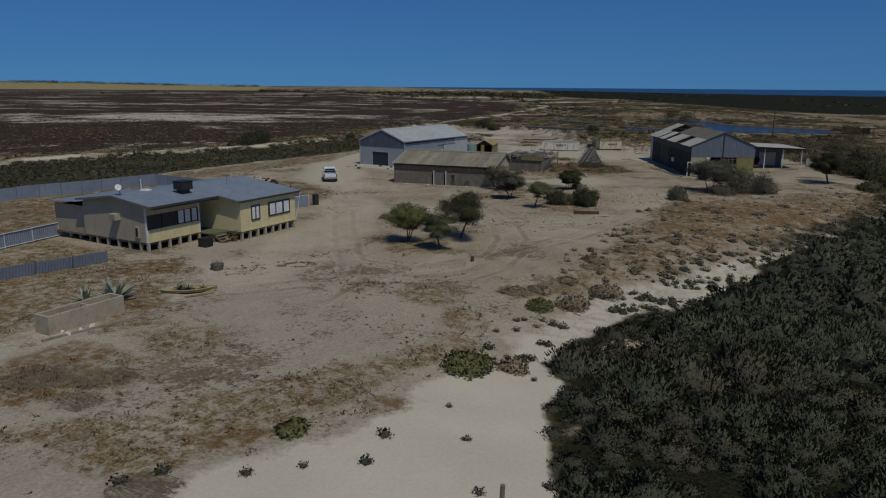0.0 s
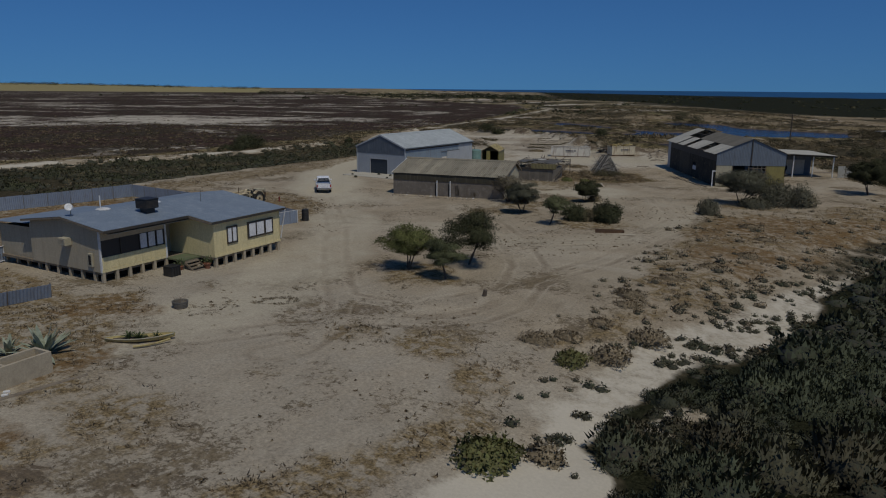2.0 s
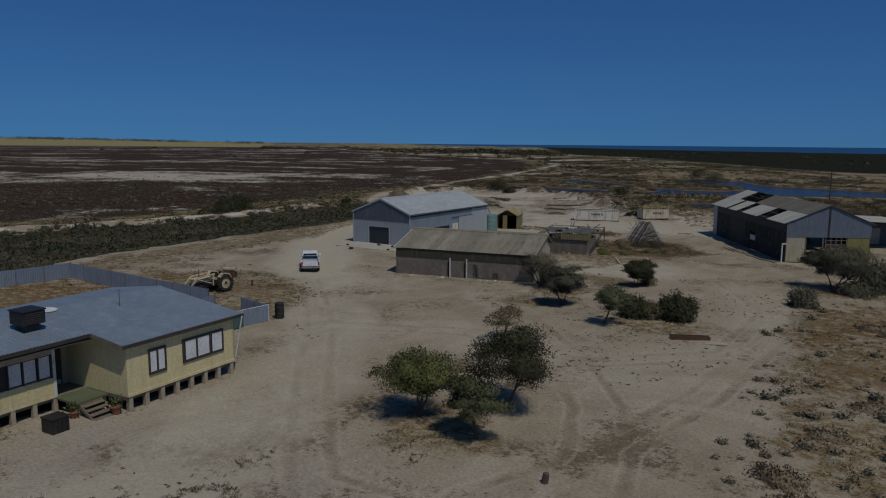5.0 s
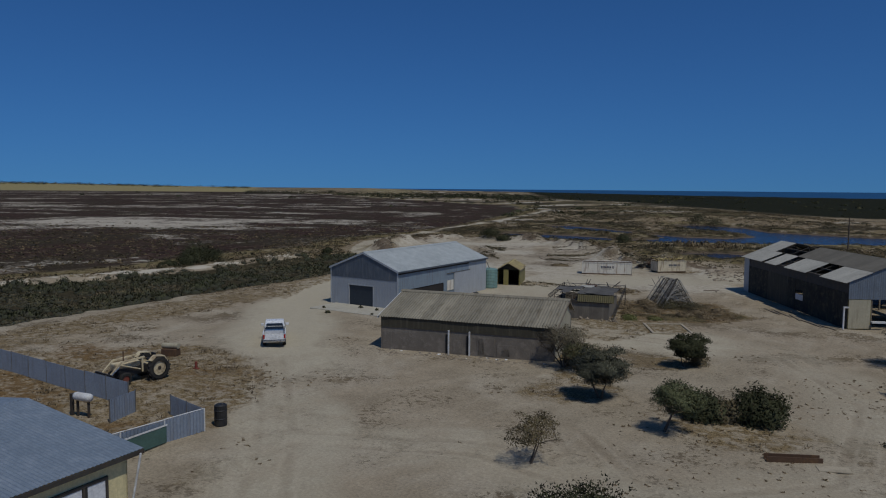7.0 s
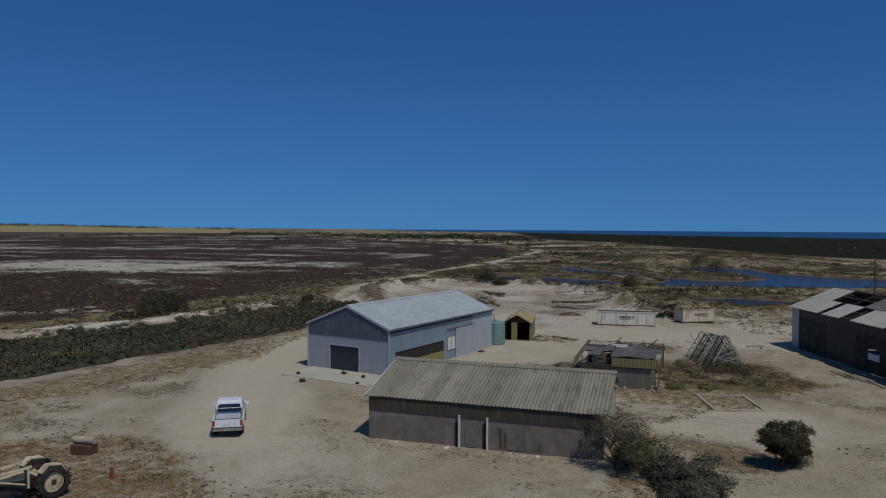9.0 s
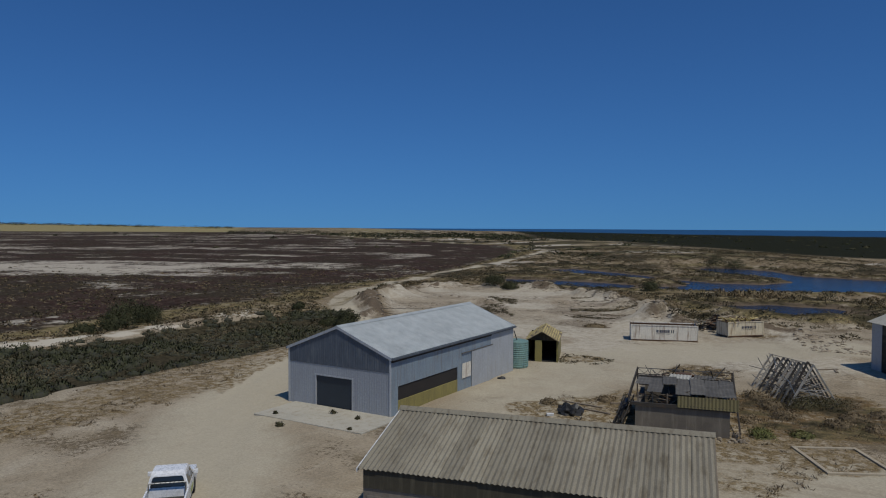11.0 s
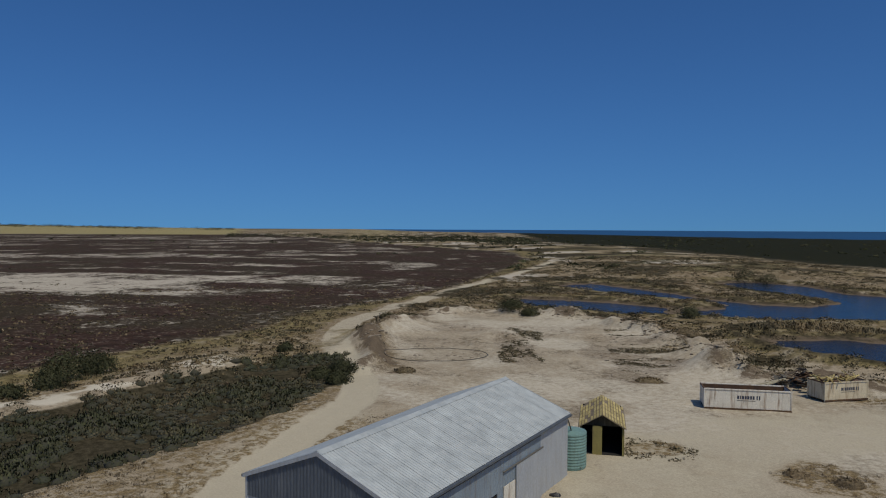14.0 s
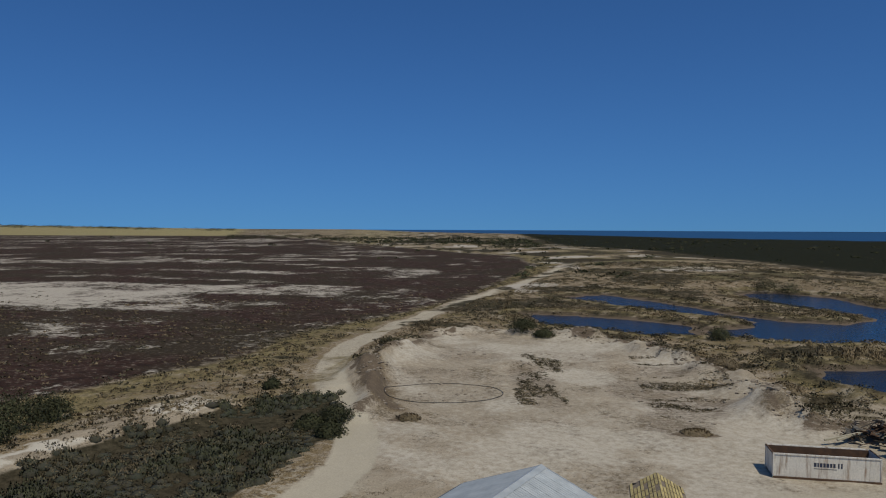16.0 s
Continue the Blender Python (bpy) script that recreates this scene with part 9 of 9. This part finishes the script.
dome(-35.2, 85.2, 0.9, 0.9, 110, L_SCRUB, "low brown skirt of twigs beside a dark shrub", n=900, leaf=0.10, tint=0.5)
tree(-43.0, 79.2, 3.0, 1.5, 11, L_GREY, "pale half-bare shrub beside the store gable", stems=4, density=0.16, tint=0.7)
tree(-41.4, 78.4, 2.2, 1.3, 12, L_TREE, "straggly grey-green shrub beside the store", stems=3, density=0.10, tint=0.3)
dome(-42.5, 80.5, 1.0, 1.3, 13, L_SCRUB, "low twiggy shrub by the store wall", tint=0.6)
dome(-22.4, 84.0, 1.7, 1.35, 14, L_GREY, "grey-green shrub on the edge of the yard", tint=0.25)
tree(-20.9, 92.6, 3.9, 2.7, 15, L_GREY, "bushy tree before the barn front", stems=3, density=1.1, crown_z=0.36)
dome(-17.6, 93.4, 3.3, 2.2, 16, L_GREY, "tall greyish shrub before the barn front", n=5200, tint=0.12)
dome(-15.2, 94.6, 2.9, 1.9, 116, L_GREY, "bushy grey-green shrub before the barn front", n=3800, tint=0.2)
dome(-19.0, 91.3, 1.4, 2.0, 17, L_GREY, "low spreading grey-green saltbush clump", tint=0.2)
dome(-14.8, 95.0, 1.6, 1.7, 18, L_GREY, "low twiggy grey shrub in rough grass", tint=0.5)
tree(-9.4, 109.8, 4.3, 2.5, 19, L_DARK, "round-crowned tree beside the barn annex", density=1.6, crown_z=0.38, stems=2)
for i, (x, y, h, r) in enumerate(((-5.0, 118.5, 3.0, 2.6), (-1.8, 114.0, 2.4, 2.4), (-1.0, 122.0, 3.2, 3.0), (-4.5, 108.0, 1.6, 1.8), (-7.5, 122.5, 1.8, 2.0), (-2, 101, 1.3, 1.8), (-7.9, 135.5, 1.5, 2.6), (-4.0, 130.0, 1.7, 2.8), (-12.0, 141.0, 1.3, 2.2), (-14.0, 170.0, 2.4, 3.4), (-20.0, 160.0, 1.6, 2.6), (-8.0, 150.0, 2.4, 3.2))):
    dome(x, y, h, r, 30 + i, L_DARK if i % 2 == 0 else L_SCRUB, "dark coastal shrub on the edge of the scrub", n=2000, leaf=0.16)
for i, (x, y, h, r) in enumerate(((-121.0, 111.5, 3.6, 3.0), (-122.5, 115.5, 3.0, 2.6), (-119.0, 108.3, 2.4, 2.2), (-118.0, 103.5, 1.6, 1.8), (-113.5, 135.0, 1.2, 1.1))):
    dome(x, y, h, r, 40 + i, L_DARK, "dark shrub on the sandy bank", n=2400, leaf=0.15)
for i, (x, y, h, r) in enumerate(((-99.3, 128.9, 2.0, 2.1), (-97.2, 125.5, 1.4, 1.7), (-100.6, 126.6, 1.3, 1.6))):
    dome(x, y, h, r, 50 + i, L_DARK, "dark green shrub beside the track bend", n=2200, leaf=0.14)
for i, (x, y, h, r) in enumerate(((-117.5, 163.0, 1.6, 1.7), (-115.8, 161.0, 1.4, 1.4), (-107.5, 187.6, 2.8, 3.0), (-103.5, 187.0, 1.6, 2.0), (-78.8, 200.5, 2.3, 2.6), (-84.3, 299.4, 5.5, 5.0), (-78.5, 300.0, 4.0, 4.5), (-93.9, 132.8, 0.5, 1.3), (-64.3, 156.0, 0.9, 2.2), (-73.5, 174.0, 1.3, 2.4), (-69.9, 142.2, 0.3, 1.5), (-14.5, 226.0, 4.0, 4.5))):
    dome(x, y, h, r, 60 + i, L_DARK if i in (2, 3, 4, 5, 6, 11) else L_SCRUB, "dark rounded shrub on rough sandy ground", n=1800, leaf=0.16, tint=0.0 if i < 7 else 0.75)
dome(-16.6, 27.9, 0.95, 1.5, 80, L_BRIGHT, "low green bush on the white sand", n=1800, leaf=0.14, tint=0.3)
dome(-18.2, 17.9, 0.5, 0.75, 81, L_BRIGHT, "small green bush in dry weeds", n=700, leaf=0.12, tint=0.3)
dome(-15.2, 29.8, 0.6, 0.9, 82, L_DRYBUSH, "low brown bush on the sand edge", n=700, leaf=0.13, tint=0.7)
dome(-17.9, 38.5, 0.7, 1.0, 83, L_BRIGHT, "low green and straw bush", n=800, leaf=0.13, tint=0.35)
dome(-16.5, 40.3, 0.8, 1.2, 84, L_DRYBUSH, "low brown bush on the sand edge", n=800, leaf=0.13, tint=0.8)
dome(-15.8, 44.0, 0.8, 1.3, 85, L_DRYBUSH, "low brown bush on the sand edge", n=800, leaf=0.13, tint=0.8)
# the two dark clumps under the trusses also stand in for shade there
for i, (x, y, h, r, t) in enumerate(((-45.0, 100.1, 0.6, 1.0, 0.1), (-43.0, 101.4, 0.45, 0.8, 0.3), (-46.9, 110.9, 0.7, 1.2, 0.6), (-45.6, 108.3, 0.8, 1.1, 0.5), (-44.3, 105.6, 0.7, 1.1, 0.6), (-46.2, 103.5, 0.5, 0.9, 0.9), (-54.1, 118.4, 0.4, 1.0, 0.7), (-51.1, 118.2, 0.45, 1.1, 0.7), (-59.2, 101.2, 0.5, 0.8, 0.5), (-47.8, 106.4, 0.5, 0.9, 1.0), (-56.0, 104.2, 0.45, 0.8, 0.8), (-43.6, 109.2, 1.1, 1.7, 0.0), (-41.9, 110.3, 1.0, 1.6, 0.05), (-40.4, 107.6, 0.5, 1.1, 0.7), (-38.6, 109.2, 0.5, 1.2, 0.8), (-41.2, 105.4, 0.5, 1.2, 0.6), (-39.0, 105.2, 0.45, 1.0, 0.8), (-45.2, 112.6, 0.6, 1.2, 0.5), (-48.9, 109.4, 0.5, 1.2, 0.7))):
    dome(x, y, h, r, 100 + i, L_BRIGHT if i < 2 else L_SCRUB, "low green weed clump in dry grass" if i < 2 else "low brown weed clump among scrap", n=900, leaf=0.085, tint=t if i in (0, 1, 11, 12) else min(1.0, t + 0.35))
for i, (x, y, r) in enumerate(((-70.4, 90.75, 0.3), (-68.1, 90.4, 0.22), (-71.4, 86.7, 0.34), (-73.6, 88.6, 0.2), (-67.0, 88.2, 0.18))):
    dome(x, y, r * 0.6 + 0.18, r, 170 + i, L_DARK, "small dark weed tuft growing in a crack of the apron", n=120, leaf=0.09, tint=0.3)
for i, (x, y, h, r, t) in enumerate(((-18.9, 49.7, 0.75, 1.2, 0.45), (-18.2, 47.9, 0.6, 1.0, 0.6), (-18.6, 44.0, 0.5, 0.8, 0.8), (-20.4, 39.8, 0.7, 1.2, 0.6), (-19.4, 41.2, 0.6, 0.9, 0.8), (-17.9, 55.3, 0.5, 0.9, 0.7), (-16.4, 60.5, 0.55, 1.1, 0.5), (-15.0, 66.0, 0.6, 1.2, 0.6), (-17.2, 78.5, 0.6, 1.4, 0.6), (-15.0, 73.0, 0.5, 1.0, 0.8))):
    dome(x, y, h * 0.5, r * 0.9, 130 + i, L_DRYBUSH, "low brown bush along the sand edge", n=1300, leaf=0.085, tint=min(t + 0.25, 0.95), stretch=1.3)
